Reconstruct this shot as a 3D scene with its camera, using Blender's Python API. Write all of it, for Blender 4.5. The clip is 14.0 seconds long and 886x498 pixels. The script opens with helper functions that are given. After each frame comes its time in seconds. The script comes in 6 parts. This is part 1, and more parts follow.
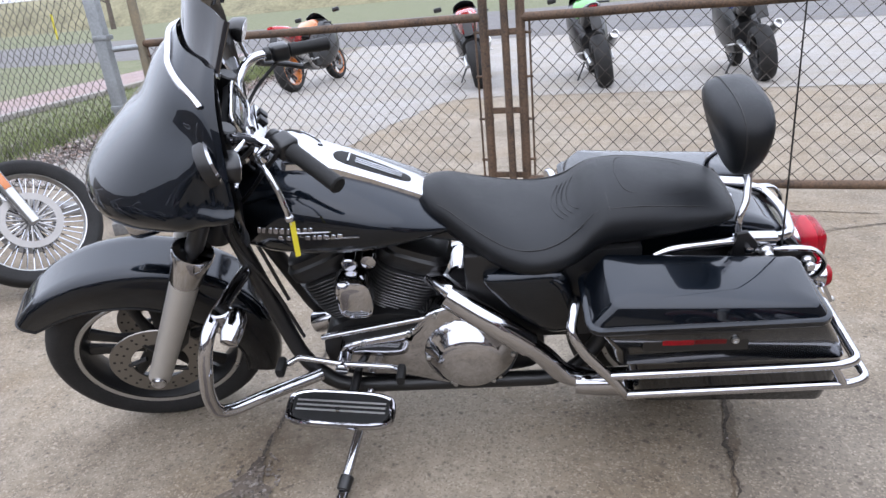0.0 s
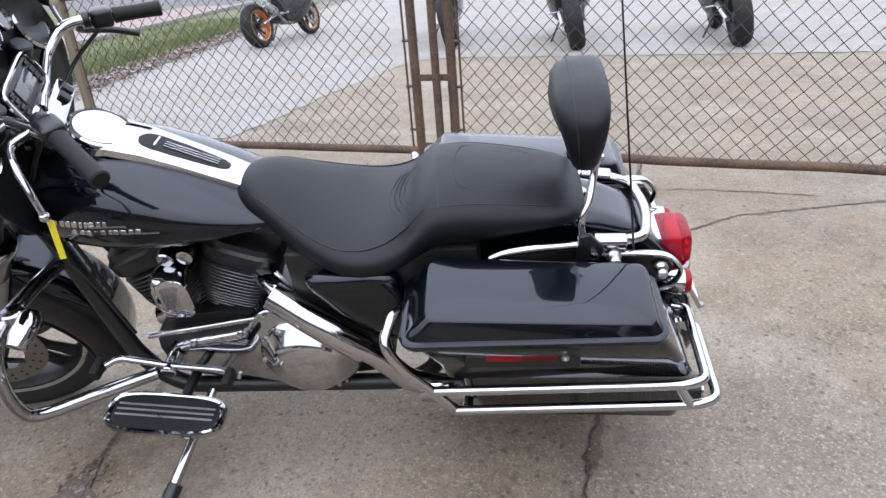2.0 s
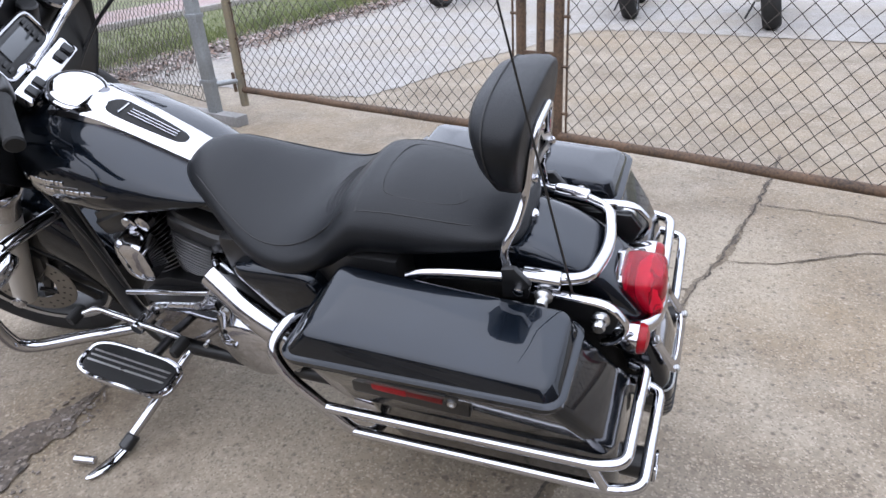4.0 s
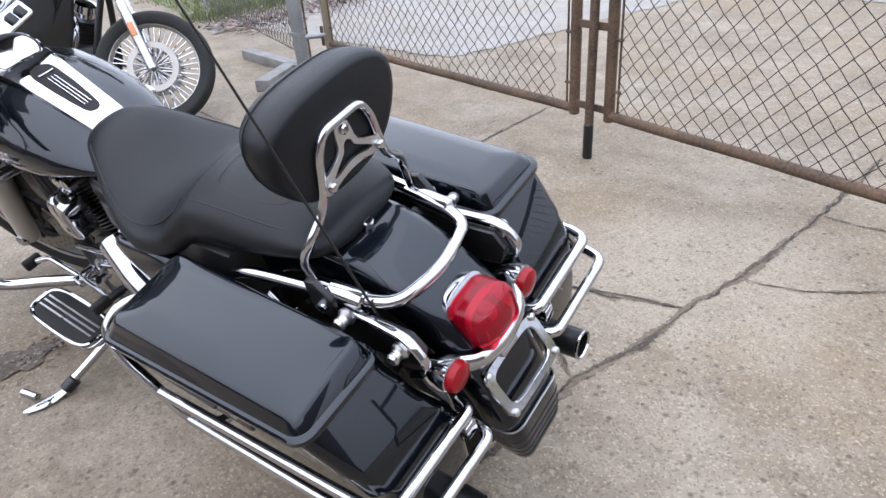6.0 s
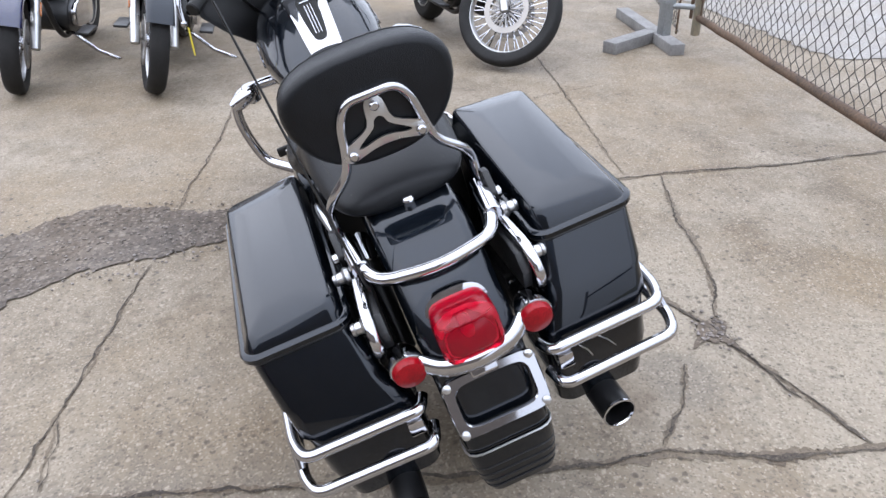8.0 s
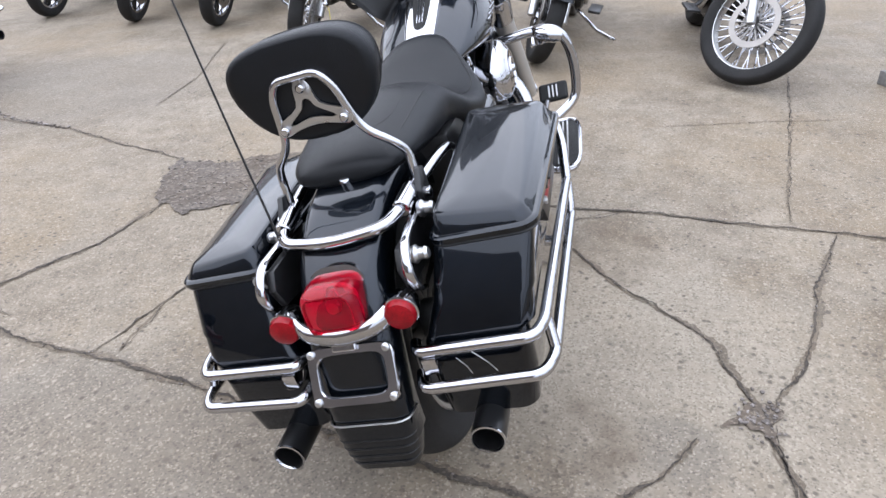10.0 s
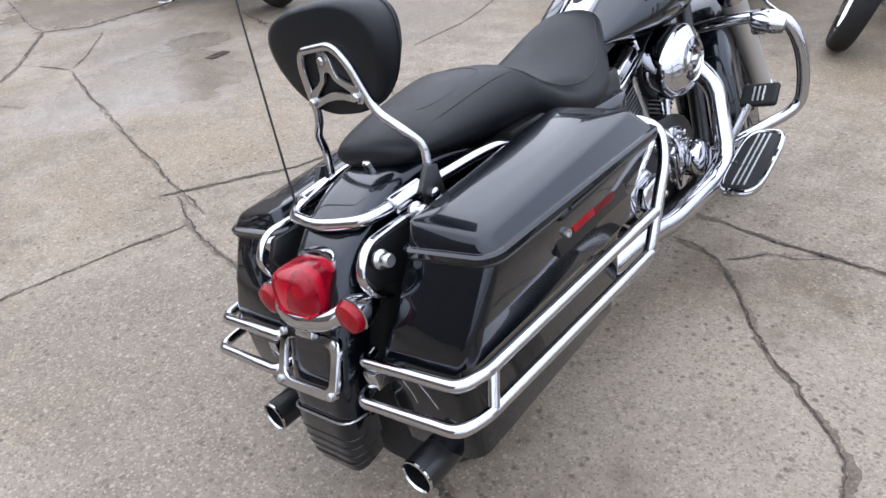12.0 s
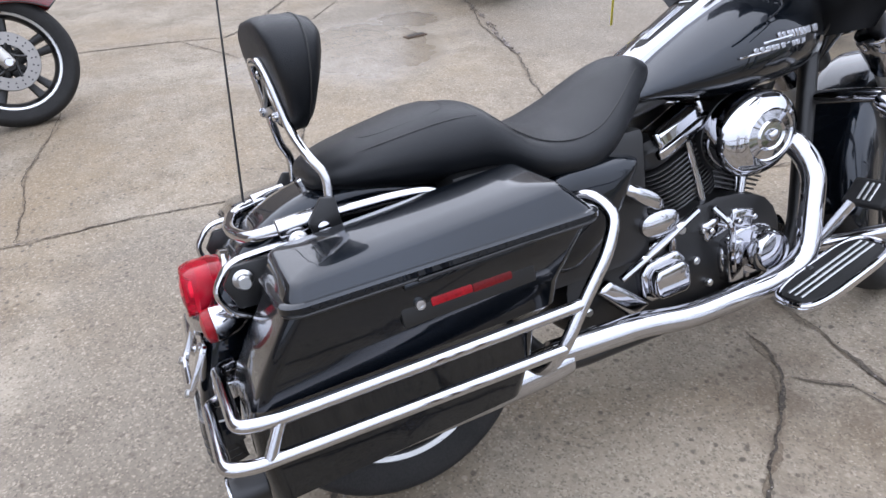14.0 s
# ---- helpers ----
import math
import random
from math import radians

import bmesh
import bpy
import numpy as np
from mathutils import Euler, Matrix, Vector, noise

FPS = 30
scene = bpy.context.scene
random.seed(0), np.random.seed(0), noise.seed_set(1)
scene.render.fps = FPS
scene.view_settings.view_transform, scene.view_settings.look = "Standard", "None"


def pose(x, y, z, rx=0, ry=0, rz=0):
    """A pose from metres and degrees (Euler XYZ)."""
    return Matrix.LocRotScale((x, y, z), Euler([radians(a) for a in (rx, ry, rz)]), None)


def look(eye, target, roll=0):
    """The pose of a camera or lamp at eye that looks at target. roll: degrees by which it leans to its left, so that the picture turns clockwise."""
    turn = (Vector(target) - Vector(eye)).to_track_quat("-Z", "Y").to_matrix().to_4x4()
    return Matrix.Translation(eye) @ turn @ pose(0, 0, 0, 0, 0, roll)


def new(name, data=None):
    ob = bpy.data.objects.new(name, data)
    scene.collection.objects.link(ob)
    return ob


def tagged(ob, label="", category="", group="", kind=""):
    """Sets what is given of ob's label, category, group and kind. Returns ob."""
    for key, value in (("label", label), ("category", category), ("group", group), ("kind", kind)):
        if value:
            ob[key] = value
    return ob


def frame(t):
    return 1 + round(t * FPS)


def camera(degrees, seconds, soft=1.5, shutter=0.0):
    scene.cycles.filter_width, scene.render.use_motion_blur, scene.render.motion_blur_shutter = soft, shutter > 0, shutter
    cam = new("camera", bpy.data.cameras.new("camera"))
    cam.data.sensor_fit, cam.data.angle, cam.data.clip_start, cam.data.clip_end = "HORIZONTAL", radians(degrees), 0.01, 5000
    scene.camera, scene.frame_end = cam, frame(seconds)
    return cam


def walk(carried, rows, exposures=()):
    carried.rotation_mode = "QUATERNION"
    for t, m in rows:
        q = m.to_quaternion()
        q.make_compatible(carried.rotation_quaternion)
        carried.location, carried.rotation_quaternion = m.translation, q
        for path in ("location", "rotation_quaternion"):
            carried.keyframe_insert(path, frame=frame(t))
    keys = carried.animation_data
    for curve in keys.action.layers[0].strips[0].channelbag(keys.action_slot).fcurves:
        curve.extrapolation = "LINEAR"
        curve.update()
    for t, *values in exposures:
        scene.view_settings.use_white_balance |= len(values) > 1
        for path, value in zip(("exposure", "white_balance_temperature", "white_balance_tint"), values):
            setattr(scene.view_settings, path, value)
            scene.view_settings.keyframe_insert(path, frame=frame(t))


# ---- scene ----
cam = camera(67.1, 14.0)
PATH = [
    (0, (0.256, -0.174, 1.308), (-0.054, 1.663, 0.581), -5.5),
    (0.5, (0.326, -0.123, 1.294), (0.027, 1.706, 0.541), -6.5),
    (1, (0.411, -0.039, 1.298), (0.131, 1.777, 0.508), -6.4),
    (1.5, (0.489, 0.037, 1.294), (0.251, 1.845, 0.473), -5.0),
    (2, (0.647, 0.08, 1.297), (0.339, 1.868, 0.455), -4.6),
    (2.2, (0.704, 0.097, 1.301), (0.341, 1.872, 0.455), -4.4),
    (4.3, (1.228, 0.467, 1.284), (0.322, 2.006, 0.384), -4.2),
    (4.5, (1.296, 0.496, 1.284), (0.335, 2.0, 0.382), -4.5),
    (5, (1.385, 0.603, 1.267), (0.361, 2.029, 0.31), -4.9),
    (5.5, (1.463, 0.76, 1.284), (0.386, 2.137, 0.313), -3.9),
    (6, (1.568, 0.876, 1.285), (0.402, 2.165, 0.296), -4.6),
    (6.5, (1.717, 0.987, 1.29), (0.385, 2.097, 0.292), -4.6),
    (7, (1.759, 1.123, 1.282), (0.282, 2.012, 0.268), -4.4),
    (7.5, (1.764, 1.28, 1.299), (0.21, 1.963, 0.242), -1.4),
    (8, (1.847, 1.429, 1.305), (0.177, 1.784, 0.263), -2.3),
    (8.2, (1.899, 1.501, 1.319), (0.217, 1.744, 0.265), -2.1),
    (10.3, (1.862, 2.217, 1.29), (0.246, 1.611, 0.279), -4.1),
    (10.5, (1.823, 2.256, 1.277), (0.237, 1.57, 0.27), -4.7),
    (11, (1.68, 2.329, 1.273), (0.217, 1.46, 0.223), -4.4),
    (11.5, (1.572, 2.4, 1.267), (0.255, 1.363, 0.175), -5.7),
    (12, (1.458, 2.542, 1.289), (0.293, 1.34, 0.194), -4.8),
    (12.5, (1.335, 2.591, 1.282), (0.339, 1.244, 0.189), -5.5),
    (13, (1.164, 2.602, 1.3), (0.266, 1.19, 0.206), -3.1),
    (13.5, (1.028, 2.672, 1.3), (0.236, 1.208, 0.192), -2.8),
    (14, (0.899, 2.791, 1.312), (0.295, 1.225, 0.224), -3.0),
]
walk(cam, [(t, look(eye, target, roll)) for t, eye, target, roll in PATH],
     [(0, 0.56, 6700, 16), (2, 0.55, 6700, 16), (5, 0.58, 6650, 16), (8, 0.59, 6700, 15), (10.5, 0.58, 6700, 15), (13, 0.53, 6600, 16), (14, 0.55, 6650, 16)])

# ---- sky and sun: an overcast day ----
world = bpy.data.worlds.new("overcast_sky")
scene.world = world
world.use_nodes = True
wn, wl = world.node_tree.nodes, world.node_tree.links
wn.clear()
sky = wn.new("ShaderNodeTexSky")
sky.sky_type, sky.sun_disc = "NISHITA", False
sky.sun_elevation, sky.sun_rotation = radians(48), radians(160)
sky.air_density, sky.dust_density, sky.ozone_density = 1.0, 4.0, 1.0
grey = wn.new("ShaderNodeHueSaturation")
grey.inputs["Saturation"].default_value = 0.10
veil = wn.new("ShaderNodeMix")  # a closed cloud cover evens the clear sky out
veil.data_type = "RGBA"
veil.inputs["Factor"].default_value = 0.94
cloud = wn.new("ShaderNodeMapRange")  # an overcast sky is brighter overhead than at the horizon
cloud.inputs["From Min"].default_value, cloud.inputs["From Max"].default_value = 0.0, 1.0
cloud.inputs["To Min"].default_value, cloud.inputs["To Max"].default_value = 0.60, 1.50
way = wn.new("ShaderNodeTexCoord")
axes = wn.new("ShaderNodeSeparateXYZ")
tone = wn.new("ShaderNodeVectorMath")
tone.operation = "SCALE"
tone.inputs[0].default_value = (9.2, 10.6, 12.7)
wl.new(way.outputs["Generated"], axes.inputs[0])
wl.new(axes.outputs["Z"], cloud.inputs["Value"])
wl.new(cloud.outputs[0], tone.inputs["Scale"])
wl.new(tone.outputs[0], veil.inputs["B"])
back = wn.new("ShaderNodeBackground")
back.inputs["Strength"].default_value = 0.15
wout = wn.new("ShaderNodeOutputWorld")
wl.new(sky.outputs[0], grey.inputs["Color"])
wl.new(grey.outputs[0], veil.inputs["A"])
wl.new(veil.outputs["Result"], back.inputs["Color"])
wl.new(back.outputs[0], wout.inputs["Surface"])
sun = new("sun", bpy.data.lights.new("sun", "SUN"))
sun.data.energy, sun.data.angle, sun.data.color = 0.6, radians(100), (1.0, 0.97, 0.93)
sun.matrix_world = look((0, 0, 10), (1.2, 3.2, 5.0))

# ---- materials ----


def shader(name, colour, rough=0.5, metal=0.0, coat=0.0, bump=0.0, scale=40.0, vary=0.0, wide=3.0, tint=None, rvar=0.0, ior=1.5, transmission=0.0, clear=1.5):
    """A material with grain, broad variation and fine relief."""
    m = bpy.data.materials.new(name)
    m.use_nodes = True
    n, l = m.node_tree.nodes, m.node_tree.links
    b = n["Principled BSDF"]
    b.inputs["Base Color"].default_value = (*colour, 1)
    b.inputs["Roughness"].default_value = rough
    b.inputs["Metallic"].default_value = metal
    b.inputs["Coat Weight"].default_value = coat
    b.inputs["Coat Roughness"].default_value = 0.03
    b.inputs["Coat IOR"].default_value = clear
    b.inputs["IOR"].default_value = ior
    b.inputs["Transmission Weight"].default_value = transmission
    if not (bump or vary or rvar):
        return m
    co = n.new("ShaderNodeTexCoord")
    fine = n.new("ShaderNodeTexNoise")
    fine.inputs["Scale"].default_value, fine.inputs["Detail"].default_value = scale, 6
    broad = n.new("ShaderNodeTexNoise")
    broad.inputs["Scale"].default_value, broad.inputs["Detail"].default_value = wide, 5
    l.new(co.outputs["Object"], fine.inputs["Vector"])
    l.new(co.outputs["Object"], broad.inputs["Vector"])
    if vary:
        add = n.new("ShaderNodeMath")
        add.operation = "ADD"
        l.new(fine.outputs["Fac"], add.inputs[0])
        l.new(broad.outputs["Fac"], add.inputs[1])
        ramp = n.new("ShaderNodeMapRange")
        ramp.inputs["From Min"].default_value, ramp.inputs["From Max"].default_value = 0.7, 1.3
        l.new(add.outputs[0], ramp.inputs["Value"])
        mix = n.new("ShaderNodeMix")
        mix.data_type = "RGBA"
        other = tint or colour
        mix.inputs["A"].default_value = (*[c * (1 - vary) for c in colour], 1)
        mix.inputs["B"].default_value = (*[min(1, c * (1 + vary)) for c in other], 1)
        l.new(ramp.outputs[0], mix.inputs["Factor"])
        l.new(mix.outputs["Result"], b.inputs["Base Color"])
    if rvar:
        rr = n.new("ShaderNodeMapRange")
        rr.inputs["From Min"].default_value, rr.inputs["From Max"].default_value = 0.3, 0.7
        rr.inputs["To Min"].default_value, rr.inputs["To Max"].default_value = max(0.0, rough - rvar), rough + rvar
        l.new(broad.outputs["Fac"], rr.inputs["Value"])
        l.new(rr.outputs[0], b.inputs["Roughness"])
    if bump:
        bp = n.new("ShaderNodeBump")
        bp.inputs["Strength"].default_value, bp.inputs["Distance"].default_value = bump, 0.004
        l.new(fine.outputs["Fac"], bp.inputs["Height"])
        l.new(bp.outputs[0], b.inputs["Normal"])
    return m


def blotched(name, base, dark, light, stain, rough=0.8, bump=0.5, grain=55.0, wet=(), oily=(), bleached=(), grimy=()):
    """Weathered concrete: speckled aggregate, broad patches, brown stains; wet, oily: discs (x, y, radius) of damp sheen and of old drips; bleached, grimy: discs of paler and of greyer slab."""
    m = bpy.data.materials.new(name)
    m.use_nodes = True
    n, l = m.node_tree.nodes, m.node_tree.links
    b = n["Principled BSDF"]
    co = n.new("ShaderNodeTexCoord")

    def noise_at(scale, detail=6.0, rough_=0.6):
        t = n.new("ShaderNodeTexNoise")
        t.inputs["Scale"].default_value, t.inputs["Detail"].default_value, t.inputs["Roughness"].default_value = scale, detail, rough_
        l.new(co.outputs["Object"], t.inputs["Vector"])
        return t.outputs["Fac"]

    def span(value, lo, hi, a=0.0, z=1.0):
        r = n.new("ShaderNodeMapRange")
        for k, v in zip(("From Min", "From Max", "To Min", "To Max"), (lo, hi, a, z)):
            r.inputs[k].default_value = v
        l.new(value, r.inputs["Value"])
        return r.outputs[0]

    def blend(fac, one, two):
        x = n.new("ShaderNodeMix")
        x.data_type = "RGBA"
        l.new(fac, x.inputs["Factor"])
        for k, v in (("A", one), ("B", two)):
            if isinstance(v, tuple):
                x.inputs[k].default_value = (*v, 1)
            else:
                l.new(v, x.inputs[k])
        return x.outputs["Result"]

    broad, mid, fine = noise_at(1.4, 6, 0.62), noise_at(6.5, 9, 0.7), noise_at(grain, 4, 0.7)
    colour = blend(span(mid, 0.40, 0.62), dark, base)
    colour = blend(span(broad, 0.4, 0.7), colour, light)
    colour = blend(span(noise_at(2.6, 10, 0.74), 0.455, 0.66, 0.0, 0.85), colour, stain)
    colour = blend(span(noise_at(1.9, 9, 0.7), 0.54, 0.68, 0.0, 0.5), colour, tuple(c * 0.88 for c in dark))
    colour = blend(span(noise_at(0.9, 8, 0.68), 0.45, 0.64, 0.0, 0.7), colour, tuple(c * k for c, k in zip(base, (0.86, 0.76, 0.60))))
    def discs(places):
        """Ragged round areas on the ground: 1 inside, 0 outside."""
        found = None
        for x, y, r in places:
            v = n.new("ShaderNodeVectorMath")
            v.operation = "DISTANCE"
            v.inputs[1].default_value = (x, y, 0)
            l.new(co.outputs["Object"], v.inputs[0])
            wob = n.new("ShaderNodeMath")
            wob.operation = "MULTIPLY_ADD"
            wob.inputs[1].default_value = r * 1.3
            l.new(broad if r > 0.5 else mid, wob.inputs[0])
            l.new(v.outputs["Value"], wob.inputs[2])
            d = span(wob.outputs[0], r * 1.75, r * 1.35, 0.0, 1.0)
            if found is None:
                found = d
            else:
                mx = n.new("ShaderNodeMath")
                mx.operation = "MAXIMUM"
                l.new(found, mx.inputs[0])
                l.new(d, mx.inputs[1])
                found = mx.outputs[0]
        return found

    for places, tone, most in ((bleached, tuple(c * 1.12 for c in light), 0.5), (grimy, tuple(c * k for c, k in zip(base, (0.62, 0.64, 0.68))), 0.6)):
        if places:
            colour = blend(span(discs(places), 0.0, 1.0, 0.0, most), colour, tone)
    vor = n.new("ShaderNodeTexVoronoi")
    vor.inputs["Scale"].default_value = grain * 3.4
    l.new(co.outputs["Object"], vor.inputs["Vector"])
    speck = n.new("ShaderNodeSeparateColor")
    l.new(vor.outputs["Color"], speck.inputs[0])
    colour = blend(span(speck.outputs[0], 0.72, 1.0, 0.0, 0.55), colour, tuple(c * 1.4 for c in light))
    colour = blend(span(speck.outputs[1], 0.72, 1.0, 0.0, 0.6), colour, tuple(c * 0.45 for c in dark))
    colour = blend(span(noise_at(grain * 0.55, 8, 0.75), 0.52, 0.72, 0.0, 0.55), colour, tuple(c * 0.62 for c in dark))
    spots = n.new("ShaderNodeTexVoronoi")
    spots.inputs["Scale"].default_value = 9.0
    l.new(co.outputs["Object"], spots.inputs["Vector"])
    colour = blend(span(spots.outputs["Distance"], 0.13, 0.05, 0.0, 0.4), colour, tuple(c * 0.35 for c in dark))
    if oily:  # small dark drips
        drips = n.new("ShaderNodeTexVoronoi")
        drips.inputs["Scale"].default_value = 21.0
        l.new(co.outputs["Object"], drips.inputs["Vector"])
        here = n.new("ShaderNodeMath")
        here.operation = "MULTIPLY"
        l.new(span(drips.outputs["Distance"], 0.22, 0.10, 0.0, 0.8), here.inputs[0])
        l.new(span(noise_at(2.2, 4, 0.6), 0.47, 0.57), here.inputs[1])
        colour = blend(here.outputs[0], colour, tuple(c * 0.4 for c in dark))
    hollows = n.new("ShaderNodeTexVoronoi")
    hollows.inputs["Scale"].default_value = grain * 0.85
    l.new(co.outputs["Object"], hollows.inputs["Vector"])
    chance = n.new("ShaderNodeSeparateColor")
    l.new(hollows.outputs["Color"], chance.inputs[0])

    def times(one, two):
        x = n.new("ShaderNodeMath")
        x.operation = "MULTIPLY"
        l.new(one, x.inputs[0])
        l.new(two, x.inputs[1])
        return x.outputs[0]

    core = span(hollows.outputs["Distance"], 0.42, 0.20)
    hollow = times(times(core, span(chance.outputs[0], 0.74, 0.86)), span(noise_at(3.3, 5, 0.6), 0.40, 0.56, 0.15, 1.0))
    pebble = times(core, span(chance.outputs[1], 0.84, 0.94, 0.0, 0.6))
    colour = blend(pebble, colour, tuple(c * 1.25 for c in light))
    colour = blend(span(hollow, 0.0, 1.0, 0.0, 0.75), colour, tuple(c * 0.42 for c in dark))
    roughness = span(fine, 0.3, 0.7, rough - 0.1, rough + 0.1)
    if oily:
        broken = n.new("ShaderNodeMath")
        broken.operation = "MULTIPLY"
        l.new(discs(oily), broken.inputs[0])
        l.new(span(noise_at(4.2, 9, 0.72), 0.42, 0.60, 0.0, 0.62), broken.inputs[1])
        colour = blend(broken.outputs[0], colour, tuple(c * k for c, k in zip(dark, (0.62, 0.55, 0.48))))
    damp = discs(wet) if wet else None
    if damp is not None:
        half = n.new("ShaderNodeMath")
        half.operation = "MULTIPLY"
        half.inputs[1].default_value = 0.2
        l.new(damp, half.inputs[0])
        colour = blend(half.outputs[0], colour, tuple(c * 0.6 for c in base))
        f = n.new("ShaderNodeMix")
        l.new(damp, f.inputs["Factor"])
        l.new(roughness, f.inputs["A"])
        f.inputs["B"].default_value = 0.24
        roughness = f.outputs["Result"]
        film = span(damp, 0.0, 1.0, 0.5, 0.55)
        l.new(film, b.inputs["Specular IOR Level"])
    l.new(colour, b.inputs["Base Color"])
    l.new(roughness, b.inputs["Roughness"])
    bp = n.new("ShaderNodeBump")
    bp.inputs["Strength"].default_value, bp.inputs["Distance"].default_value = bump, 0.003
    relief = n.new("ShaderNodeMath")
    relief.operation = "MULTIPLY_ADD"
    relief.inputs[1].default_value = -0.8
    l.new(hollow, relief.inputs[0])
    l.new(fine, relief.inputs[2])
    l.new(relief.outputs[0], bp.inputs["Height"])
    if damp is not None:  # water fills the pores
        still = n.new("ShaderNodeMapRange")
        still.inputs["To Min"].default_value, still.inputs["To Max"].default_value = bump, bump * 0.5
        l.new(damp, still.inputs["Value"])
        l.new(still.outputs[0], bp.inputs["Strength"])
    l.new(bp.outputs[0], b.inputs["Normal"])
    return m


def islands(name, colours):
    """A dull material whose colour differs from piece to piece of one mesh."""
    m = bpy.data.materials.new(name)
    m.use_nodes = True
    n, l = m.node_tree.nodes, m.node_tree.links
    geo, ramp = n.new("ShaderNodeNewGeometry"), n.new("ShaderNodeValToRGB")
    ramp.color_ramp.interpolation = "CONSTANT"
    while len(ramp.color_ramp.elements) < len(colours):
        ramp.color_ramp.elements.new(0.5)
    for k, (e, c) in enumerate(zip(ramp.color_ramp.elements, colours)):
        e.position, e.color = k / len(colours), (*c, 1)
    l.new(geo.outputs["Random Per Island"], ramp.inputs[0])
    l.new(ramp.outputs[0], n["Principled BSDF"].inputs["Base Color"])
    n["Principled BSDF"].inputs["Roughness"].default_value = 0.8
    return m


BLACK_PAINT = shader("black_pearl_paint", (0.0052, 0.0080, 0.0125), 0.27, metal=0.75, coat=1.0, vary=0.3, scale=900, wide=5, ior=1.15, clear=1.44)
RED_PAINT = shader("dark_red_gloss_paint", (0.12, 0.006, 0.0075), 0.2, coat=1.0, rvar=0.03)
BLUE_PAINT = shader("deep_blue_gloss_paint", (0.003, 0.006, 0.042), 0.2, coat=1.0, rvar=0.03)
CHROME = shader("chrome", (0.48, 0.48, 0.50), 0.06, 1.0, rvar=0.03, wide=25)
SATIN = shader("brushed_aluminium", (0.52, 0.52, 0.52), 0.34, 1.0, rvar=0.08, wide=30)
STEEL = shader("dull_steel", (0.32, 0.31, 0.30), 0.45, 1.0, rvar=0.1)
DISC = shader("brake_disc_steel", (0.27, 0.255, 0.24), 0.38, 1.0, rvar=0.08, wide=30)
GREY_COVER = shader("pewter_fork_cover", (0.50, 0.485, 0.46), 0.42, 0.7, rvar=0.06, wide=18)
BLACK_METAL = shader("satin_black_metal", (0.007, 0.007, 0.0075), 0.38, bump=0.08, scale=300, vary=0.2)
FIN = shader("machined_black_fin", (0.09, 0.09, 0.092), 0.33, 0.8, vary=0.2)
GLOSS_BLACK = shader("black_plastic", (0.007, 0.007, 0.0075), 0.3, vary=0.2)
RUBBER = shader("tyre_rubber", (0.014, 0.0135, 0.0135), 0.75, ior=1.38, bump=0.2, scale=180, vary=0.35, wide=12)
GRIP = shader("grip_rubber", (0.010, 0.010, 0.010), 0.55, ior=1.32, bump=0.25, scale=400, vary=0.2)
LEATHER = shader("black_vinyl", (0.0055, 0.0064, 0.008), 0.42, ior=1.34, bump=0.22, scale=420, vary=0.25, wide=9, rvar=0.06)
STITCH = shader("black_seam", (0.006, 0.006, 0.006), 0.6)
RED_LENS = shader("red_lens", (0.92, 0.008, 0.04), 0.03, ior=1.34, transmission=0.82)
DEEP_RED = shader("red_reflector", (0.22, 0.0025, 0.007), 0.28, vary=0.3, scale=250, wide=40, ior=1.35)
DIM_RED = shader("dim_red_reflector", (0.10, 0.0025, 0.004), 0.28, vary=0.3, scale=250, wide=40, ior=1.35)
ORANGE = shader("orange_paint", (0.465, 0.128, 0.015), 0.28, coat=0.8)
BRIGHT_RED = shader("bright_red_paint", (0.375, 0.009, 0.0105), 0.25, coat=0.9)
GREEN = shader("lime_green_paint", (0.0375, 0.315, 0.0225), 0.28, coat=0.8)
BLUE = shader("bright_blue_paint", (0.009, 0.0375, 0.24), 0.28, coat=0.8)
WHITE_PAINT = shader("white_paint", (0.525, 0.525, 0.525), 0.3, coat=0.5)
YELLOW = shader("yellow_plastic_tag", (0.54, 0.45, 0.0225), 0.5)
LENS = shader("headlamp_glass", (0.6, 0.62, 0.63), 0.12, 0.6, coat=1.0)
SMOKE = shader("smoked_screen", (0.01, 0.01, 0.012), 0.06, coat=1.0)
SCREEN = shader("grey_display", (0.05, 0.055, 0.06), 0.15, coat=1.0)
DIAL = shader("dark_dial", (0.03, 0.03, 0.032), 0.2, coat=0.3)
RUST = shader("rusty_pipe", (0.075, 0.054, 0.0413), 0.75, 0.2, bump=0.5, scale=90, vary=0.5, tint=(0.101, 0.0615, 0.0375), wide=5)
GALV = shader("galvanised_post", (0.27, 0.285, 0.292), 0.5, 0.6, bump=0.15, scale=70, vary=0.2, wide=7, rvar=0.1)
OLIVE = shader("weathered_olive_pipe", (0.215, 0.20, 0.16), 0.6, 0.3, bump=0.3, scale=80, vary=0.3, wide=6, tint=(0.20, 0.16, 0.10))
WIRE = shader("weathered_fence_wire", (0.055, 0.048, 0.042), 0.6, 0.5, vary=0.4, scale=30, wide=3)
TIMBER = shader("weathered_grey_timber", (0.19, 0.185, 0.18), 0.8, bump=0.5, scale=60, vary=0.25, wide=8)
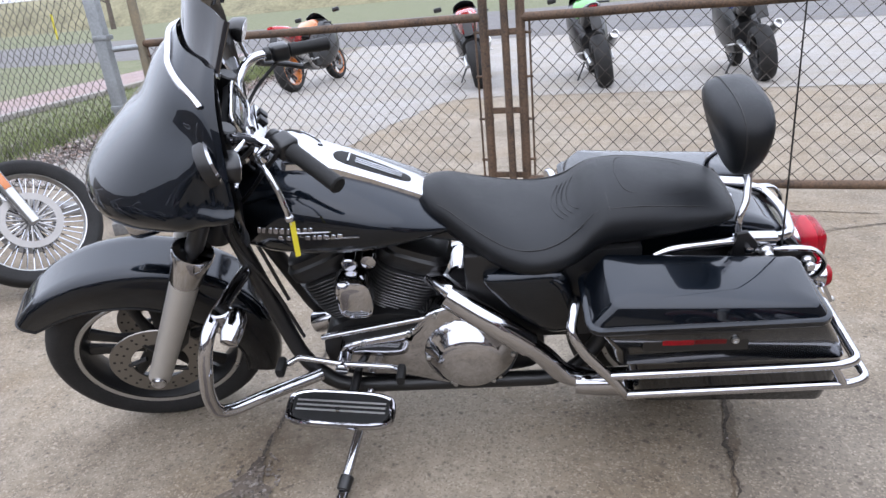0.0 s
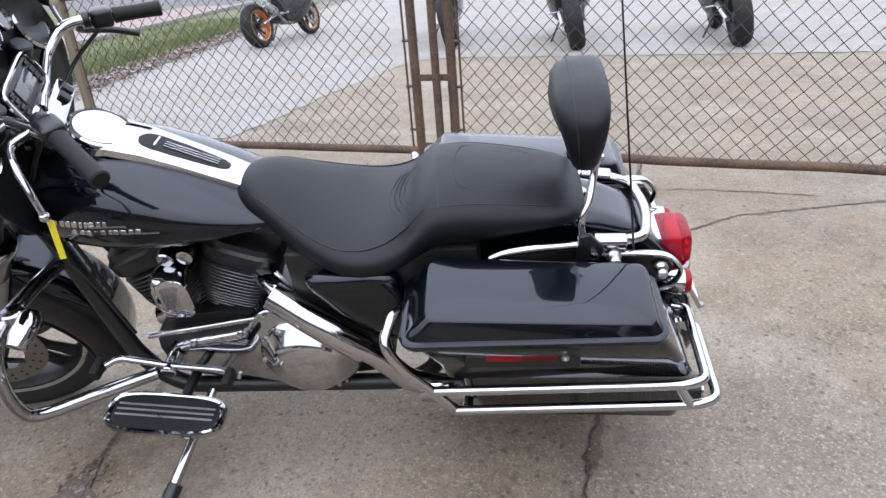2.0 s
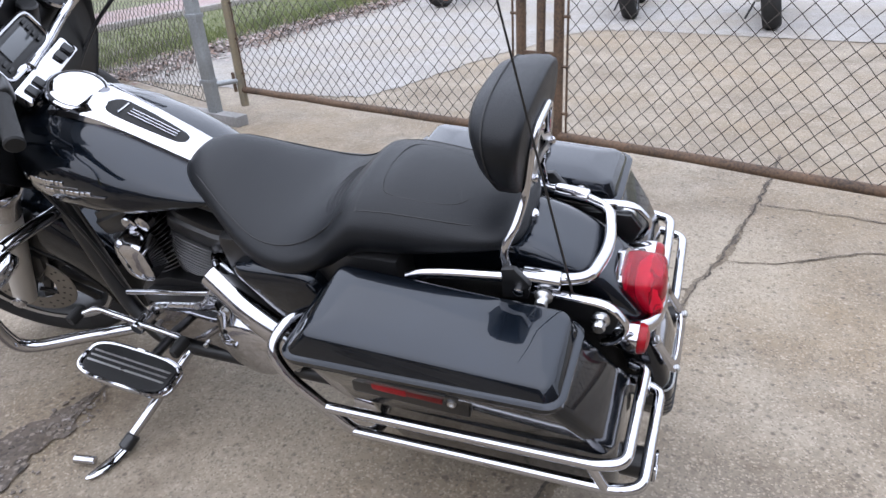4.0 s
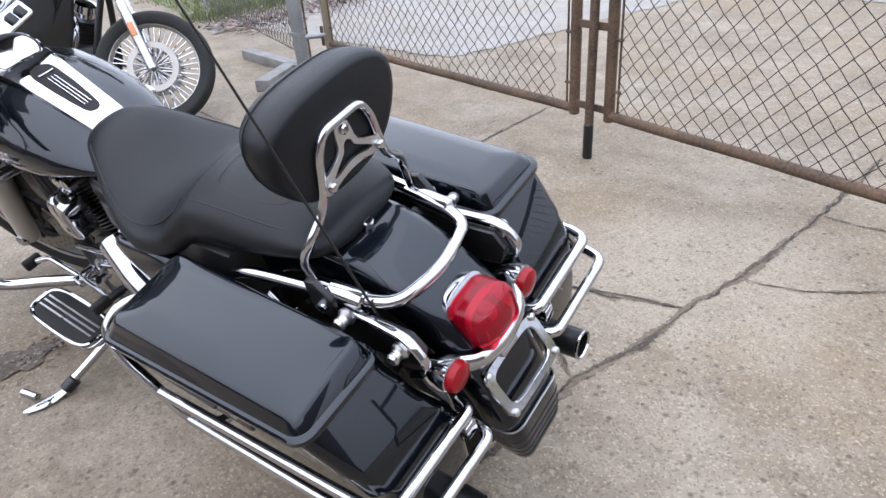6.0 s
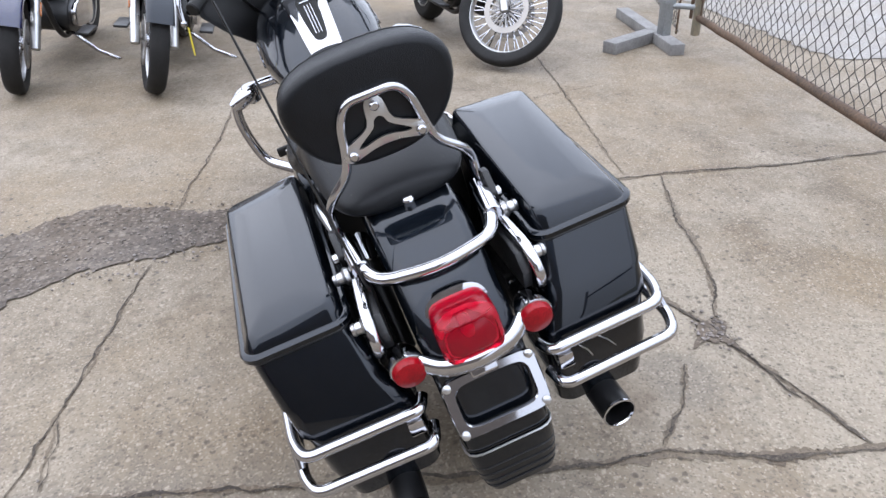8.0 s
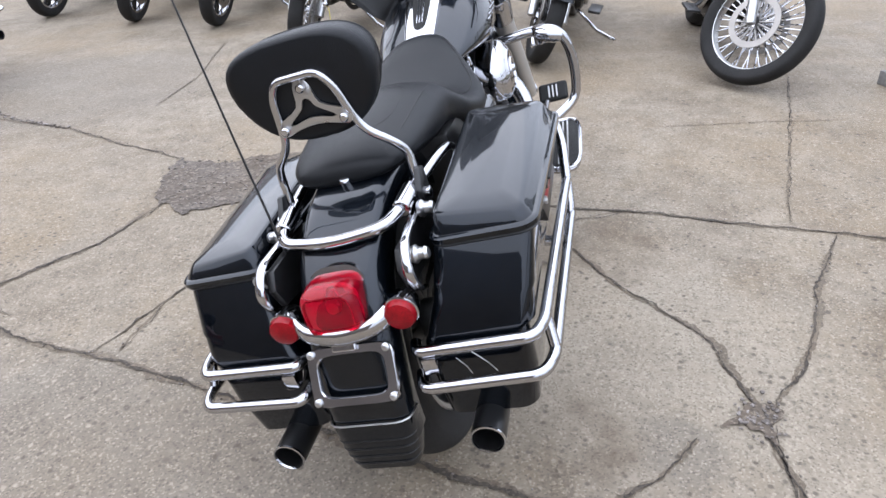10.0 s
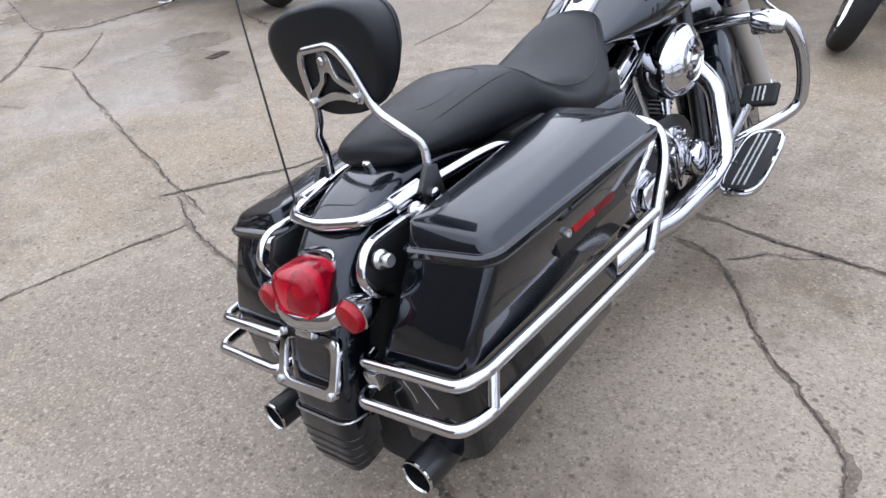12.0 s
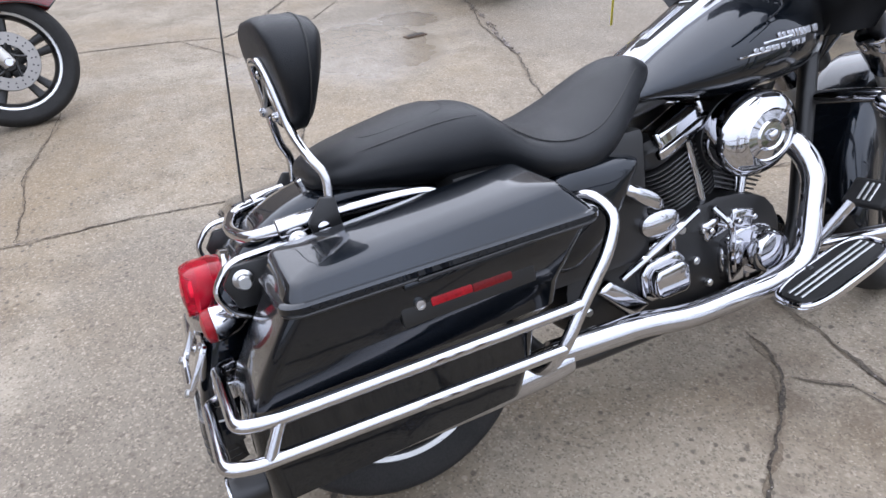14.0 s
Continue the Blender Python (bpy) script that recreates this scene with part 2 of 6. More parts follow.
CONCRETE = blotched("weathered_concrete", (0.222, 0.181, 0.135), (0.143, 0.113, 0.0801), (0.258, 0.22, 0.17), (0.106, 0.077, 0.0484), 0.78,
                    wet=((-0.28, -1.72, 0.75), (0.33, -1.55, 0.38), (-0.85, -2.25, 0.3), (-0.95, -4.4, 1.2)),
                    oily=((-0.1, 1.2, 0.28), (-0.5, 1.51, 0.3), (-0.35, 2.02, 0.3), (0.62, 2.14, 0.16)),
                    bleached=((0.2, 2.3, 0.55), (-0.1, 1.45, 0.4), (0.9, 2.9, 0.5)), grimy=((1.15, 1.3, 0.55), (1.0, 0.7, 0.5), (-1.95, -1.5, 1.0), (0.62, 2.36, 0.12), (-0.6, -2.5, 0.5)))
PALE = blotched("pale_concrete", (0.262, 0.246, 0.229), (0.215, 0.197, 0.178), (0.282, 0.270, 0.254), (0.20, 0.178, 0.157), 0.8)
ASPHALT = blotched("road_asphalt", (0.119, 0.113, 0.113), (0.0896, 0.0861, 0.0861), (0.143, 0.137, 0.137), (0.0833, 0.0777, 0.0742), 0.85)
PATCH = blotched("old_asphalt_patch", (0.105, 0.085, 0.070), (0.034, 0.027, 0.023), (0.185, 0.155, 0.128), (0.042, 0.033, 0.027), 0.9, bump=1.0, grain=30)
PINK = blotched("pink_paving", (0.259, 0.192, 0.186), (0.218, 0.155, 0.15), (0.285, 0.218, 0.212), (0.186, 0.14, 0.13), 0.85)
LAWN = blotched("thin_winter_grass", (0.104, 0.125, 0.0518), (0.0673, 0.0882, 0.0311), (0.155, 0.155, 0.0882), (0.155, 0.13, 0.0882), 0.95, bump=1.0, grain=25)
GRIT = blotched("leaf_litter_and_grit", (0.176, 0.15, 0.134), (0.0777, 0.0622, 0.0518), (0.285, 0.259, 0.244), (0.0673, 0.0518, 0.0414), 0.9, bump=1.0, grain=20)
CRACK = blotched("crumbled_joint", (0.046, 0.036, 0.028), (0.026, 0.021, 0.017), (0.11, 0.09, 0.07), (0.045, 0.036, 0.028), 0.95, bump=1.0, grain=60)
RUBBLE = blotched("broken_concrete_rubble", (0.115, 0.088, 0.066), (0.06, 0.046, 0.035), (0.21, 0.172, 0.135), (0.072, 0.054, 0.04), 0.95, bump=0.8, grain=50)
DAMP = blotched("damp_joint_edge", (0.124, 0.0931, 0.0641), (0.0897, 0.0673, 0.044), (0.151, 0.122, 0.0856), (0.0729, 0.0518, 0.0352), 0.7, bump=0.6)
GRASS = shader("grass_blades", (0.0675, 0.112, 0.0263), 0.7, vary=0.45, scale=8, wide=2, tint=(0.12, 0.135, 0.045))
LEAF = islands("dry_leaves", ((0.045, 0.032, 0.026), (0.14, 0.095, 0.075), (0.32, 0.27, 0.25), (0.20, 0.13, 0.10)))
BARK = shader("tree_bark", (0.10, 0.08, 0.065), 0.9, bump=0.8, scale=30, vary=0.3)
BANK = shader("winter_bank", (0.165, 0.15, 0.09), 0.95, vary=0.35, wide=0.3, scale=2.0)
WALL = shader("dull_rendered_wall", (0.15, 0.128, 0.112), 0.85, bump=0.3, scale=25, vary=0.25, wide=1.5)

# ---- shapes ----


def link(name, bm, material, parent=None, label="", angle=38.0):
    """One mesh object out of a bmesh, under a thing or part."""
    bmesh.ops.recalc_face_normals(bm, faces=bm.faces)
    me = bpy.data.meshes.new(name)
    bm.to_mesh(me)
    bm.free()
    me.materials.append(material)
    me.polygons.foreach_set("use_smooth", [True] * len(me.polygons))
    me.set_sharp_from_angle(angle=radians(angle))
    ob = new(name, me)
    if parent is not None:
        ob.parent = parent
    if label:
        ob["label"] = label
    return ob


def part(name, bm, material, parent, label="", angle=38.0):
    return link(name, bm, material, parent, label, angle)


def thing(name, label, category, m=None, group="", kind=""):
    ob = new(name)
    ob.matrix_world = m or Matrix()
    return tagged(ob, label, category, group, kind)


def rings(sections, ends=True, loop=False):
    """Skin over rings of equally many points."""
    bm = bmesh.new()
    rows = [[bm.verts.new(p) for p in ring] for ring in sections]
    n = len(rows[0])
    pairs = list(zip(rows, rows[1:])) + ([(rows[-1], rows[0])] if loop else [])
    for a, b in pairs:
        for i in range(n):
            j = (i + 1) % n
            bm.faces.new((a[i], a[j], b[j], b[i]))
    if ends and not loop:
        bm.faces.new(rows[0][::-1])
        bm.faces.new(rows[-1])
    return bm


def grid_skin(rows):
    """An open sheet over rows of points."""
    bm = bmesh.new()
    vs = [[bm.verts.new(p) for p in r] for r in rows]
    for a, b in zip(vs, vs[1:]):
        for i in range(len(a) - 1):
            bm.faces.new((a[i], a[i + 1], b[i + 1], b[i]))
    return bm


def shell(rows, thick, toward):
    """A sheet with thickness: a second skin drawn toward a point."""
    bm = bmesh.new()
    c = Vector(toward)

    def inner(p):
        p = Vector(p)
        d = c - p
        return p + d.normalized() * thick
    vs = [[bm.verts.new(p) for p in r] for r in rows]
    ws = [[bm.verts.new(inner(p)) for p in r] for r in rows]
    for g, flip in ((vs, False), (ws, True)):
        for a, b in zip(g, g[1:]):
            for i in range(len(a) - 1):
                f = (a[i], a[i + 1], b[i + 1], b[i])
                bm.faces.new(f[::-1] if flip else f)
    for i in range(len(vs[0]) - 1):
        bm.faces.new((vs[0][i + 1], vs[0][i], ws[0][i], ws[0][i + 1]))
        bm.faces.new((vs[-1][i], vs[-1][i + 1], ws[-1][i + 1], ws[-1][i]))
    for k in range(len(vs) - 1):
        bm.faces.new((vs[k][0], vs[k + 1][0], ws[k + 1][0], ws[k][0]))
        bm.faces.new((vs[k + 1][-1], vs[k][-1], ws[k][-1], ws[k + 1][-1]))
    return bm


def curve_through(points, step=6, closed=False):
    """A smooth line through the points (Catmull-Rom)."""
    pts = [Vector(p) for p in points]
    if len(pts) < 3 and not closed:
        return pts
    n = len(pts)
    out = []
    for i in range(n if closed else n - 1):
        p0 = pts[(i - 1) % n] if closed or i > 0 else pts[0] * 2 - pts[1]
        p1, p2 = pts[i], pts[(i + 1) % n]
        p3 = pts[(i + 2) % n] if closed or i + 2 < n else pts[-1] * 2 - pts[-2]
        for k in range(step):
            t = k / step
            out.append(0.5 * (2 * p1 + (p2 - p0) * t + (2 * p0 - 5 * p1 + 4 * p2 - p3) * t * t + (3 * p1 - p0 - 3 * p2 + p3) * t ** 3))
    if not closed:
        out.append(pts[-1])
    return out


def rounded(points, radius, step=5):
    """A polyline with its corners rounded off."""
    pts = [Vector(p) for p in points]
    out = [pts[0]]
    for a, b, c in zip(pts, pts[1:], pts[2:]):
        r = min(radius, (a - b).length * 0.45, (c - b).length * 0.45)
        p, q = b + (a - b).normalized() * r, b + (c - b).normalized() * r
        for k in range(step + 1):
            t = k / step
            out.append(p * (1 - t) ** 2 + b * 2 * t * (1 - t) + q * t * t)
    out.append(pts[-1])
    return out


def tube(path, radius, sides=12, closed=False, flat=1.0, ends=True, up=(0, 0, 1)):
    """A round (or flattened) bar along a line; radius may be a list."""
    pts = [Vector(p) for p in path]
    n = len(pts)
    radii = radius if isinstance(radius, (list, tuple)) else [radius] * n
    side = None
    secs = []
    for i, p in enumerate(pts):
        if closed:
            d = pts[(i + 1) % n] - pts[i - 1]
        else:
            d = pts[min(i + 1, n - 1)] - pts[max(i - 1, 0)]
        d.normalize()
        if side is None:
            ref = Vector(up)
            if abs(d.dot(ref)) > 0.95:
                ref = Vector((1, 0, 0))
            side = d.cross(ref).normalized()
        side = (side - d * side.dot(d)).normalized()
        top = side.cross(d)
        secs.append([p + (side * math.cos(a) + top * math.sin(a) * flat) * radii[i] for a in (2 * math.pi * k / sides for k in range(sides))])
    return rings(secs, ends, closed)


def turned(profile, m=None, sides=32, close=False):
    """A body of revolution about the z axis from (radius, height) pairs, placed by m."""
    bm = bmesh.new()
    m = m or Matrix()
    rows = []
    for r, h in profile:
        if r < 1e-6:
            rows.append([bm.verts.new(m @ Vector((0, 0, h)))])
        else:
            rows.append([bm.verts.new(m @ Vector((r * math.cos(a), r * math.sin(a), h))) for a in (2 * math.pi * k / sides for k in range(sides))])
    pairs = list(zip(rows, rows[1:])) + ([(rows[-1], rows[0])] if close else [])
    for a, b in pairs:
        for i in range(sides):
            j = (i + 1) % sides
            if len(a) == 1 and len(b) == 1:
                break
            if len(a) == 1:
                bm.faces.new((a[0], b[j], b[i]))
            elif len(b) == 1:
                bm.faces.new((a[i], a[j], b[0]))
            else:
                bm.faces.new((a[i], a[j], b[j], b[i]))
    if not close:
        for row in (rows[0], rows[-1]):
            if len(row) > 1:
                bm.faces.new(row)
    return bm


def along(a, b):
    """The pose that takes the z axis onto the way from a to b, at a."""
    d = Vector(b) - Vector(a)
    return Matrix.Translation(a) @ d.to_track_quat("Z", "Y").to_matrix().to_4x4()


def rod(a, b, radius, sides=12, r2=None, bevel=0.15):
    h = (Vector(b) - Vector(a)).length
    r2 = radius if r2 is None else r2
    c = min(radius, r2) * bevel
    return turned([(radius - c, 0), (radius, c), (r2, h - c), (r2 - c, h)], along(a, b), sides)


def block(size, m=None, bevel=0.004, seg=2):
    bm = bmesh.new()
    bmesh.ops.create_cube(bm, size=1.0, matrix=Matrix.Diagonal((*size, 1)))
    if bevel:
        bmesh.ops.bevel(bm, geom=bm.edges[:], offset=bevel, segments=seg, affect="EDGES", profile=0.6)
    if m:
        bmesh.ops.transform(bm, matrix=m, verts=bm.verts)
    return bm


def prism(outline, y0, y1, bevel=0.006, seg=2):
    """A plate with an (x, z) outline, between y0 and y1."""
    bm = bmesh.new()
    a = [bm.verts.new((x, y0, z)) for x, z in outline]
    b = [bm.verts.new((x, y1, z)) for x, z in outline]
    bm.faces.new(a)
    bm.faces.new(b[::-1])
    for i in range(len(a)):
        j = (i + 1) % len(a)
        bm.faces.new((a[j], a[i], b[i], b[j]))
    bmesh.ops.recalc_face_normals(bm, faces=bm.faces)
    if bevel:
        bmesh.ops.bevel(bm, geom=[e for e in bm.edges], offset=bevel, segments=seg, affect="EDGES", profile=0.6)
    return bm


def smooth_loop(points, step=4):
    """A closed (x, z) outline, smoothed."""
    return [(p.x, p.y) for p in curve_through([(x, z, 0) for x, z in points], step, True)]


def oval(cx, cy, rx, ry, power=2.0, n=28):
    """Points of a superellipse."""
    out = []
    for k in range(n):
        a = 2 * math.pi * k / n
        c, s = math.cos(a), math.sin(a)
        out.append((cx + rx * math.copysign(abs(c) ** (2 / power), c), cy + ry * math.copysign(abs(s) ** (2 / power), s)))
    return out


def moved(bm, m):
    bmesh.ops.transform(bm, matrix=m, verts=bm.verts)
    return bm


def joined(*bms):
    """Several bmeshes in one."""
    out = bmesh.new()
    for b in bms:
        me = bpy.data.meshes.new("t")
        b.to_mesh(me)
        b.free()
        out.from_mesh(me)
        bpy.data.meshes.remove(me)
    return out

# ---- the touring motorcycle; x runs from its nose to its tail, y to its right side, z up ----
STEER_AXIS, STEER_POINT = Vector((0.48, 0, 0.877)).normalized(), Vector((-1.06, 0, 0.2))


def steered(degrees):
    t = Matrix.Translation(STEER_POINT)
    return t @ Matrix.Rotation(radians(degrees), 4, STEER_AXIS) @ t.inverted()


def tyre_profile(r, half, rim):
    """Closed (radius, height) outline of a tyre."""
    out = []
    for k in range(17):
        a = math.pi * (k / 16 - 0.5)
        out.append((r - (1 - math.cos(a)) * half * 0.62, half * math.sin(a)))
    out += [(rim + 0.012, half * 0.86), (rim, half * 0.66), (rim, -half * 0.66), (rim + 0.012, -half * 0.86)]
    return out


def axle_pose(c):
    return Matrix.Translation(c) @ Matrix.Rotation(radians(90), 4, "X")


def cast_wheel(parent, c, r, half, rim, turn=None, name="wheel", discs=True, metal=None, spokes=5):
    """Tyre, rim, slotted spokes, hub and brake discs."""
    turn = turn or Matrix()
    m = turn @ axle_pose(c)
    metal = metal or SATIN
    wheel = part(name, turned([(0.0, -half * 0.7), (0.045, -half * 0.7), (0.05, -half * 0.5), (0.05, half * 0.5), (0.045, half * 0.7), (0.0, half * 0.7)], m, 24), BLACK_METAL, parent)
    part("tyre", turned(tyre_profile(r, half, rim), m, 72, True), RUBBER, wheel)
    lip = rim + 0.004
    part("rim", turned([(lip, -half * 0.72), (lip + 0.006, -half * 0.8), (lip - 0.012, -half * 0.74), (lip - 0.022, -half * 0.45), (lip - 0.03, 0), (lip - 0.022, half * 0.45), (lip - 0.012, half * 0.74), (lip + 0.006, half * 0.8), (lip, half * 0.72)], m, 64, True), BLACK_METAL if metal is SATIN else metal, wheel)
    for s in (-1, 1):
        part("rim_lip", turned([(lip + 0.007, s * half * 0.80), (lip + 0.002, s * half * 0.86), (lip - 0.009, s * half * 0.80), (lip - 0.003, s * half * 0.76)], m, 64, True), metal, wheel)
    for k in range(spokes):
        a = 2 * math.pi * k / spokes + 0.3
        bars = []
        for d in (-0.16, 0.16):
            p0, p1 = Vector((0.04 * math.cos(a + d * 2.4), 0.04 * math.sin(a + d * 2.4), 0)), Vector(((rim - 0.012) * math.cos(a + d), (rim - 0.012) * math.sin(a + d), 0))
            bars.append(tube([m @ p0, m @ ((p0 + p1) / 2 + Vector((0, 0, half * 0.12))), m @ p1], [0.017, 0.012, 0.016], 8, flat=1.5))
        part("spoke", joined(*bars), BLACK_METAL, wheel)
    if discs:
        for s in (-1, 1):
            h = s * half * 1.25
            prof = [(0.085, h - 0.003), (0.146, h - 0.003), (0.148, h), (0.146, h + 0.003), (0.085, h + 0.003)]
            disc = part("brake_disc", turned(prof, m, 48, True), DISC, wheel)
            arms = []
            for k in range(5):
                a0 = 2 * math.pi * k / 5
                pts = [m @ Vector((rr * math.cos(a0 + tt), rr * math.sin(a0 + tt), h)) for rr, tt in ((0.04, 0.0), (0.062, 0.35), (0.092, 0.5))]
                arms.append(tube(curve_through(pts, 4), 0.008, 6))
            holes = []
            for k in range(20):
                a = 2 * math.pi * k / 20
                for rr in (0.108, 0.128):
                    holes.append(turned([(0.0045, h - 0.0038), (0.0045, h + 0.0038)], m @ Matrix.Translation(((rr + 0.004 * (k % 2)) * math.cos(a), (rr + 0.004 * (k % 2)) * math.sin(a), 0)), 8))
            part("carrier", joined(*arms), BLACK_METAL, disc)
            part("hole", joined(*holes), BLACK_METAL, disc)["kind"] = "stuff"
    return wheel


def fender_rows(c, r, a0, a1, half, steps, drop, lean=0.0):
    """Rows over a mudguard: arcs about the axle c from angle a0 to a1 (degrees from straight back over the top)."""
    rows = []
    for k in range(steps + 1):
        t = k / steps
        a = radians(a0 + (a1 - a0) * t)
        rr = r(t) if callable(r) else r
        dd = drop(t) if callable(drop) else drop
        hh = half(t) if callable(half) else half
        row = []
        for q in range(-8, 9):
            s = q / 8
            u = abs(s) ** 1.0
            w = math.sin(min(1, u * 1.25) * math.pi / 2) * hh
            d = 0.0 if u < 0.35 else ((u - 0.35) / 0.65) ** 1.9 * dd
            rad = rr - d
            row.append((c[0] + rad * math.cos(a), math.copysign(w, s) if s else 0.0, c[2] + rad * math.sin(a)))
        rows.append(row)
    return rows


def seat_section(x, top, low, half, n=28, crown=0.0, power=2.6):
    zc = low + (top - low) * 0.52
    out = []
    for yy, zz in oval(0, 0, half, 1.0, power, n):
        z = zc + zz * (top - zc if zz > 0 else zc - low)
        out.append((x, yy, z))
    return out


def bagger(paint, m, label, front="cast", steer=16.0, full=True):
    """The whole machine under one Empty. full: with the small fittings that only a near view shows."""
    bike = thing("motorcycle", label, "motorcycle", m)
    S = steered(steer)

    # -- wheels and running gear
    cast_wheel(bike, (0.62, 0, 0.322), 0.320, 0.068, 0.215, None, "rear_wheel", discs=False)
    front_c = (-1.0, 0, 0.330)
    cast_wheel(bike, front_c, 0.336, 0.068, 0.240, S, "front_wheel")
    for s in (-1, 1):
        low, high = Vector((-1.0, s * 0.132, 0.318)), Vector((-0.735, s * 0.132, 0.785))
        fork = part("fork_leg", moved(rod(low + (low - high) * 0.02, low + (high - low) * 0.80, 0.034, 20, 0.041), S), GREY_COVER, bike, "pewter grey fork slider")
        part("cover", moved(turned([(0.041, 0), (0.044, 0.01), (0.052, 0.07), (0.058, 0.112), (0.055, 0.120), (0.03, 0.128), (0.0, 0.130)], along(low + (high - low) * 0.78, high), 24), S), CHROME, fork)
        part("upper_tube", moved(rod(low + (high - low) * 0.9, low + (high - low) * 1.75, 0.025, 14), S), BLACK_METAL, fork)
        part("axle_cap", moved(turned([(0.0, -0.03), (0.018, -0.03), (0.022, -0.025), (0.022, 0.03), (0.018, 0.034), (0.0, 0.034)], axle_pose((-1.0, s * 0.14, 0.322)), 16), S), CHROME, fork)
        cal = [(-0.93, 0.36), (-0.885, 0.40), (-0.86, 0.455), (-0.885, 0.485), (-0.93, 0.455), (-0.955, 0.40)]
        part("brake_caliper", moved(prism(cal, s * 0.07, s * 0.105, 0.008), S), BLACK_METAL, bike)
    rows = fender_rows(front_c, lambda t: 0.378 + 0.040 * t ** 2 - 0.005 * t, -28, 139, lambda t: 0.102 - 0.018 * max(0, t - 0.75) * 4 - 0.012 * max(0, 0.2 - t) * 5, 40, lambda t: 0.055 + 0.11 * min(1, max(0, 1 - abs(t - 0.42) / 0.58)) ** 0.7)
    guard = part("front_fender", moved(shell(rows, 0.006, front_c), S), paint, bike)
    edge = [S @ Vector(r[0]) for r in rows] + [S @ Vector(p) for p in rows[-1][1:]] + [S @ Vector(r[-1]) for r in rows[-2::-1]]
    part("edge_bead", tube(edge, 0.0035, 6), BLACK_METAL, guard)

    # -- frame, engine
    for s in (-1, 1):
        chassis = part("frame_tube", tube(rounded([(-0.60, s * 0.035, 0.90), (-0.62, s * 0.05, 0.80), (-0.50, s * 0.115, 0.33), (-0.40, s * 0.14, 0.235), (0.30, s * 0.14, 0.235), (0.42, s * 0.12, 0.42), (0.30, s * 0.11, 0.70), (-0.45, s * 0.04, 0.82)], 0.09), 0.024, 12), BLACK_METAL, bike)
    part("steering_head", rod((-0.70, 0, 0.72), (-0.57, 0, 0.98), 0.045, 16), BLACK_METAL, chassis)
    engine = part("crankcase", prism(smooth_loop([(-0.43, 0.36), (-0.38, 0.46), (-0.22, 0.50), (-0.05, 0.47), (0.15, 0.50), (0.22, 0.44), (0.22, 0.28), (0.10, 0.24), (-0.20, 0.225), (-0.38, 0.26)], 3), -0.115, 0.125, 0.012), BLACK_METAL, bike)
    for k, (lean_, nm) in enumerate(((-22.5, "front"), (22.5, "rear"))):
        d = Vector((math.sin(radians(lean_)), 0, math.cos(radians(lean_))))
        base = Vector((-0.258, 0.0, 0.332))
        place = Matrix.Translation(base) @ Matrix.Rotation(radians(lean_), 4, "Y")
        cyl = part("cylinder", moved(turned([(0.058, 0.10), (0.058, 0.32)], None, 20), place), BLACK_METAL, engine)
        for q in range(13):
            h = 0.165 + q * 0.0118
            w = 0.094 + 0.010 * min(1, q / 5)
            ring = lambda f, z: [place @ Vector((x * f, y * f, z)) for x, y in oval(0, 0, w, w * 0.95, 3.2, 28)]
            part("cooling_fin", rings([ring(0.985, h - 0.0024), ring(1.0, h - 0.0012), ring(1.0, h + 0.0012), ring(0.985, h + 0.0024)]), FIN, cyl)
        box_ = rings([[place @ Vector((x, y, z)) for x, y in oval(0, 0, a, b, 4, 28)] for a, b, z in ((0.095, 0.092, 0.32), (0.104, 0.098, 0.33), (0.104, 0.098, 0.365), (0.094, 0.09, 0.372), (0.088, 0.088, 0.388), (0.06, 0.07, 0.396))])
        part("cylinder_head", box_, BLACK_METAL, engine)
        box_ = rings([[place @ Vector((x, y, z)) for x, y in oval(-0.022 * k, 0.066, a, b, 8.0, 36)] for a, b, z in ((0.080, 0.042, 0.335), (0.086, 0.046, 0.341), (0.086, 0.046, 0.358), (0.083, 0.043, 0.361), (0.075, 0.038, 0.363), (0.075, 0.038, 0.386), (0.070, 0.034, 0.391), (0.058, 0.024, 0.399), (0.03, 0.014, 0.401))])
        rocker = part("rocker_cover", box_, CHROME, engine, "chrome rocker cover")
        for sx in (-0.068 - 0.022 * k, 0.068 - 0.022 * k):
            for sy in (0.034, 0.100):
                part("bolt", moved(turned([(0.0075, 0.37), (0.0075, 0.398), (0.005, 0.401), (0.0, 0.401)], Matrix.Translation((sx, sy, 0)), 8), place), CHROME, rocker)
        for sy in (0.062, 0.094):
            part("pushrod_tube", rod(Vector((-0.255 + 0.045 * math.copysign(1, lean_), 0.105, 0.41)), place @ Vector((-0.03 * math.copysign(1, lean_), sy, 0.33)), 0.011, 12), CHROME, engine)

    # left side of the engine: primary case with its round inspection cover
    outline = smooth_loop([(-0.37, 0.37), (-0.345, 0.425), (-0.22, 0.455), (-0.145, 0.475), (-0.09, 0.535), (0.02, 0.56), (0.11, 0.525), (0.16, 0.42), (0.13, 0.30), (0.05, 0.245), (-0.06, 0.245), (-0.18, 0.285), (-0.33, 0.31)], 5)
    primary = part("primary_cover", prism(outline, -0.165, -0.085, 0.02, 3), CHROME, bike, "chrome primary cover")
    drum = axle_pose((0.015, -0.162, 0.378)) @ Matrix.Diagonal((1, 1, 0.72, 1))
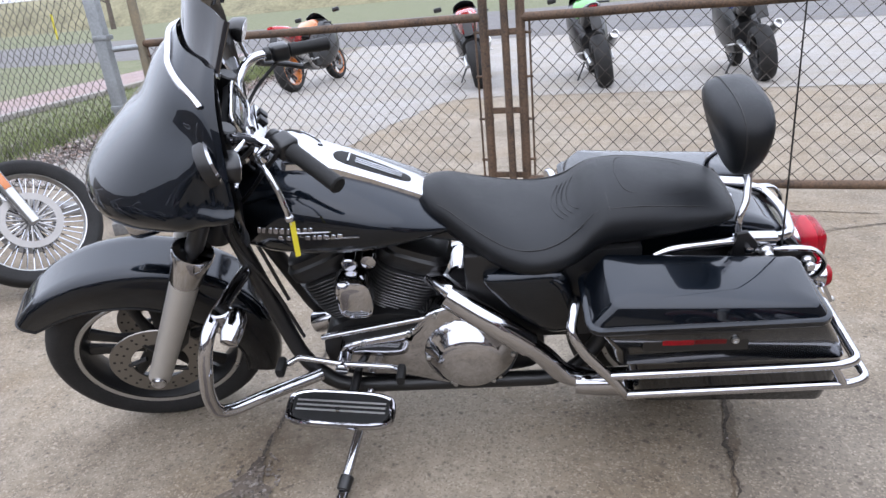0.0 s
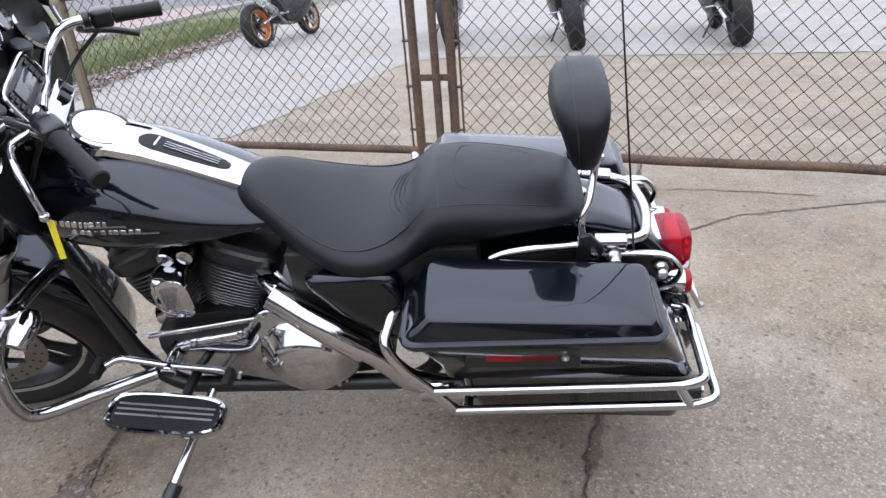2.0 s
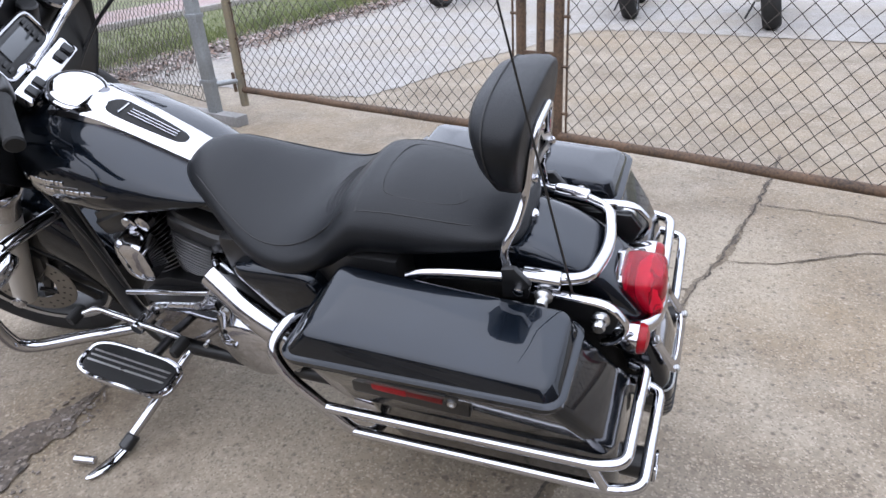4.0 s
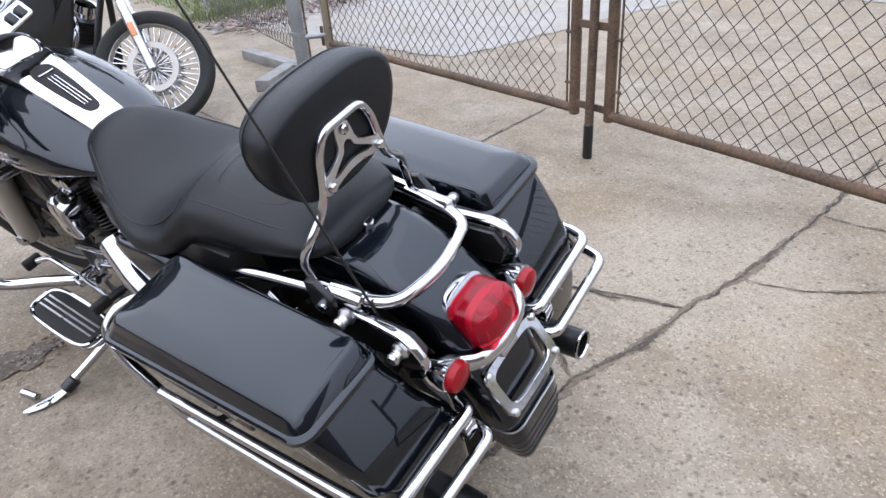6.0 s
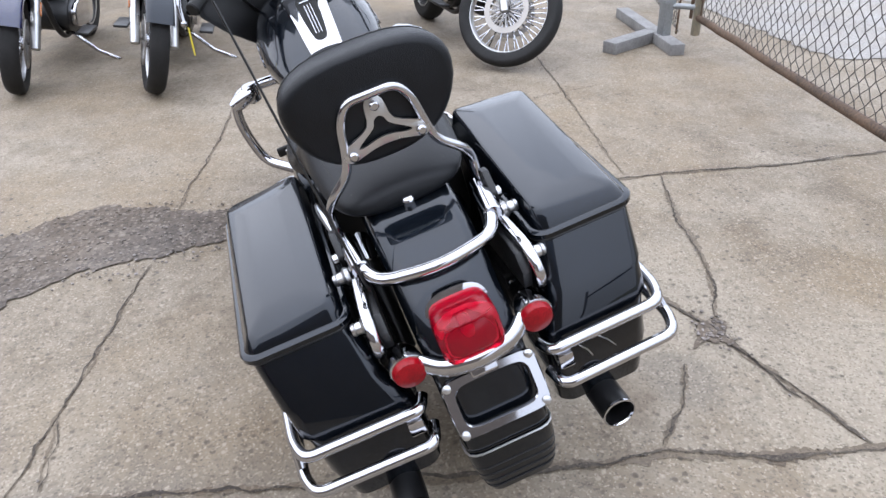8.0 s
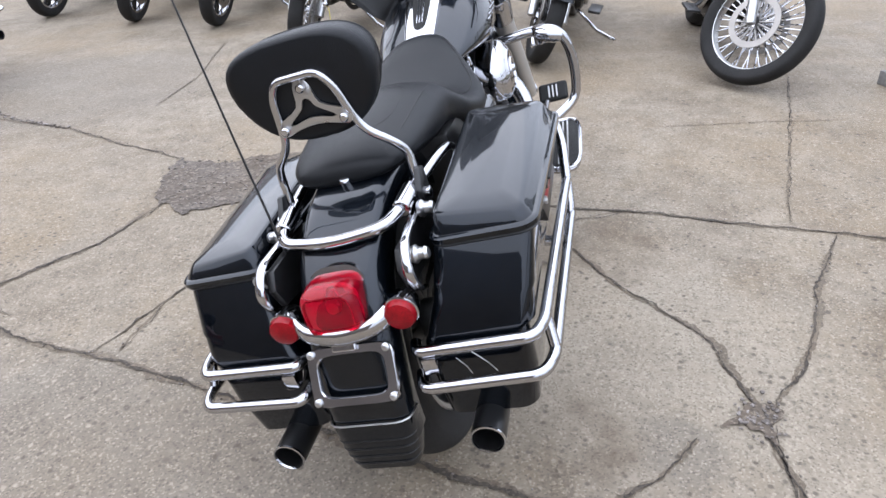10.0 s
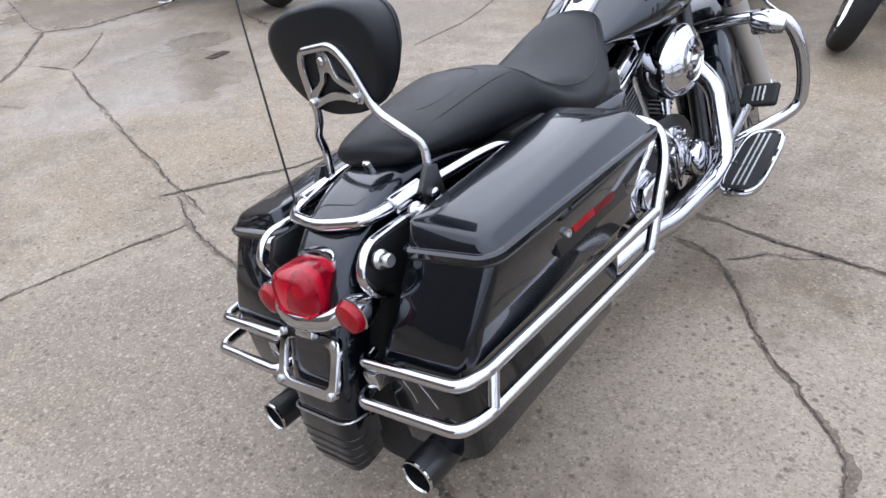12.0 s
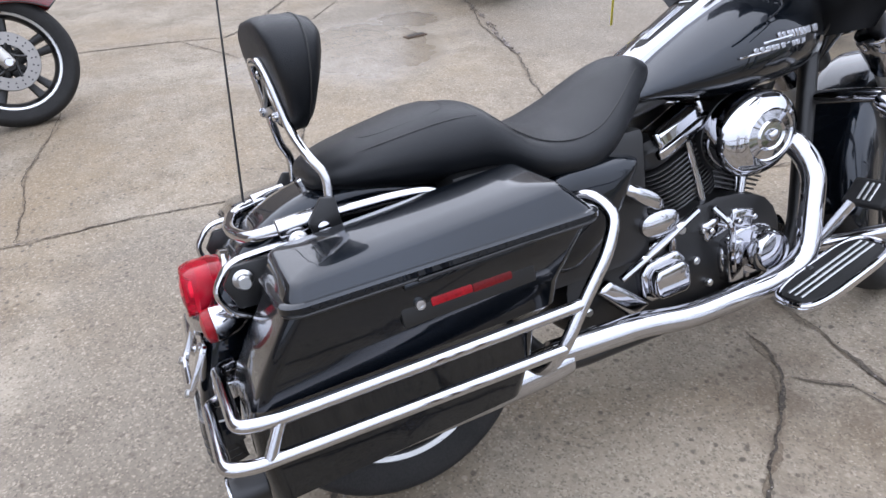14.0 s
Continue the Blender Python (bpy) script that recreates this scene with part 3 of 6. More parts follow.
    part("derby_cover", turned([(0.130, -0.01), (0.133, 0.004), (0.129, 0.016), (0.118, 0.024), (0.094, 0.064), (0.089, 0.070), (0.078, 0.078), (0.058, 0.086), (0.03, 0.092), (0.0, 0.094)], drum, 48), CHROME, primary, "round chrome clutch cover")
    for k in range(6):
        a = 2 * math.pi * k / 6
        part("screw", turned([(0.0065, 0.018), (0.0065, 0.028), (0.004, 0.030), (0.0, 0.030)], drum @ Matrix.Translation((0.121 * math.cos(a), 0.121 * math.sin(a), 0)), 8), SATIN, primary)
    for x, z in outline[::7]:
        cx, cz = -0.1 + (x + 0.1) * 0.955, 0.39 + (z - 0.39) * 0.93
        part("screw", turned([(0.007, 0.0), (0.007, 0.008), (0.004, 0.010), (0.0, 0.010)], axle_pose((cx, -0.165, cz)), 8), SATIN, primary)
    part("shift_rod", rod((-0.41, -0.155, 0.455), (-0.085, -0.155, 0.515), 0.0085, 12), CHROME, bike)
    part("lower_panel", prism([(-0.36, 0.455), (-0.12, 0.49), (-0.13, 0.42), (-0.34, 0.40)], -0.15, -0.115, 0.008), BLACK_METAL, bike)
    cover = rings([[(x, y, z) for x, z in oval(-0.290 + 0.003 * q, 0.606 - 0.003 * q, a, b, 3.4, 24)] for q, (y, a, b) in enumerate(((-0.115, 0.052, 0.066), (-0.158, 0.052, 0.066), (-0.173, 0.048, 0.061), (-0.180, 0.036, 0.048), (-0.182, 0.015, 0.02)))])
    horn = part("horn_cover", cover, CHROME, bike, "chrome waterfall horn cover")
    part("mount", rod((-0.290, -0.13, 0.69), (-0.290, -0.05, 0.70), 0.022, 14), CHROME, horn)
    part("knob", turned([(0.0, -0.018), (0.02, -0.012), (0.02, 0.012), (0.0, 0.018)], axle_pose((-0.235, -0.12, 0.70)), 14), CHROME, horn)

    # right side of the engine
    air = axle_pose((-0.298, 0.100, 0.642)) @ Matrix.Rotation(math.pi, 4, "X") @ Matrix.Rotation(radians(12), 4, "Z") @ Matrix.Diagonal((1.02, 0.84, 1, 1))
    cleaner = part("air_cleaner", turned([(0.105, 0.0), (0.114, 0.03), (0.1175, 0.058), (0.114, 0.076), (0.104, 0.090), (0.082, 0.1015), (0.072, 0.105), (0.068, 0.109), (0.064, 0.1055), (0.042, 0.1085), (0.038, 0.114), (0.033, 0.1095), (0.017, 0.110), (0.014, 0.119), (0.008, 0.122), (0.0, 0.1225)], air, 48), CHROME, bike, "oval chrome air cleaner cover")
    part("backplate", turned([(0.10, -0.02), (0.11, -0.015), (0.11, 0.01), (0.10, 0.015)], air, 40), BLACK_METAL, cleaner)
    cam_ = axle_pose((-0.332, 0.108, 0.342)) @ Matrix.Rotation(math.pi, 4, "X")
    nose = part("cam_cover", prism(smooth_loop([(-0.40, 0.315), (-0.39, 0.38), (-0.33, 0.405), (-0.25, 0.40), (-0.215, 0.36), (-0.225, 0.295), (-0.29, 0.27), (-0.37, 0.275)], 4), 0.10, 0.140, 0.012, 3), CHROME, bike, "chrome cam cover")
    part("timer_cover", turned([(0.052, 0.02), (0.056, 0.045), (0.054, 0.075), (0.047, 0.085), (0.043, 0.081), (0.020, 0.085), (0.0, 0.086)], cam_, 32), CHROME, nose)
    for k in range(8):
        a = 2 * math.pi * k / 8 + 0.2
        part("screw", turned([(0.007, 0.0), (0.007, 0.008), (0.0, 0.010)], axle_pose((-0.305 + 0.082 * math.cos(a), 0.140, 0.338 + 0.056 * math.sin(a))) @ Matrix.Rotation(math.pi, 4, "X"), 8), SATIN, nose)
    for x, r_ in ((-0.290, -14), (-0.200, 14)):
        block_ = part("lifter_block", block((0.075, 0.06, 0.052), Matrix.Translation((x, 0.108, 0.430)) @ Matrix.Rotation(radians(r_), 4, "Y"), 0.012, 3), CHROME, bike)
        for dx in (-0.024, 0.024):
            part("bolt", turned([(0.008, 0.0), (0.008, 0.012), (0.005, 0.015), (0.0, 0.015)], axle_pose((x + dx, 0.138, 0.430)) @ Matrix.Rotation(math.pi, 4, "X"), 10), CHROME, block_)
    part("oil_line", tube(curve_through([(-0.24, 0.15, 0.30), (-0.22, 0.165, 0.36), (-0.225, 0.16, 0.43), (-0.20, 0.13, 0.48)], 5), 0.008, 8), CHROME, bike)
    part("oil_pump", block((0.05, 0.06, 0.11), Matrix.Translation((-0.245, 0.13, 0.335)), 0.012, 3), CHROME, bike)
    for x, z in ((-0.17, 0.43), (-0.14, 0.36), (-0.18, 0.29), (-0.10, 0.45), (0.16, 0.40), (0.18, 0.33)):
        part("bolt", turned([(0.010, 0.0), (0.010, 0.010), (0.006, 0.013), (0.0, 0.013)], axle_pose((x, 0.124, z)) @ Matrix.Rotation(math.pi, 4, "X"), 10), SATIN, engine)
    part("oil_filter", turned([(0.0, 0.0), (0.034, 0.004), (0.038, 0.012), (0.038, 0.09), (0.0, 0.092)], along((-0.50, 0.05, 0.33), (-0.40, 0.05, 0.36)), 20), CHROME, bike)
    gear = part("gearbox_cover", prism([(-0.10, 0.322), (-0.095, 0.392), (-0.07, 0.415), (0.02, 0.405), (0.04, 0.382), (0.035, 0.322), (0.015, 0.302), (-0.075, 0.302)], 0.095, 0.150, 0.014, 3), CHROME, bike, "chrome gearbox end cover")
    part("raised_panel", prism([(-0.083, 0.330), (-0.079, 0.382), (-0.06, 0.397), (0.011, 0.389), (0.023, 0.372), (0.019, 0.330), (0.005, 0.317), (-0.065, 0.317)], 0.145, 0.178, 0.010, 3), CHROME, gear)
    part("top_bridge", tube(rounded([(-0.065, 0.135, 0.412), (-0.065, 0.135, 0.442), (0.005, 0.135, 0.439), (0.01, 0.135, 0.407)], 0.012), 0.009, 8), CHROME, gear)
    part("bracket", prism([(0.025, 0.312), (0.135, 0.405), (0.175, 0.385), (0.08, 0.292)], 0.115, 0.165, 0.014, 3), CHROME, gear)
    part("starter", rod((-0.01, 0.04, 0.50), (-0.01, 0.165, 0.50), 0.036, 20), CHROME, bike)
    part("starter_cap", rings([[(x, y, z) for x, z in oval(0.0, 0.505, a, b, 2.4, 24)] for y, a, b in ((0.15, 0.055, 0.032), (0.175, 0.052, 0.028), (0.182, 0.035, 0.016))]), CHROME, bike)
    part("breather_rod", tube([(-0.12, 0.16, 0.50), (0.0, 0.175, 0.455), (0.11, 0.165, 0.40)], 0.009, 8), CHROME, bike)
    part("coil_cover", rings([[(0.06 + x, 0.19 + 0.02 * t, 0.585 + 0.55 * x + z) for x, z in oval(0, 0, 0.05 * f, 0.022 * f, 2.2, 20)] for t, f in ((0, 0.9), (0.5, 1), (1.0, 0.8), (1.2, 0.4))]), CHROME, bike)
    # -- exhaust: chrome headers, a pipe and a tapered silencer on each side
    part("exhaust_header", tube(rounded([(-0.37, 0.05, 0.575), (-0.46, 0.12, 0.60), (-0.475, 0.185, 0.52), (-0.40, 0.225, 0.315), (-0.30, 0.225, 0.285), (-0.02, 0.225, 0.285), (0.10, 0.215, 0.305), (0.34, 0.215, 0.318)], 0.075), 0.0295, 18), CHROME, bike, "chrome exhaust header")
    part("exhaust_header", tube(rounded([(-0.10, -0.05, 0.60), (-0.02, -0.15, 0.60), (0.10, -0.205, 0.515), (0.22, -0.205, 0.40), (0.275, -0.205, 0.315), (0.36, -0.205, 0.295), (0.44, -0.205, 0.295)], 0.06), 0.0295, 18), CHROME, bike, "chrome exhaust crossover pipe")
    part("heat_shield", tube(rounded([(-0.03, -0.172, 0.607), (0.09, -0.212, 0.532), (0.18, -0.214, 0.452)], 0.05), 0.037, 14), CHROME, bike)
    for s, z in ((1, 0.296), (-1, 0.292)):
        a, b = Vector((0.303 if s > 0 else 0.308, s * 0.213, z)), Vector((1.010, s * 0.219, z - 0.006))
        pipe = part("silencer", turned([(0.034, 0.0), (0.040, 0.06), (0.042, 0.14), (0.042, 0.56), (0.034, 0.60)], along(a, b), 28), CHROME, bike, "chrome exhaust silencer")
        part("end_tip", turned([(0.032, 0.595), (0.034, 0.605), (0.034, 0.70), (0.033, 0.706), (0.030, 0.704), (0.029, 0.65), (0.0, 0.645)], along(a, b), 28), GLOSS_BLACK, pipe, "gloss black tail tip")
        part("tip_ring", turned([(r, h) for r, h in ((0.033, 0.701), (0.0346, 0.703), (0.0346, 0.707), (0.0315, 0.708), (0.030, 0.704))], along(a, b), 28, True), CHROME, pipe)

    # -- tank with its console
    secs = []
    for x, half, top, low in ((-0.60, 0.075, 0.89, 0.79), (-0.58, 0.11, 0.935, 0.762), (-0.545, 0.145, 0.957, 0.742), (-0.47, 0.174, 0.974, 0.728), (-0.38, 0.188, 0.968, 0.720), (-0.29, 0.188, 0.941, 0.720), (-0.20, 0.180, 0.901, 0.728), (-0.12, 0.160, 0.860, 0.742), (-0.05, 0.135, 0.820, 0.755), (0.0, 0.11, 0.792, 0.762), (0.03, 0.085, 0.778, 0.766)):
        ring = []
        for yy, zz in oval(0, 0, 1, 1, 2.35, 40):
            zc = low + (top - low) * 0.42
            ring.append((x, yy * half, zc + zz * (top - zc if zz > 0 else zc - low)))
        secs.append(ring)
    tank = part("fuel_tank", rings(secs), paint, bike)
    con = [(-0.42, 0.074, 0.974), (-0.35, 0.072, 0.970), (-0.28, 0.063, 0.944), (-0.20, 0.057, 0.906), (-0.12, 0.052, 0.866), (-0.07, 0.048, 0.840), (-0.035, 0.045, 0.820)]
    strip = []
    for x, h, z in con:
        strip.append([(x, q * h, z + d) for q, d in ((-1, -0.012), (-0.96, 0.004), (-0.8, 0.008), (0, 0.010), (0.8, 0.008), (0.96, 0.004), (1, -0.012), (0, -0.03))])
    console = part("console", rings(strip), CHROME, tank, "chrome tank console")
    ins = [(-0.300, 0.006), (-0.296, 0.018), (-0.286, 0.027), (-0.268, 0.031), (-0.206, 0.029), (-0.146, 0.023), (-0.121, 0.019), (-0.111, 0.013), (-0.107, 0.005)]
    height = lambda x: np.interp(x, [c[0] for c in con], [c[2] for c in con]) + 0.0125
    inlay = [[(x, -h, height(x) - 0.003), (x, 0.0, height(x)), (x, h, height(x) - 0.003), (x, 0.0, height(x) - 0.012)] for x, h in ins]
    part("insert", rings(inlay), GRIP, console, "black rubber console insert")
    for yy in (-0.009, 0.0, 0.009):
        part("stripe", tube([(x, yy, height(x) + 0.0008) for x in (-0.245, -0.185, -0.13)], 0.0017, 6), CHROME, console)
    part("wording_bar", tube([(-0.262, y, height(-0.262) + 0.0008) for y in (-0.02, 0.0, 0.02)], 0.0028, 6), CHROME, console)
    slope = Matrix.Translation((-0.386, 0.0, 0.981)) @ Matrix.Rotation(radians(30), 4, "Y")
    part("filler_door", turned([(0.069, 0.0), (0.072, 0.006), (0.0705, 0.014), (0.065, 0.018), (0.063, 0.0155), (0.059, 0.0165), (0.037, 0.0178), (0.0, 0.0185)], slope, 48), CHROME, tank, "round chrome filler door")
    part("filler_groove", tube([slope @ Vector((0.0623 * math.cos(a), 0.0623 * math.sin(a), 0.0155)) for a in (2 * math.pi * k / 48 for k in range(48))], 0.0026, 6, True), BLACK_METAL, tank)
    part("ignition_switch", turned([(0.034, 0.0), (0.036, 0.02), (0.03, 0.03), (0.0, 0.032)], Matrix.Translation((-0.535, 0.0, 0.962)), 20), CHROME, tank)
    for s in (-1, 1):
        letters = []
        rnd = random.Random(3)
        for row_, (x0, x1, z) in enumerate(((-0.485, -0.335, 0.850), (-0.43, -0.265, 0.829))):
            x = x0
            while x < x1:
                w = rnd.uniform(0.008, 0.016)
                yb = np.interp(x, [-0.485, -0.40, -0.30, -0.205], [0.168, 0.184, 0.188, 0.181])
                letters.append(block((w, 0.006, 0.018 if row_ == 0 else 0.013), Matrix.Translation((x, s * (yb - 0.0005), z)) @ Matrix.Rotation(radians(14), 4, "Y"), 0.0012, 1))
                x += w + 0.004
            letters.append(tube([(x1 - 0.05, s * 0.188, z - 0.004), (x1 + 0.035, s * 0.185, z - 0.008)], 0.0028, 6))
        for bar in letters:
            part("badge_bar", bar, CHROME, tank)

    # -- seat: one flowing cushion, a wide dished rider part that rises over a step to the pillion part
    saddle = [(-0.098, 0.826, 0.800, 0.035), (-0.088, 0.846, 0.785, 0.062), (-0.06, 0.860, 0.762, 0.088), (-0.02, 0.858, 0.732, 0.112), (0.03, 0.836, 0.698, 0.142), (0.08, 0.808, 0.668, 0.171), (0.14, 0.783, 0.645, 0.197), (0.20, 0.769, 0.638, 0.209), (0.26, 0.772, 0.645, 0.206), (0.31, 0.792, 0.660, 0.195), (0.345, 0.824, 0.672, 0.181), (0.375, 0.848, 0.682, 0.171), (0.405, 0.856, 0.688, 0.165), (0.46, 0.852, 0.692, 0.163), (0.53, 0.841, 0.702, 0.157), (0.60, 0.826, 0.715, 0.148), (0.66, 0.811, 0.728, 0.136), (0.70, 0.795, 0.736, 0.116), (0.717, 0.781, 0.742, 0.090), (0.724, 0.766, 0.750, 0.055)]
    column = lambda k: [r[k] for r in saddle]
    at = lambda x, k: float(np.interp(x, column(0), column(k)))
    dish = lambda x, f: 0.014 * math.exp(-((x - 0.21) / 0.11) ** 2) * max(0.0, 1 - abs(f) ** 2) + 0.010 * math.exp(-((x - 0.40) / 0.03) ** 2) * max(0.0, 1 - abs(f) ** 2)
    power = 2.25

    def on_seat(x, f, rise=0.0):
        """A point on top of the cushion, f of the half width out from its middle line."""
        t, b, h = at(x, 1), at(x, 2), at(x, 3)
        zc = b + (t - b) * 0.50
        return (x, f * h, zc + (t - zc) * max(0.0, 1 - abs(f) ** power) ** (1 / power) - dish(x, f) + rise)

    secs = []
    for x, t, b, h in saddle:
        zc = b + (t - b) * 0.50
        secs.append([(x, yy * h, zc + zz * (t - zc) - dish(x, yy) if zz > 0 else zc + zz * (zc - b)) for yy, zz in oval(0, 0, 1.0, 1.0, power, 48)])
    dense = [curve_through([q[i] for q in secs], 4) for i in range(48)]
    seat = part("seat", rings([[d[k] for d in dense] for k in range(len(dense[0]))]), LEATHER, bike, "one-piece black vinyl seat with a dished rider part", 60)
    for s in (-1, 1):
        line = [on_seat(x, s * f) for x, f in ((-0.075, 0.78), (-0.02, 0.84), (0.06, 0.87), (0.14, 0.87), (0.21, 0.84), (0.27, 0.80), (0.32, 0.76), (0.36, 0.74), (0.395, 0.76))]
        part("seam", tube(curve_through(line, 4), 0.0016, 6), STITCH, seat)
        line = [on_seat(x, s * f) for x, f in ((0.40, 0.79), (0.46, 0.80), (0.54, 0.80), (0.62, 0.80), (0.69, 0.78))]
        part("seam", tube(curve_through(line, 4), 0.0016, 6), STITCH, seat)
        line = [on_seat(x, s * f, -0.0004) for x, f in ((0.425, 0.0), (0.432, 0.35), (0.45, 0.54), (0.50, 0.58), (0.57, 0.56), (0.61, 0.42), (0.622, 0.0))]
        part("panel_seam", tube(curve_through(line, 4), 0.0012, 6), STITCH, seat)
    step = [on_seat(0.398 - 0.008 * (1 - f * f), f, -0.0006) for f in (-0.80, -0.6, -0.4, -0.2, 0.0, 0.2, 0.4, 0.6, 0.80)]
    part("step_seam", tube(curve_through(step, 4), 0.0030, 6), STITCH, seat)
    for k in range(4):
        arc = [on_seat(0.262 + 0.013 * k + 0.024 * (f / 0.42) ** 2, f, -0.0006) for f in (-0.42, -0.3, -0.15, 0.0, 0.15, 0.3, 0.42)]
        part("pleat", tube(curve_through(arc, 3), 0.0009, 6), STITCH, seat)
        arc = [on_seat(0.545 + 0.013 * k + 0.022 * (f / 0.5) ** 2, f, -0.0006) for f in (-0.5, -0.35, -0.18, 0.0, 0.18, 0.35, 0.5)]
        part("pleat", tube(curve_through(arc, 3), 0.0009, 6), STITCH, seat)
    part("seat_knob", turned([(0.007, 0.0), (0.007, 0.012), (0.012, 0.014), (0.012, 0.026), (0.009, 0.029), (0.0, 0.029)], Matrix.Translation((0.716, 0, 0.733)) @ Matrix.Rotation(radians(20), 4, "Y"), 16), CHROME, bike)

    # black block added where gaps below the seat would show bright ground
    part("gap_filler", block((0.46, 0.33, 0.30), Matrix.Translation((0.25, 0, 0.575)), 0.02), BLACK_METAL, bike)
    # -- side covers and rear fender
    for s in (-1, 1):
        side = smooth_loop([(0.07, 0.675), (0.16, 0.685), (0.27, 0.68), (0.305, 0.60), (0.315, 0.50), (0.25, 0.475), (0.16, 0.53), (0.10, 0.61)], 4)
        part("side_cover", rings([[(0.20 + (x - 0.20) * f, s * y, 0.59 + (z - 0.59) * f) for x, z in side] for y, f in ((0.16, 0.98), (0.185, 1.0), (0.198, 0.97), (0.206, 0.88), (0.211, 0.7), (0.214, 0.4), (0.215, 0.1))]), paint, bike, "", 60)
        damper = part("shock_absorber", rod((0.40, s * 0.118, 0.64), (0.64, s * 0.118, 0.34), 0.024, 14), BLACK_METAL, bike)
        part("upper_cover", rod((0.40, s * 0.118, 0.64), (0.50, s * 0.118, 0.515), 0.031, 16), CHROME, damper)
    axle = (0.62, 0, 0.322)
    rows = fender_rows(axle, lambda t: 0.402 + 0.034 * math.sin(math.pi * min(1, max(0, t / 0.8))), 118, -2, lambda t: 0.098 - 0.012 * t, 34, lambda t: 0.08 - 0.02 * t)
    mud = part("rear_fender", shell(rows, 0.006, axle), paint, bike)
    rows = fender_rows(axle, lambda t: 0.407 + 0.004 * t, 6, -10, lambda t: 0.087 - 0.016 * t * t, 8, 0.058)
    tipper = part("fender_tip", shell(rows, 0.01, axle), paint, mud, "ribbed black fender extension")
    for k in range(4):
        a = 1.0 - k * 2.8
        rr = fender_rows(axle, 0.4085 + 0.001 * k, a, a - 1.3, 0.0855 - 0.016 * ((6 - a) / 16) ** 2, 1, 0.058)
        part("rib", tube(curve_through(rr[0], 2), 0.0016, 6), BLACK_METAL, tipper)
    part("silver_line", tube([Vector(p) for p in fender_rows(axle, 0.4085, 6.6, 5.9, 0.0875, 1, 0.058)[0]], 0.0022, 6), SATIN, mud)

    # -- tail: lamp, indicators, open plate holder
    lamp = part("tail_lamp", rings([[(x + 0.35 * (0.61 - z) * k_, y, z) for y, z in oval(0, 0.603, a, b, 4.2, 40)] for x, a, b, k_ in ((0.916, 0.054, 0.046, 1), (0.942, 0.058, 0.049, 0.8), (0.974, 0.057, 0.047, 0.5), (0.984, 0.053, 0.043, 0.3), (0.987, 0.048, 0.038, 0.2), (0.984, 0.044, 0.033, 0.2), (0.990, 0.030, 0.022, 0.2), (0.992, 0.012, 0.010, 0.2))]), RED_LENS, bike, "red tail lamp lens")
    part("lamp_base", rings([[(x + 0.35 * (0.61 - z), y, z) for y, z in oval(0, 0.606, a, b, 3.0, 32)] for x, a, b in ((0.85, 0.046, 0.036), (0.895, 0.058, 0.050), (0.922, 0.061, 0.054), (0.924, 0.054, 0.047))]), CHROME, lamp)
    # white bowl added inside to scatter light back and brighten the lens
    part("bulb_reflector", rings([[(x + 0.12 * (0.61 - z), y, z) for y, z in oval(0, 0.603, a, b, 3.5, 36)] for x, a, b in ((0.962, 0.0535, 0.0435), (0.952, 0.050, 0.040), (0.936, 0.034, 0.027), (0.932, 0.016, 0.012))], False), WHITE_PAINT, lamp)
    part("bulb", turned([(0.010, 0.0), (0.013, 0.012), (0.011, 0.024), (0.0, 0.029)], along((0.934, 0, 0.603), (0.97, 0, 0.603)), 16), SATIN, lamp)
    for z in (0.572, 0.634):
        part("lens_step", tube([(0.9815 - 0.012 * (abs(y) / 0.045) ** 3 + 0.07 * (0.61 - z), y, z) for y in (-0.046, -0.03, -0.015, 0.0, 0.015, 0.03, 0.046)], 0.0016, 6), DIM_RED, lamp)
    bar = part("indicator_bar", tube(rounded([(0.945, -0.105, 0.572), (0.975, -0.07, 0.556), (0.985, 0, 0.548), (0.975, 0.07, 0.556), (0.945, 0.105, 0.572)], 0.05), 0.013, 12, flat=1.5), CHROME, bike)
    part("plate_bracket", block((0.012, 0.052, 0.045), Matrix.Translation((0.978, 0, 0.54)) @ Matrix.Rotation(radians(-28), 4, "Y"), 0.005, 3), CHROME, bar)
    for s in (-1, 1):
        body = along((0.895, s * 0.122, 0.572), (0.97, s * 0.122, 0.567))
        ind = part("indicator", turned([(0.0, -0.004), (0.014, 0.0), (0.027, 0.02), (0.033, 0.045), (0.034, 0.058), (0.031, 0.060), (0.0, 0.060)], body, 24), CHROME, bike, "chrome bullet indicator")
        part("lens", turned([(0.0305, 0.0585), (0.0315, 0.064), (0.028, 0.074), (0.014, 0.079), (0.0, 0.080)], body, 24), DEEP_RED, ind, "red indicator lens")
    tilt = Matrix.Translation((0.999, 0.004, 0.474)) @ Matrix.Rotation(radians(-28), 4, "Y")
    outer, inner = oval(0, 0, 0.091, 0.058, 7, 40), oval(0, 0, 0.070, 0.040, 5, 40)
    fr = rings([[tilt @ Vector((d, y, z)) for y, z in o] for o, d in ((outer, 0.0), (outer, 0.007), ([(y * 0.975, z * 0.97) for y, z in outer], 0.010), ([(y * 1.03, z * 1.05) for y, z in inner], 0.010), (inner, 0.007), (inner, 0.0))], False, True)
    plate = part("plate_holder", fr, CHROME, bike, "empty chrome plate holder")
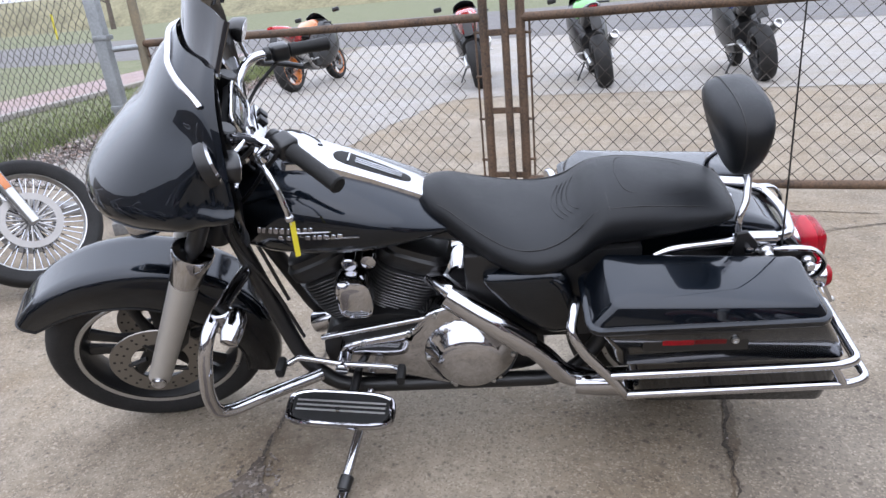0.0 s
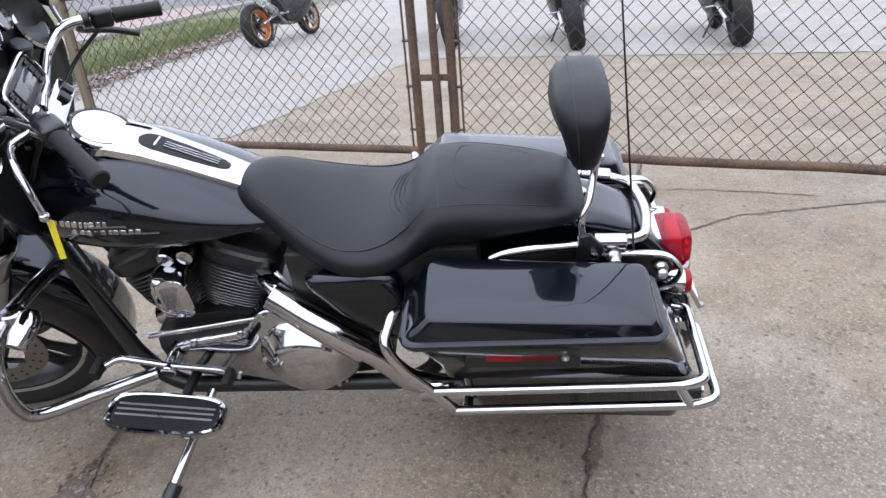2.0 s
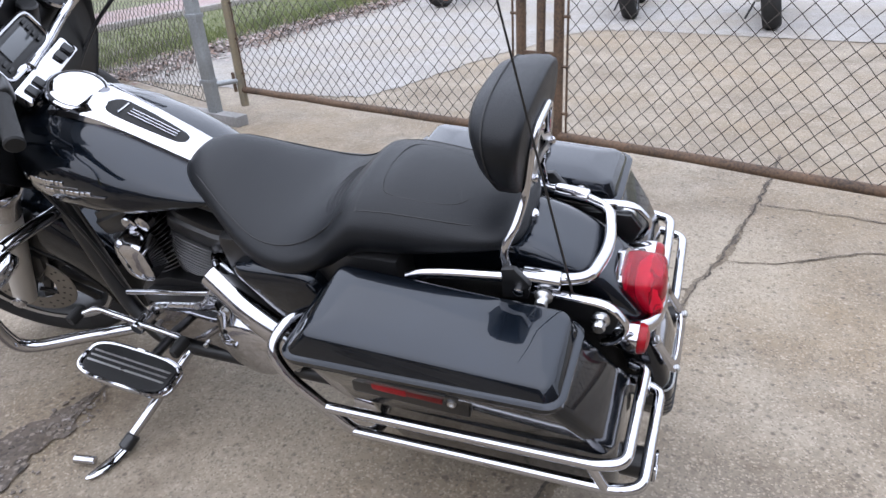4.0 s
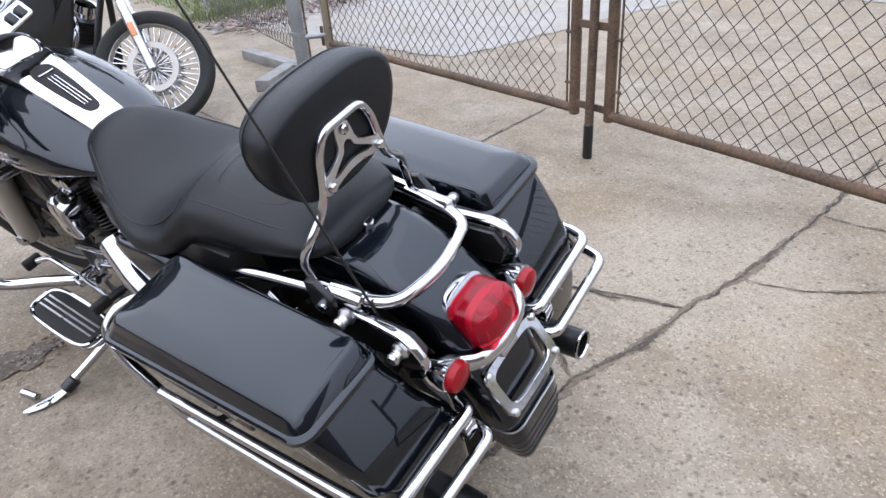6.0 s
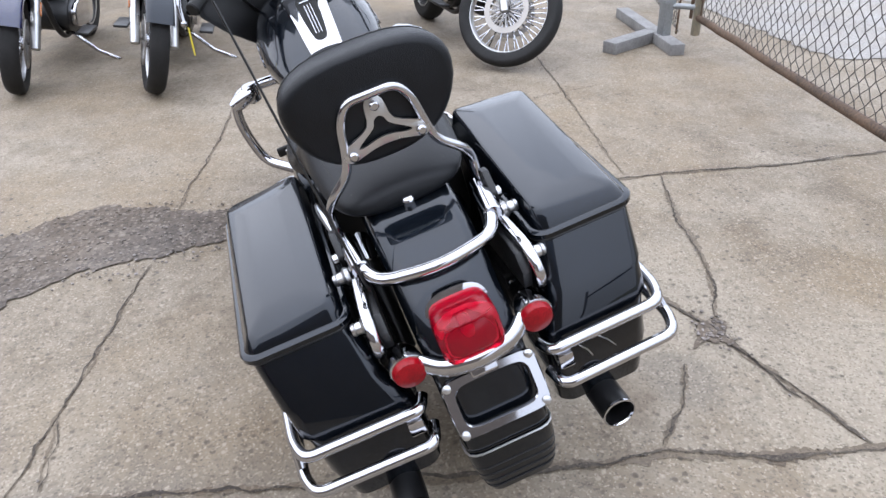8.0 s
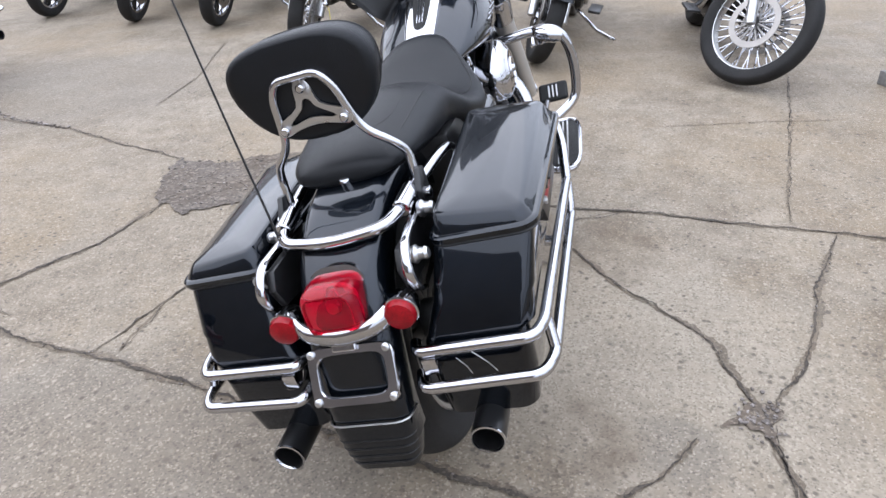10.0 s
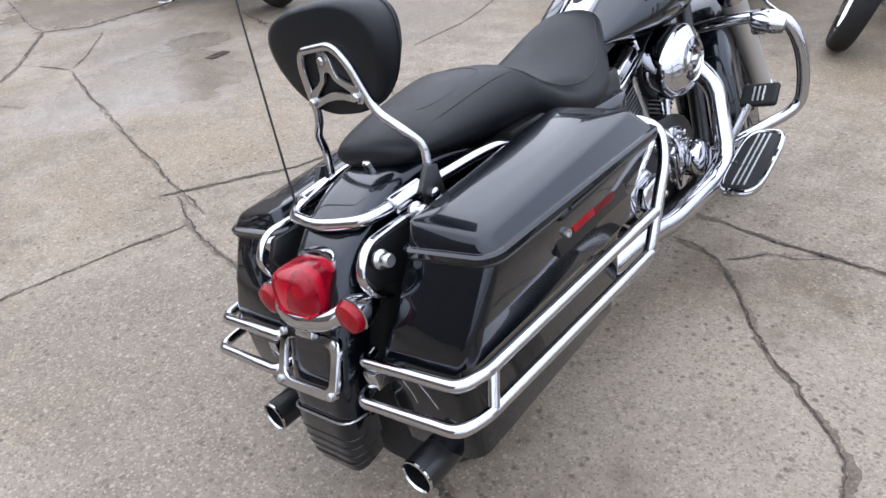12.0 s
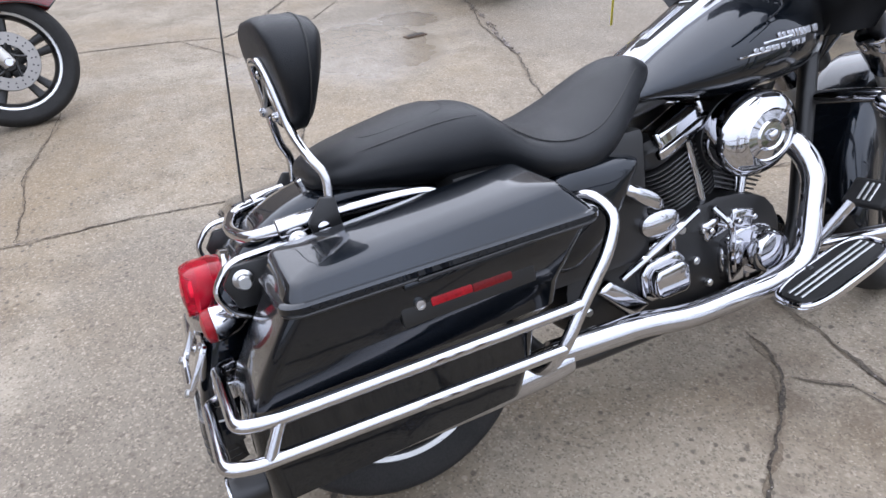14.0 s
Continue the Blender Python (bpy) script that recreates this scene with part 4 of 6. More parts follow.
    for y in (-0.079, 0.079):
        for z in (-0.046, 0.046):
            part("bolt", turned([(0.008, 0.009), (0.008, 0.014), (0.005, 0.016), (0.0, 0.016)], tilt @ Matrix.Translation((0, y, z)) @ Matrix.Rotation(radians(90), 4, "Y"), 10), SATIN, plate)

    # -- hard cases with lids, latches, reflectors, and the tubes that guard them
    for s in (-1, 1):
        wide = 0.014

        def ring(x0, x1, y0, y1, z0, z1, r=0.045, n=6, fall=0.0, flare=0.0):
            """A rounded rectangle; z0 at the front edge, z1 at the rear."""
            out = []
            for cx, cy, a in ((x1 - r, y1 - r, 0), (x0 + r, y1 - r, 90), (x0 + r, y0 + r, 180), (x1 - r, y0 + r, 270)):
                for k in range(n + 1):
                    b = radians(a + 90 * k / n)
                    x, y = cx + r * math.cos(b), cy + r * math.sin(b)
                    out.append((x, s * (y + wide * (y > (y0 + y1) / 2) + flare * (y > (y0 + y1) / 2) * (x1 - x) / (x1 - x0)), z0 + (z1 - z0) * (x - x0) / (x1 - x0) + ((y0 + y1) / 2 - y) * fall))
            return out
        body = rings([ring(0.48, 0.928, 0.140, 0.284, 0.312, 0.292, 0.03), ring(0.46, 0.946, 0.130, 0.304, 0.328, 0.306, 0.034), ring(0.44, 0.950, 0.128, 0.322, 0.41, 0.398, 0.03), ring(0.425, 0.947, 0.132, 0.326, 0.485, 0.476, 0.028), ring(0.398, 0.942, 0.142, 0.331, 0.498, 0.490, 0.026), ring(0.392, 0.940, 0.144, 0.339, 0.505, 0.497, 0.026), ring(0.380, 0.917, 0.164, 0.345, 0.552, 0.544, 0.026), ring(0.378, 0.913, 0.167, 0.350, 0.560, 0.552, 0.026), ring(0.328, 0.857, 0.183, 0.364, 0.653, 0.642, 0.026, flare=0.012)])
        case = part("saddlebag", body, paint, bike, "hard black saddlebag")
        lid_r = [ring(0.316, 0.862, 0.182, 0.370, 0.651, 0.640, 0.034, flare=0.014), ring(0.310, 0.868, 0.178, 0.375, 0.656, 0.645, 0.036, flare=0.014), ring(0.310, 0.868, 0.178, 0.375, 0.665, 0.654, 0.036, flare=0.014), ring(0.315, 0.863, 0.182, 0.371, 0.669, 0.658, 0.033, flare=0.014), ring(0.323, 0.857, 0.188, 0.365, 0.6695, 0.6585, 0.028, flare=0.014), ring(0.327, 0.855, 0.190, 0.362, 0.675, 0.663, 0.026, flare=0.014), ring(0.366, 0.844, 0.197, 0.353, 0.722, 0.684, 0.022, fall=0.12, flare=0.012), ring(0.370, 0.840, 0.200, 0.350, 0.7255, 0.6875, 0.020, fall=0.12, flare=0.012), ring(0.378, 0.834, 0.206, 0.344, 0.728, 0.690, 0.018, fall=0.11, flare=0.011), ring(0.44, 0.79, 0.245, 0.310, 0.730, 0.6985, 0.015, fall=0.09, flare=0.006)]
        lid = part("lid", rings(lid_r), paint, case, "domed black lid")
        part("lid_seam", tube(lid_r[0], 0.0035, 6, True), BLACK_METAL, lid)
        lean_in = Matrix.Rotation(radians(1.5), 4, "Y") @ Matrix.Rotation(radians(s * 8), 4, "X")
        part("latch", block((0.235, 0.016, 0.014), Matrix.Translation((0.565, s * (0.370 + wide), 0.640)) @ lean_in, 0.005), paint, case)
        part("latch_handle", block((0.21, 0.010, 0.006), Matrix.Translation((0.555, s * (0.379 + wide), 0.646)) @ lean_in, 0.0025), GLOSS_BLACK, case)
        part("latch_plate", block((0.245, 0.012, 0.072), Matrix.Translation((0.568, s * (0.354 + wide), 0.602)) @ lean_in, 0.005), GLOSS_BLACK, case)
        part("lock", turned([(0.008, 0.0), (0.0095, 0.006), (0.008, 0.011), (0.005, 0.011), (0.005, 0.008), (0.0, 0.008)], axle_pose((0.657, s * (0.356 + wide), 0.596)) @ Matrix.Rotation(math.pi if s > 0 else 0, 4, "X"), 16), SATIN, case)
        # retroreflection put into the colour: one half brighter, the other darker, per side
        bright, dull = (0.601, 0.527) if s > 0 else (0.527, 0.601)
        lens = part("reflector", block((0.074, 0.009, 0.02), Matrix.Translation((bright, s * (0.3585 + wide), 0.596)) @ lean_in, 0.003), DEEP_RED, case, "red side reflector")
        part("unlit_half", block((0.074, 0.0085, 0.0195), Matrix.Translation((dull, s * (0.3585 + wide), 0.596)) @ lean_in, 0.003), DIM_RED, lens, "red reflector half, coloured darker as if throwing back no light")
        if full and s > 0:
            for (xa, ya, za), (xb, yb, zb) in (((0.885, 0.236, 0.590), (0.908, 0.257, 0.551)), ((0.925, 0.207, 0.520), (0.934, 0.224, 0.500)), ((0.9475, 0.224, 0.455), (0.949, 0.262, 0.405)), ((0.9475, 0.190, 0.445), (0.949, 0.212, 0.405))):
                part("pale_streak", tube([(xa, ya, za), ((xa + xb) / 2 + 0.001, (ya + yb) / 2 + 0.004, (za + zb) / 2), (xb, yb, zb)], 0.0013, 5), SATIN, case, "thin pale streak on the saddlebag's rear")
        # guards
        u = [(0.315, s * 0.20, 0.58), (0.302, s * 0.255, 0.645), (0.288, s * 0.325, 0.674), (0.274, s * 0.375, 0.644), (0.305, s * 0.390, 0.585), (0.366, s * 0.388, 0.503), (0.412, s * 0.386, 0.430), (0.435, s * 0.35, 0.375), (0.44, s * 0.25, 0.365)]
        rail = part("case_guard", tube(rounded(u, 0.045), 0.0125, 14), CHROME, bike, "chrome tubular case guard")
        part("upper_rail", tube(rounded([(0.366, s * 0.388, 0.503), (0.925, s * 0.368, 0.488), (0.968, s * 0.352, 0.487), (0.972, s * 0.13, 0.486), (0.94, s * 0.12, 0.485)], 0.055), 0.0115, 14), CHROME, rail)
        part("lower_rail", tube(rounded([(0.412, s * 0.386, 0.430), (0.955, s * 0.376, 0.429), (1.000, s * 0.358, 0.428), (1.004, s * 0.13, 0.424), (0.96, s * 0.12, 0.43)], 0.055), 0.0115, 14), CHROME, rail)
        part("strut", tube([(0.904, s * 0.369, 0.488), (0.936, s * 0.377, 0.430)], 0.0105, 10), CHROME, rail)
        part("bracket", block((0.05, 0.03, 0.035), Matrix.Translation((0.96, s * 0.15, 0.457)), 0.005), CHROME, rail)
        # chrome fender straps and docking hardware
        strap = rounded([(0.72, s * 0.142, 0.684), (0.83, s * 0.148, 0.684), (0.905, s * 0.153, 0.680), (0.940, s * 0.156, 0.635), (0.922, s * 0.157, 0.592), (0.89, s * 0.155, 0.575)], 0.038)
        stay = part("fender_strap", tube(strap, 0.010, 10, flat=0.6), CHROME, bike)
        part("backing", prism([(0.70, 0.672), (0.90, 0.668), (0.922, 0.635), (0.905, 0.59), (0.70, 0.57)], s * 0.128, s * 0.146, 0.004), BLACK_METAL, stay)
        for x, z in ((0.781, 0.686), (0.888, 0.646)):
            part("grommet", turned([(0.016, 0.0), (0.018, 0.008), (0.012, 0.014), (0.011, 0.024), (0.013, 0.026), (0.010, 0.032), (0.0, 0.032)], axle_pose((x, s * 0.155, z)) @ Matrix.Rotation(math.pi if s > 0 else 0, 4, "X"), 16), SATIN, stay)
        side = curve_through([(0.505, s * 0.172, 0.700), (0.54, s * 0.170, 0.714), (0.60, s * 0.163, 0.718), (0.68, s * 0.152, 0.715), (0.76, s * 0.142, 0.712)], 5)
        part("seat_rail", tube(side, 0.012, 10, flat=1.0), CHROME, bike)
        dock = part("docking_clamp", prism([(0.698, 0.67), (0.702, 0.745), (0.728, 0.75), (0.758, 0.712), (0.75, 0.675)], s * 0.150, s * 0.164, 0.004), BLACK_METAL, bike)
        part("clamp_bolt", turned([(0.011, 0.0), (0.011, 0.014), (0.006, 0.017), (0.0, 0.017)], axle_pose((0.735, s * 0.160, 0.70)) @ Matrix.Rotation(math.pi if s > 0 else 0, 4, "X"), 12), CHROME, dock)

    # -- luggage loop and backrest
    loop = rounded([(0.70, -0.138, 0.716), (0.80, -0.131, 0.706), (0.858, -0.108, 0.698), (0.880, 0.0, 0.694), (0.858, 0.108, 0.698), (0.80, 0.131, 0.706), (0.70, 0.138, 0.716)], 0.07)
    rack = part("luggage_loop", tube(loop, 0.0125, 14), CHROME, bike)
    for s in (-1, 1):
        part("sleeve", rod((0.735, s * 0.137, 0.7125), (0.810, s * 0.132, 0.705), 0.019, 14), CHROME, rack)
    hoop = rounded([(0.715, -0.146, 0.695), (0.705, -0.146, 0.782), (0.724, -0.128, 0.815), (0.736, -0.083, 0.856), (0.750, -0.066, 0.952), (0.756, -0.045, 0.986), (0.756, 0.045, 0.986), (0.750, 0.066, 0.952), (0.736, 0.083, 0.856), (0.724, 0.128, 0.815), (0.705, 0.146, 0.782), (0.715, 0.146, 0.695)], 0.03)
    rest = part("backrest_frame", tube(hoop, 0.0088, 12), CHROME, bike, "chrome backrest hoop")
    arm = [(0.0, 0.984), (-0.017, 0.966), (-0.026, 0.928), (-0.070, 0.906), (-0.080, 0.890), (-0.070, 0.876), (-0.03, 0.885), (0.0, 0.888)]
    gap = [(0.0, 0.941), (-0.009, 0.936), (-0.015, 0.923), (-0.038, 0.907), (-0.050, 0.897), (-0.038, 0.896), (-0.018, 0.901), (0.0, 0.903)]
    edge_, hole = (smooth_loop(h + [(-y, z) for y, z in h[-2:0:-1]], 3) for h in (arm, gap))
    layers = [[(x, y, z) for y, z in o] for x, o in ((0.744, edge_), (0.749, edge_), (0.750, [(y * 0.97, 0.92 + (z - 0.92) * 0.96) for y, z in edge_]), (0.750, hole), (0.744, hole))]
    part("backrest_bracket", rings(layers, False, True), SATIN, rest, "brushed metal three-armed bracket")
    for y, z in ((0.0, 0.962), (-0.064, 0.889), (0.064, 0.889)):
        part("bolt", turned([(0.009, 0.0), (0.009, 0.006), (0.006, 0.009), (0.0, 0.009)], Matrix.Translation((0.750, y, z)) @ Matrix.Rotation(radians(90), 4, "Y"), 12), CHROME, rest)
    pad = []
    for x, k in ((0.747, 0.88), (0.744, 0.95), (0.730, 0.995), (0.704, 1.0), (0.671, 0.975), (0.647, 0.90), (0.634, 0.76), (0.628, 0.45)):
        sec = []
        for y, z in oval(0, 0, 1, 1, 2.7, 40):
            w = 0.152 + 0.016 * (z > 0) * z - 0.034 * (z < 0) * -z
            thick = 0.69 + 0.31 * z  # the cushion thins towards its lower edge
            sec.append((0.745 - (0.745 - x) * thick + z * 0.014, y * w * k, 0.957 + z * 0.104 * k))
        pad.append(sec)
    cushion = part("backrest_pad", rings(pad), LEATHER, rest, "black vinyl backrest cushion", 60)
    part("piping", tube([(p[0], p[1] * 1.002, 0.956 + (p[2] - 0.956) * 1.002) for p in pad[4]], 0.0018, 6, True), STITCH, cushion)

    # -- aerial
    part("aerial", tube([(0.832, -0.132, 0.66), (0.803, -0.147, 0.88), (0.767, -0.163, 1.15), (0.731, -0.18, 1.42)], [0.0028, 0.0024, 0.002, 0.0015], 8), BLACK_METAL, bike)

    # -- foot controls and stand
    for s, x0 in ((-1, -0.355), (1, -0.388)):
        tilt_ = Matrix.Translation((x0, s * 0.304, 0.317 if s < 0 else 0.303)) @ Matrix.Rotation(radians(8 if s < 0 else 14), 4, "Y") @ Matrix.Rotation(radians(s * -1.5), 4, "X")
        def plan(f, z):
            pts = []
            for x, y in oval(0, 0, 0.155, 0.062, 3.8, 36):
                y = y if y * s > 0 else y * 0.92
                pts.append(tilt_ @ Vector((x * f, y * f, z)))
            return pts
        board = part("floorboard", rings([plan(0.97, -0.012), plan(1.0, -0.008), plan(1.0, 0.002), plan(0.97, 0.006)]), CHROME, bike, "chrome footboard")
        part("rim", tube(plan(0.945, 0.006), 0.0075, 8, True), CHROME, board)
        part("rubber_pad", rings([plan(0.875, 0.004), plan(0.875, 0.0095), plan(0.85, 0.0115)]), GRIP, board, "black rubber tread")
        for k in range(3):
            yy = (-0.016 + 0.016 * k)
            part("strip", tube([tilt_ @ Vector((-0.125, yy, 0.0125)), tilt_ @ Vector((0.125, yy, 0.0125))], 0.0030, 6), SATIN, board)
        part("arm", rod((x0 + 0.02, s * 0.12, 0.29), (x0 + 0.02, s * 0.27, 0.30), 0.014, 10), BLACK_METAL, board)
    shifter = part("gear_lever", tube(rounded([(-0.492, -0.25, 0.449), (-0.465, -0.225, 0.450), (-0.35, -0.215, 0.405), (-0.20, -0.225, 0.395), (-0.175, -0.245, 0.40)], 0.02), 0.009, 10), CHROME, bike, "heel and toe gear lever")
    for x, z in ((-0.507, 0.448), (-0.176, 0.40)):
        part("peg", rings([[(px, y, pz) for px, pz in oval(x, z, a, b, 3, 20)] for y, a, b in ((-0.232, 0.010, 0.014), (-0.235, 0.012, 0.017), (-0.281, 0.012, 0.017), (-0.285, 0.010, 0.014))]), GRIP, shifter, "ribbed rubber peg")
    part("lever_boss", rod((-0.35, -0.17, 0.395), (-0.35, -0.232, 0.395), 0.02, 14), CHROME, shifter)
    brake = part("brake_pedal", tube(rounded([(-0.36, 0.215, 0.31), (-0.43, 0.225, 0.34), (-0.495, 0.27, 0.442)], 0.02), 0.009, 10, flat=1.6), CHROME, bike)
    bp_m = Matrix.Translation((-0.523, 0.293, 0.46)) @ Matrix.Rotation(radians(42), 4, "Y")
    part("pedal_pad", block((0.075, 0.105, 0.018), bp_m, 0.012, 3), GRIP, brake, "black rubber brake pad")
    for k in (-1, 0, 1):
        part("strip", rod(bp_m @ Vector((-0.024, 0.014 * k, 0.0095)), bp_m @ Vector((0.024, 0.014 * k, 0.0095)), 0.0030, 6), SATIN, brake)
    for s in (-1, 1):
        g = [(-0.595, s * 0.06, 0.66), (-0.612, s * 0.24, 0.672), (-0.628, s * 0.335, 0.652), (-0.650, s * 0.37, 0.57), (-0.678, s * 0.367, 0.445), (-0.668, s * 0.34, 0.368), (-0.57, s * 0.25, 0.332), (-0.44, s * 0.16, 0.31)]
        bar_ = part("engine_guard", tube(curve_through(g, 6), 0.0185, 16), CHROME, bike, "chrome engine guard bar")
        part("peg_clamp", rod((-0.60, s * 0.285, 0.625), (-0.60, s * 0.285, 0.69), 0.027, 16), CHROME, bar_)
        part("folded_peg", turned([(0.0, -0.01), (0.018, -0.006), (0.026, 0.01), (0.028, 0.06), (0.022, 0.085), (0.0, 0.09)], along((-0.560, s * 0.28, 0.672), (-0.570, s * 0.365, 0.640)), 18), CHROME, bar_)
    stand = part("side_stand", tube(curve_through([(-0.30, -0.14, 0.235), (-0.32, -0.24, 0.205), (-0.345, -0.36, 0.165), (-0.36, -0.43, 0.145)], 4), [0.014] * 13, 12), CHROME, bike, "chrome side stand")
    part("knee", rod((-0.352, -0.405, 0.150), (-0.362, -0.445, 0.137), 0.02, 12), BLACK_METAL, stand)
    foot = [(-0.358, -0.44, 0.137), (-0.365, -0.485, 0.138), (-0.372, -0.53, 0.150), (-0.38, -0.56, 0.162)]
    part("foot", tube(curve_through(foot, 4), [0.014, 0.015, 0.016, 0.017, 0.018, 0.018, 0.018, 0.017, 0.016, 0.014, 0.012, 0.009, 0.004], 10, flat=0.6), CHROME, stand)
    part("tang", rod((-0.40, -0.505, 0.155), (-0.455, -0.52, 0.165), 0.012, 12), CHROME, stand)

    # -- fork-mounted fairing, screen, instruments, bars
    fair = []
    prof = [(0.715, -0.655, -0.62, 0.09), (0.735, -0.688, -0.61, 0.14), (0.775, -0.742, -0.595, 0.20), (0.83, -0.806, -0.575, 0.27), (0.89, -0.876, -0.555, 0.335), (0.95, -0.934, -0.545, 0.371), (1.005, -0.938, -0.54, 0.371), (1.06, -0.902, -0.535, 0.357), (1.13, -0.815, -0.53, 0.330), (1.19, -0.735, -0.525, 0.298), (1.245, -0.665, -0.52, 0.262), (1.285, -0.617, -0.512, 0.227), (1.31, -0.588, -0.505, 0.192)]
    for z, nose_x, edge_x, half in prof:
        row = []
        for q in range(-16, 17):
            s = q / 16
            a = abs(s)
            th = a * math.pi / 2
            y = half * math.sin(th) ** 1.08
            f = 1 - math.cos(th) ** 1.25
            x = nose_x + (edge_x - nose_x) * f
            y *= 1 - 0.085 * math.exp(-((a - 0.80) / 0.085) ** 2) * math.exp(-((z - 1.03) / 0.12) ** 2)  # the hollow before the wing's edge
            bow = 0.028 * math.exp(-((a - 0.62) / 0.16) ** 2) * (1 if 0.80 < z < 1.2 else 0.4)
            rise = z if z >= 1.07 else 1.07 - (1.07 - z) * (0.355 - 0.27 * a ** 1.3) / 0.355
            row.append((x + bow, math.copysign(y, s) if s else 0.0, rise + 0.03 * (1 - a) * (z > 1.2)))
        fair.append(row)
    dense_rows = list(zip(*[curve_through([r[i] for r in fair], 3) for i in range(33)]))
    fairing = part("fairing", moved(shell(dense_rows, 0.008, (-0.55, 0, 1.0)), S), paint, bike, "bat-wing fork fairing", 60)
    top = fair[-1]
    # chrome strip round the foot of the screen, dropping towards the sides
    strip_line = [Vector(fair[10][3]).lerp(Vector(fair[11][3]), 0.15)]
    strip_line += [Vector(fair[10][i]).lerp(Vector(fair[11][i]), f) for i, f in ((5, 0.35), (8, 0.6), (11, 0.85))]
    strip_line += [Vector(fair[11][i]).lerp(Vector(fair[12][i]), f) for i, f in ((13, 0.2), (16, 0.4), (19, 0.2))]
    strip_line += [Vector(fair[10][i]).lerp(Vector(fair[11][i]), f) for i, f in ((21, 0.85), (24, 0.6), (27, 0.35), (29, 0.15))]
    strip_line = [p + Vector((-0.004, p.y * 0.012, 0.002)) for p in curve_through(strip_line, 4)]
    part("trim", moved(tube(strip_line, 0.0075, 8, flat=0.7), S), CHROME, fairing, "chrome screen trim")
    screen = []
    for k in range(7):
        t = k / 6
        screen.append([(p[0] + 0.05 * t + 0.005, p[1] * (1.0 - 0.2 * t), p[2] - 0.012 + 0.125 * t * (1 - 0.35 * (abs(p[1]) / 0.215) ** 2)) for p in top])
    part("screen", moved(shell(screen, 0.005, (-0.4, 0, 1.2)), S), SMOKE, fairing, "short smoked windscreen")
    hl = Matrix.Translation((-0.862, 0, 0.862)) @ Matrix.Rotation(radians(-90), 4, "Y") @ Matrix.Rotation(radians(0), 4, "X")
    head_ = part("headlamp", moved(turned([(0.078, -0.03), (0.082, 0.012), (0.078, 0.026), (0.072, 0.030)], hl, 36), S), CHROME, fairing)
    part("glass", moved(turned([(0.073, 0.022), (0.055, 0.036), (0.03, 0.042), (0.0, 0.044)], hl, 36), S), LENS, head_)
    inner_rows = []
    for z, edge_x, half in ((0.80, -0.585, 0.18), (0.86, -0.56, 0.235), (0.94, -0.54, 0.30), (1.02, -0.532, 0.345), (1.08, -0.527, 0.333), (1.14, -0.522, 0.308), (1.20, -0.517, 0.276), (1.26, -0.510, 0.236), (1.315, -0.505, 0.180)):
        inner_rows.append([(edge_x + 0.0 - 0.05 * math.cos(s / 8 * math.pi / 2) * (0.4 if z < 1.0 else 1.0), half * math.sin(s / 8 * math.pi / 2), z) for s in range(-8, 9)])
    dash = part("inner_fairing", moved(shell(inner_rows, 0.012, (-0.75, 0, 1.0)), S), GLOSS_BLACK, bike, "black instrument fascia")
    face = S @ Matrix.Translation((-0.560, 0, 1.160)) @ Matrix.Rotation(radians(90 - 14), 4, "Y")
    for y, dz, r in ((-0.058, 0.055, 0.052), (0.058, 0.055, 0.052), (-0.150, 0.03, 0.030), (0.150, 0.03, 0.030), (-0.145, 0.095, 0.026), (0.145, 0.095, 0.026)):
        gm = face @ Matrix.Translation((-dz, y, 0.0))
        gauge = part("gauge", turned([(r * 0.8, -0.02), (r, 0.004), (r * 1.06, 0.010), (r * 1.02, 0.018), (r * 0.92, 0.019), (r * 0.9, 0.012)], gm, 28), CHROME, dash)
        part("dial", turned([(r * 0.9, 0.0105), (r * 0.9, 0.013), (0.0, 0.013)], gm, 28), DIAL if r > 0.05 else SCREEN, gauge)
    for y in (-0.262, 0.262):
        gm = face @ Matrix.Translation((0.035, y, -0.008))
        speaker = part("speaker", turned([(0.062, -0.02), (0.070, 0.004), (0.068, 0.012), (0.060, 0.014), (0.03, 0.004), (0.0, 0.002)], gm, 28), BLACK_METAL, dash)
        part("ring", turned([(0.066, 0.008), (0.072, 0.012), (0.066, 0.017), (0.060, 0.013)], gm, 28, True), CHROME, speaker)
    radio = part("radio", moved(block((0.075, 0.185, 0.03), Matrix.Translation((0.075, 0, 0.01)), 0.008), face), GLOSS_BLACK, dash)
    part("display", moved(block((0.04, 0.10, 0.006), Matrix.Translation((0.07, 0.0, 0.027)), 0.002), face), SCREEN, radio)
    bez = [face @ Vector((0.075 + x, y, 0.025)) for y, x in oval(0, 0, 0.098, 0.043, 6, 36)]
    part("bezel", tube(bez, 0.006, 8, True), CHROME, radio)
    for k in range(4):
        for y in (-0.068, 0.068):
            part("button", moved(block((0.010, 0.018, 0.008), Matrix.Translation((0.05 + 0.016 * k, y, 0.026)), 0.002), face), BLACK_METAL, radio)
    pod = part("switch_panel", moved(block((0.05, 0.24, 0.03), Matrix.Translation((0.155, 0, 0.03)) @ Matrix.Rotation(radians(-20), 4, "Y"), 0.010), face), CHROME, dash)
    for y in (-0.09, -0.055, 0.055, 0.09):
        part("rocker_switch", moved(block((0.028, 0.022, 0.01), Matrix.Translation((0.152, y, 0.049)) @ Matrix.Rotation(radians(-20), 4, "Y"), 0.003), face), BLACK_METAL, pod)
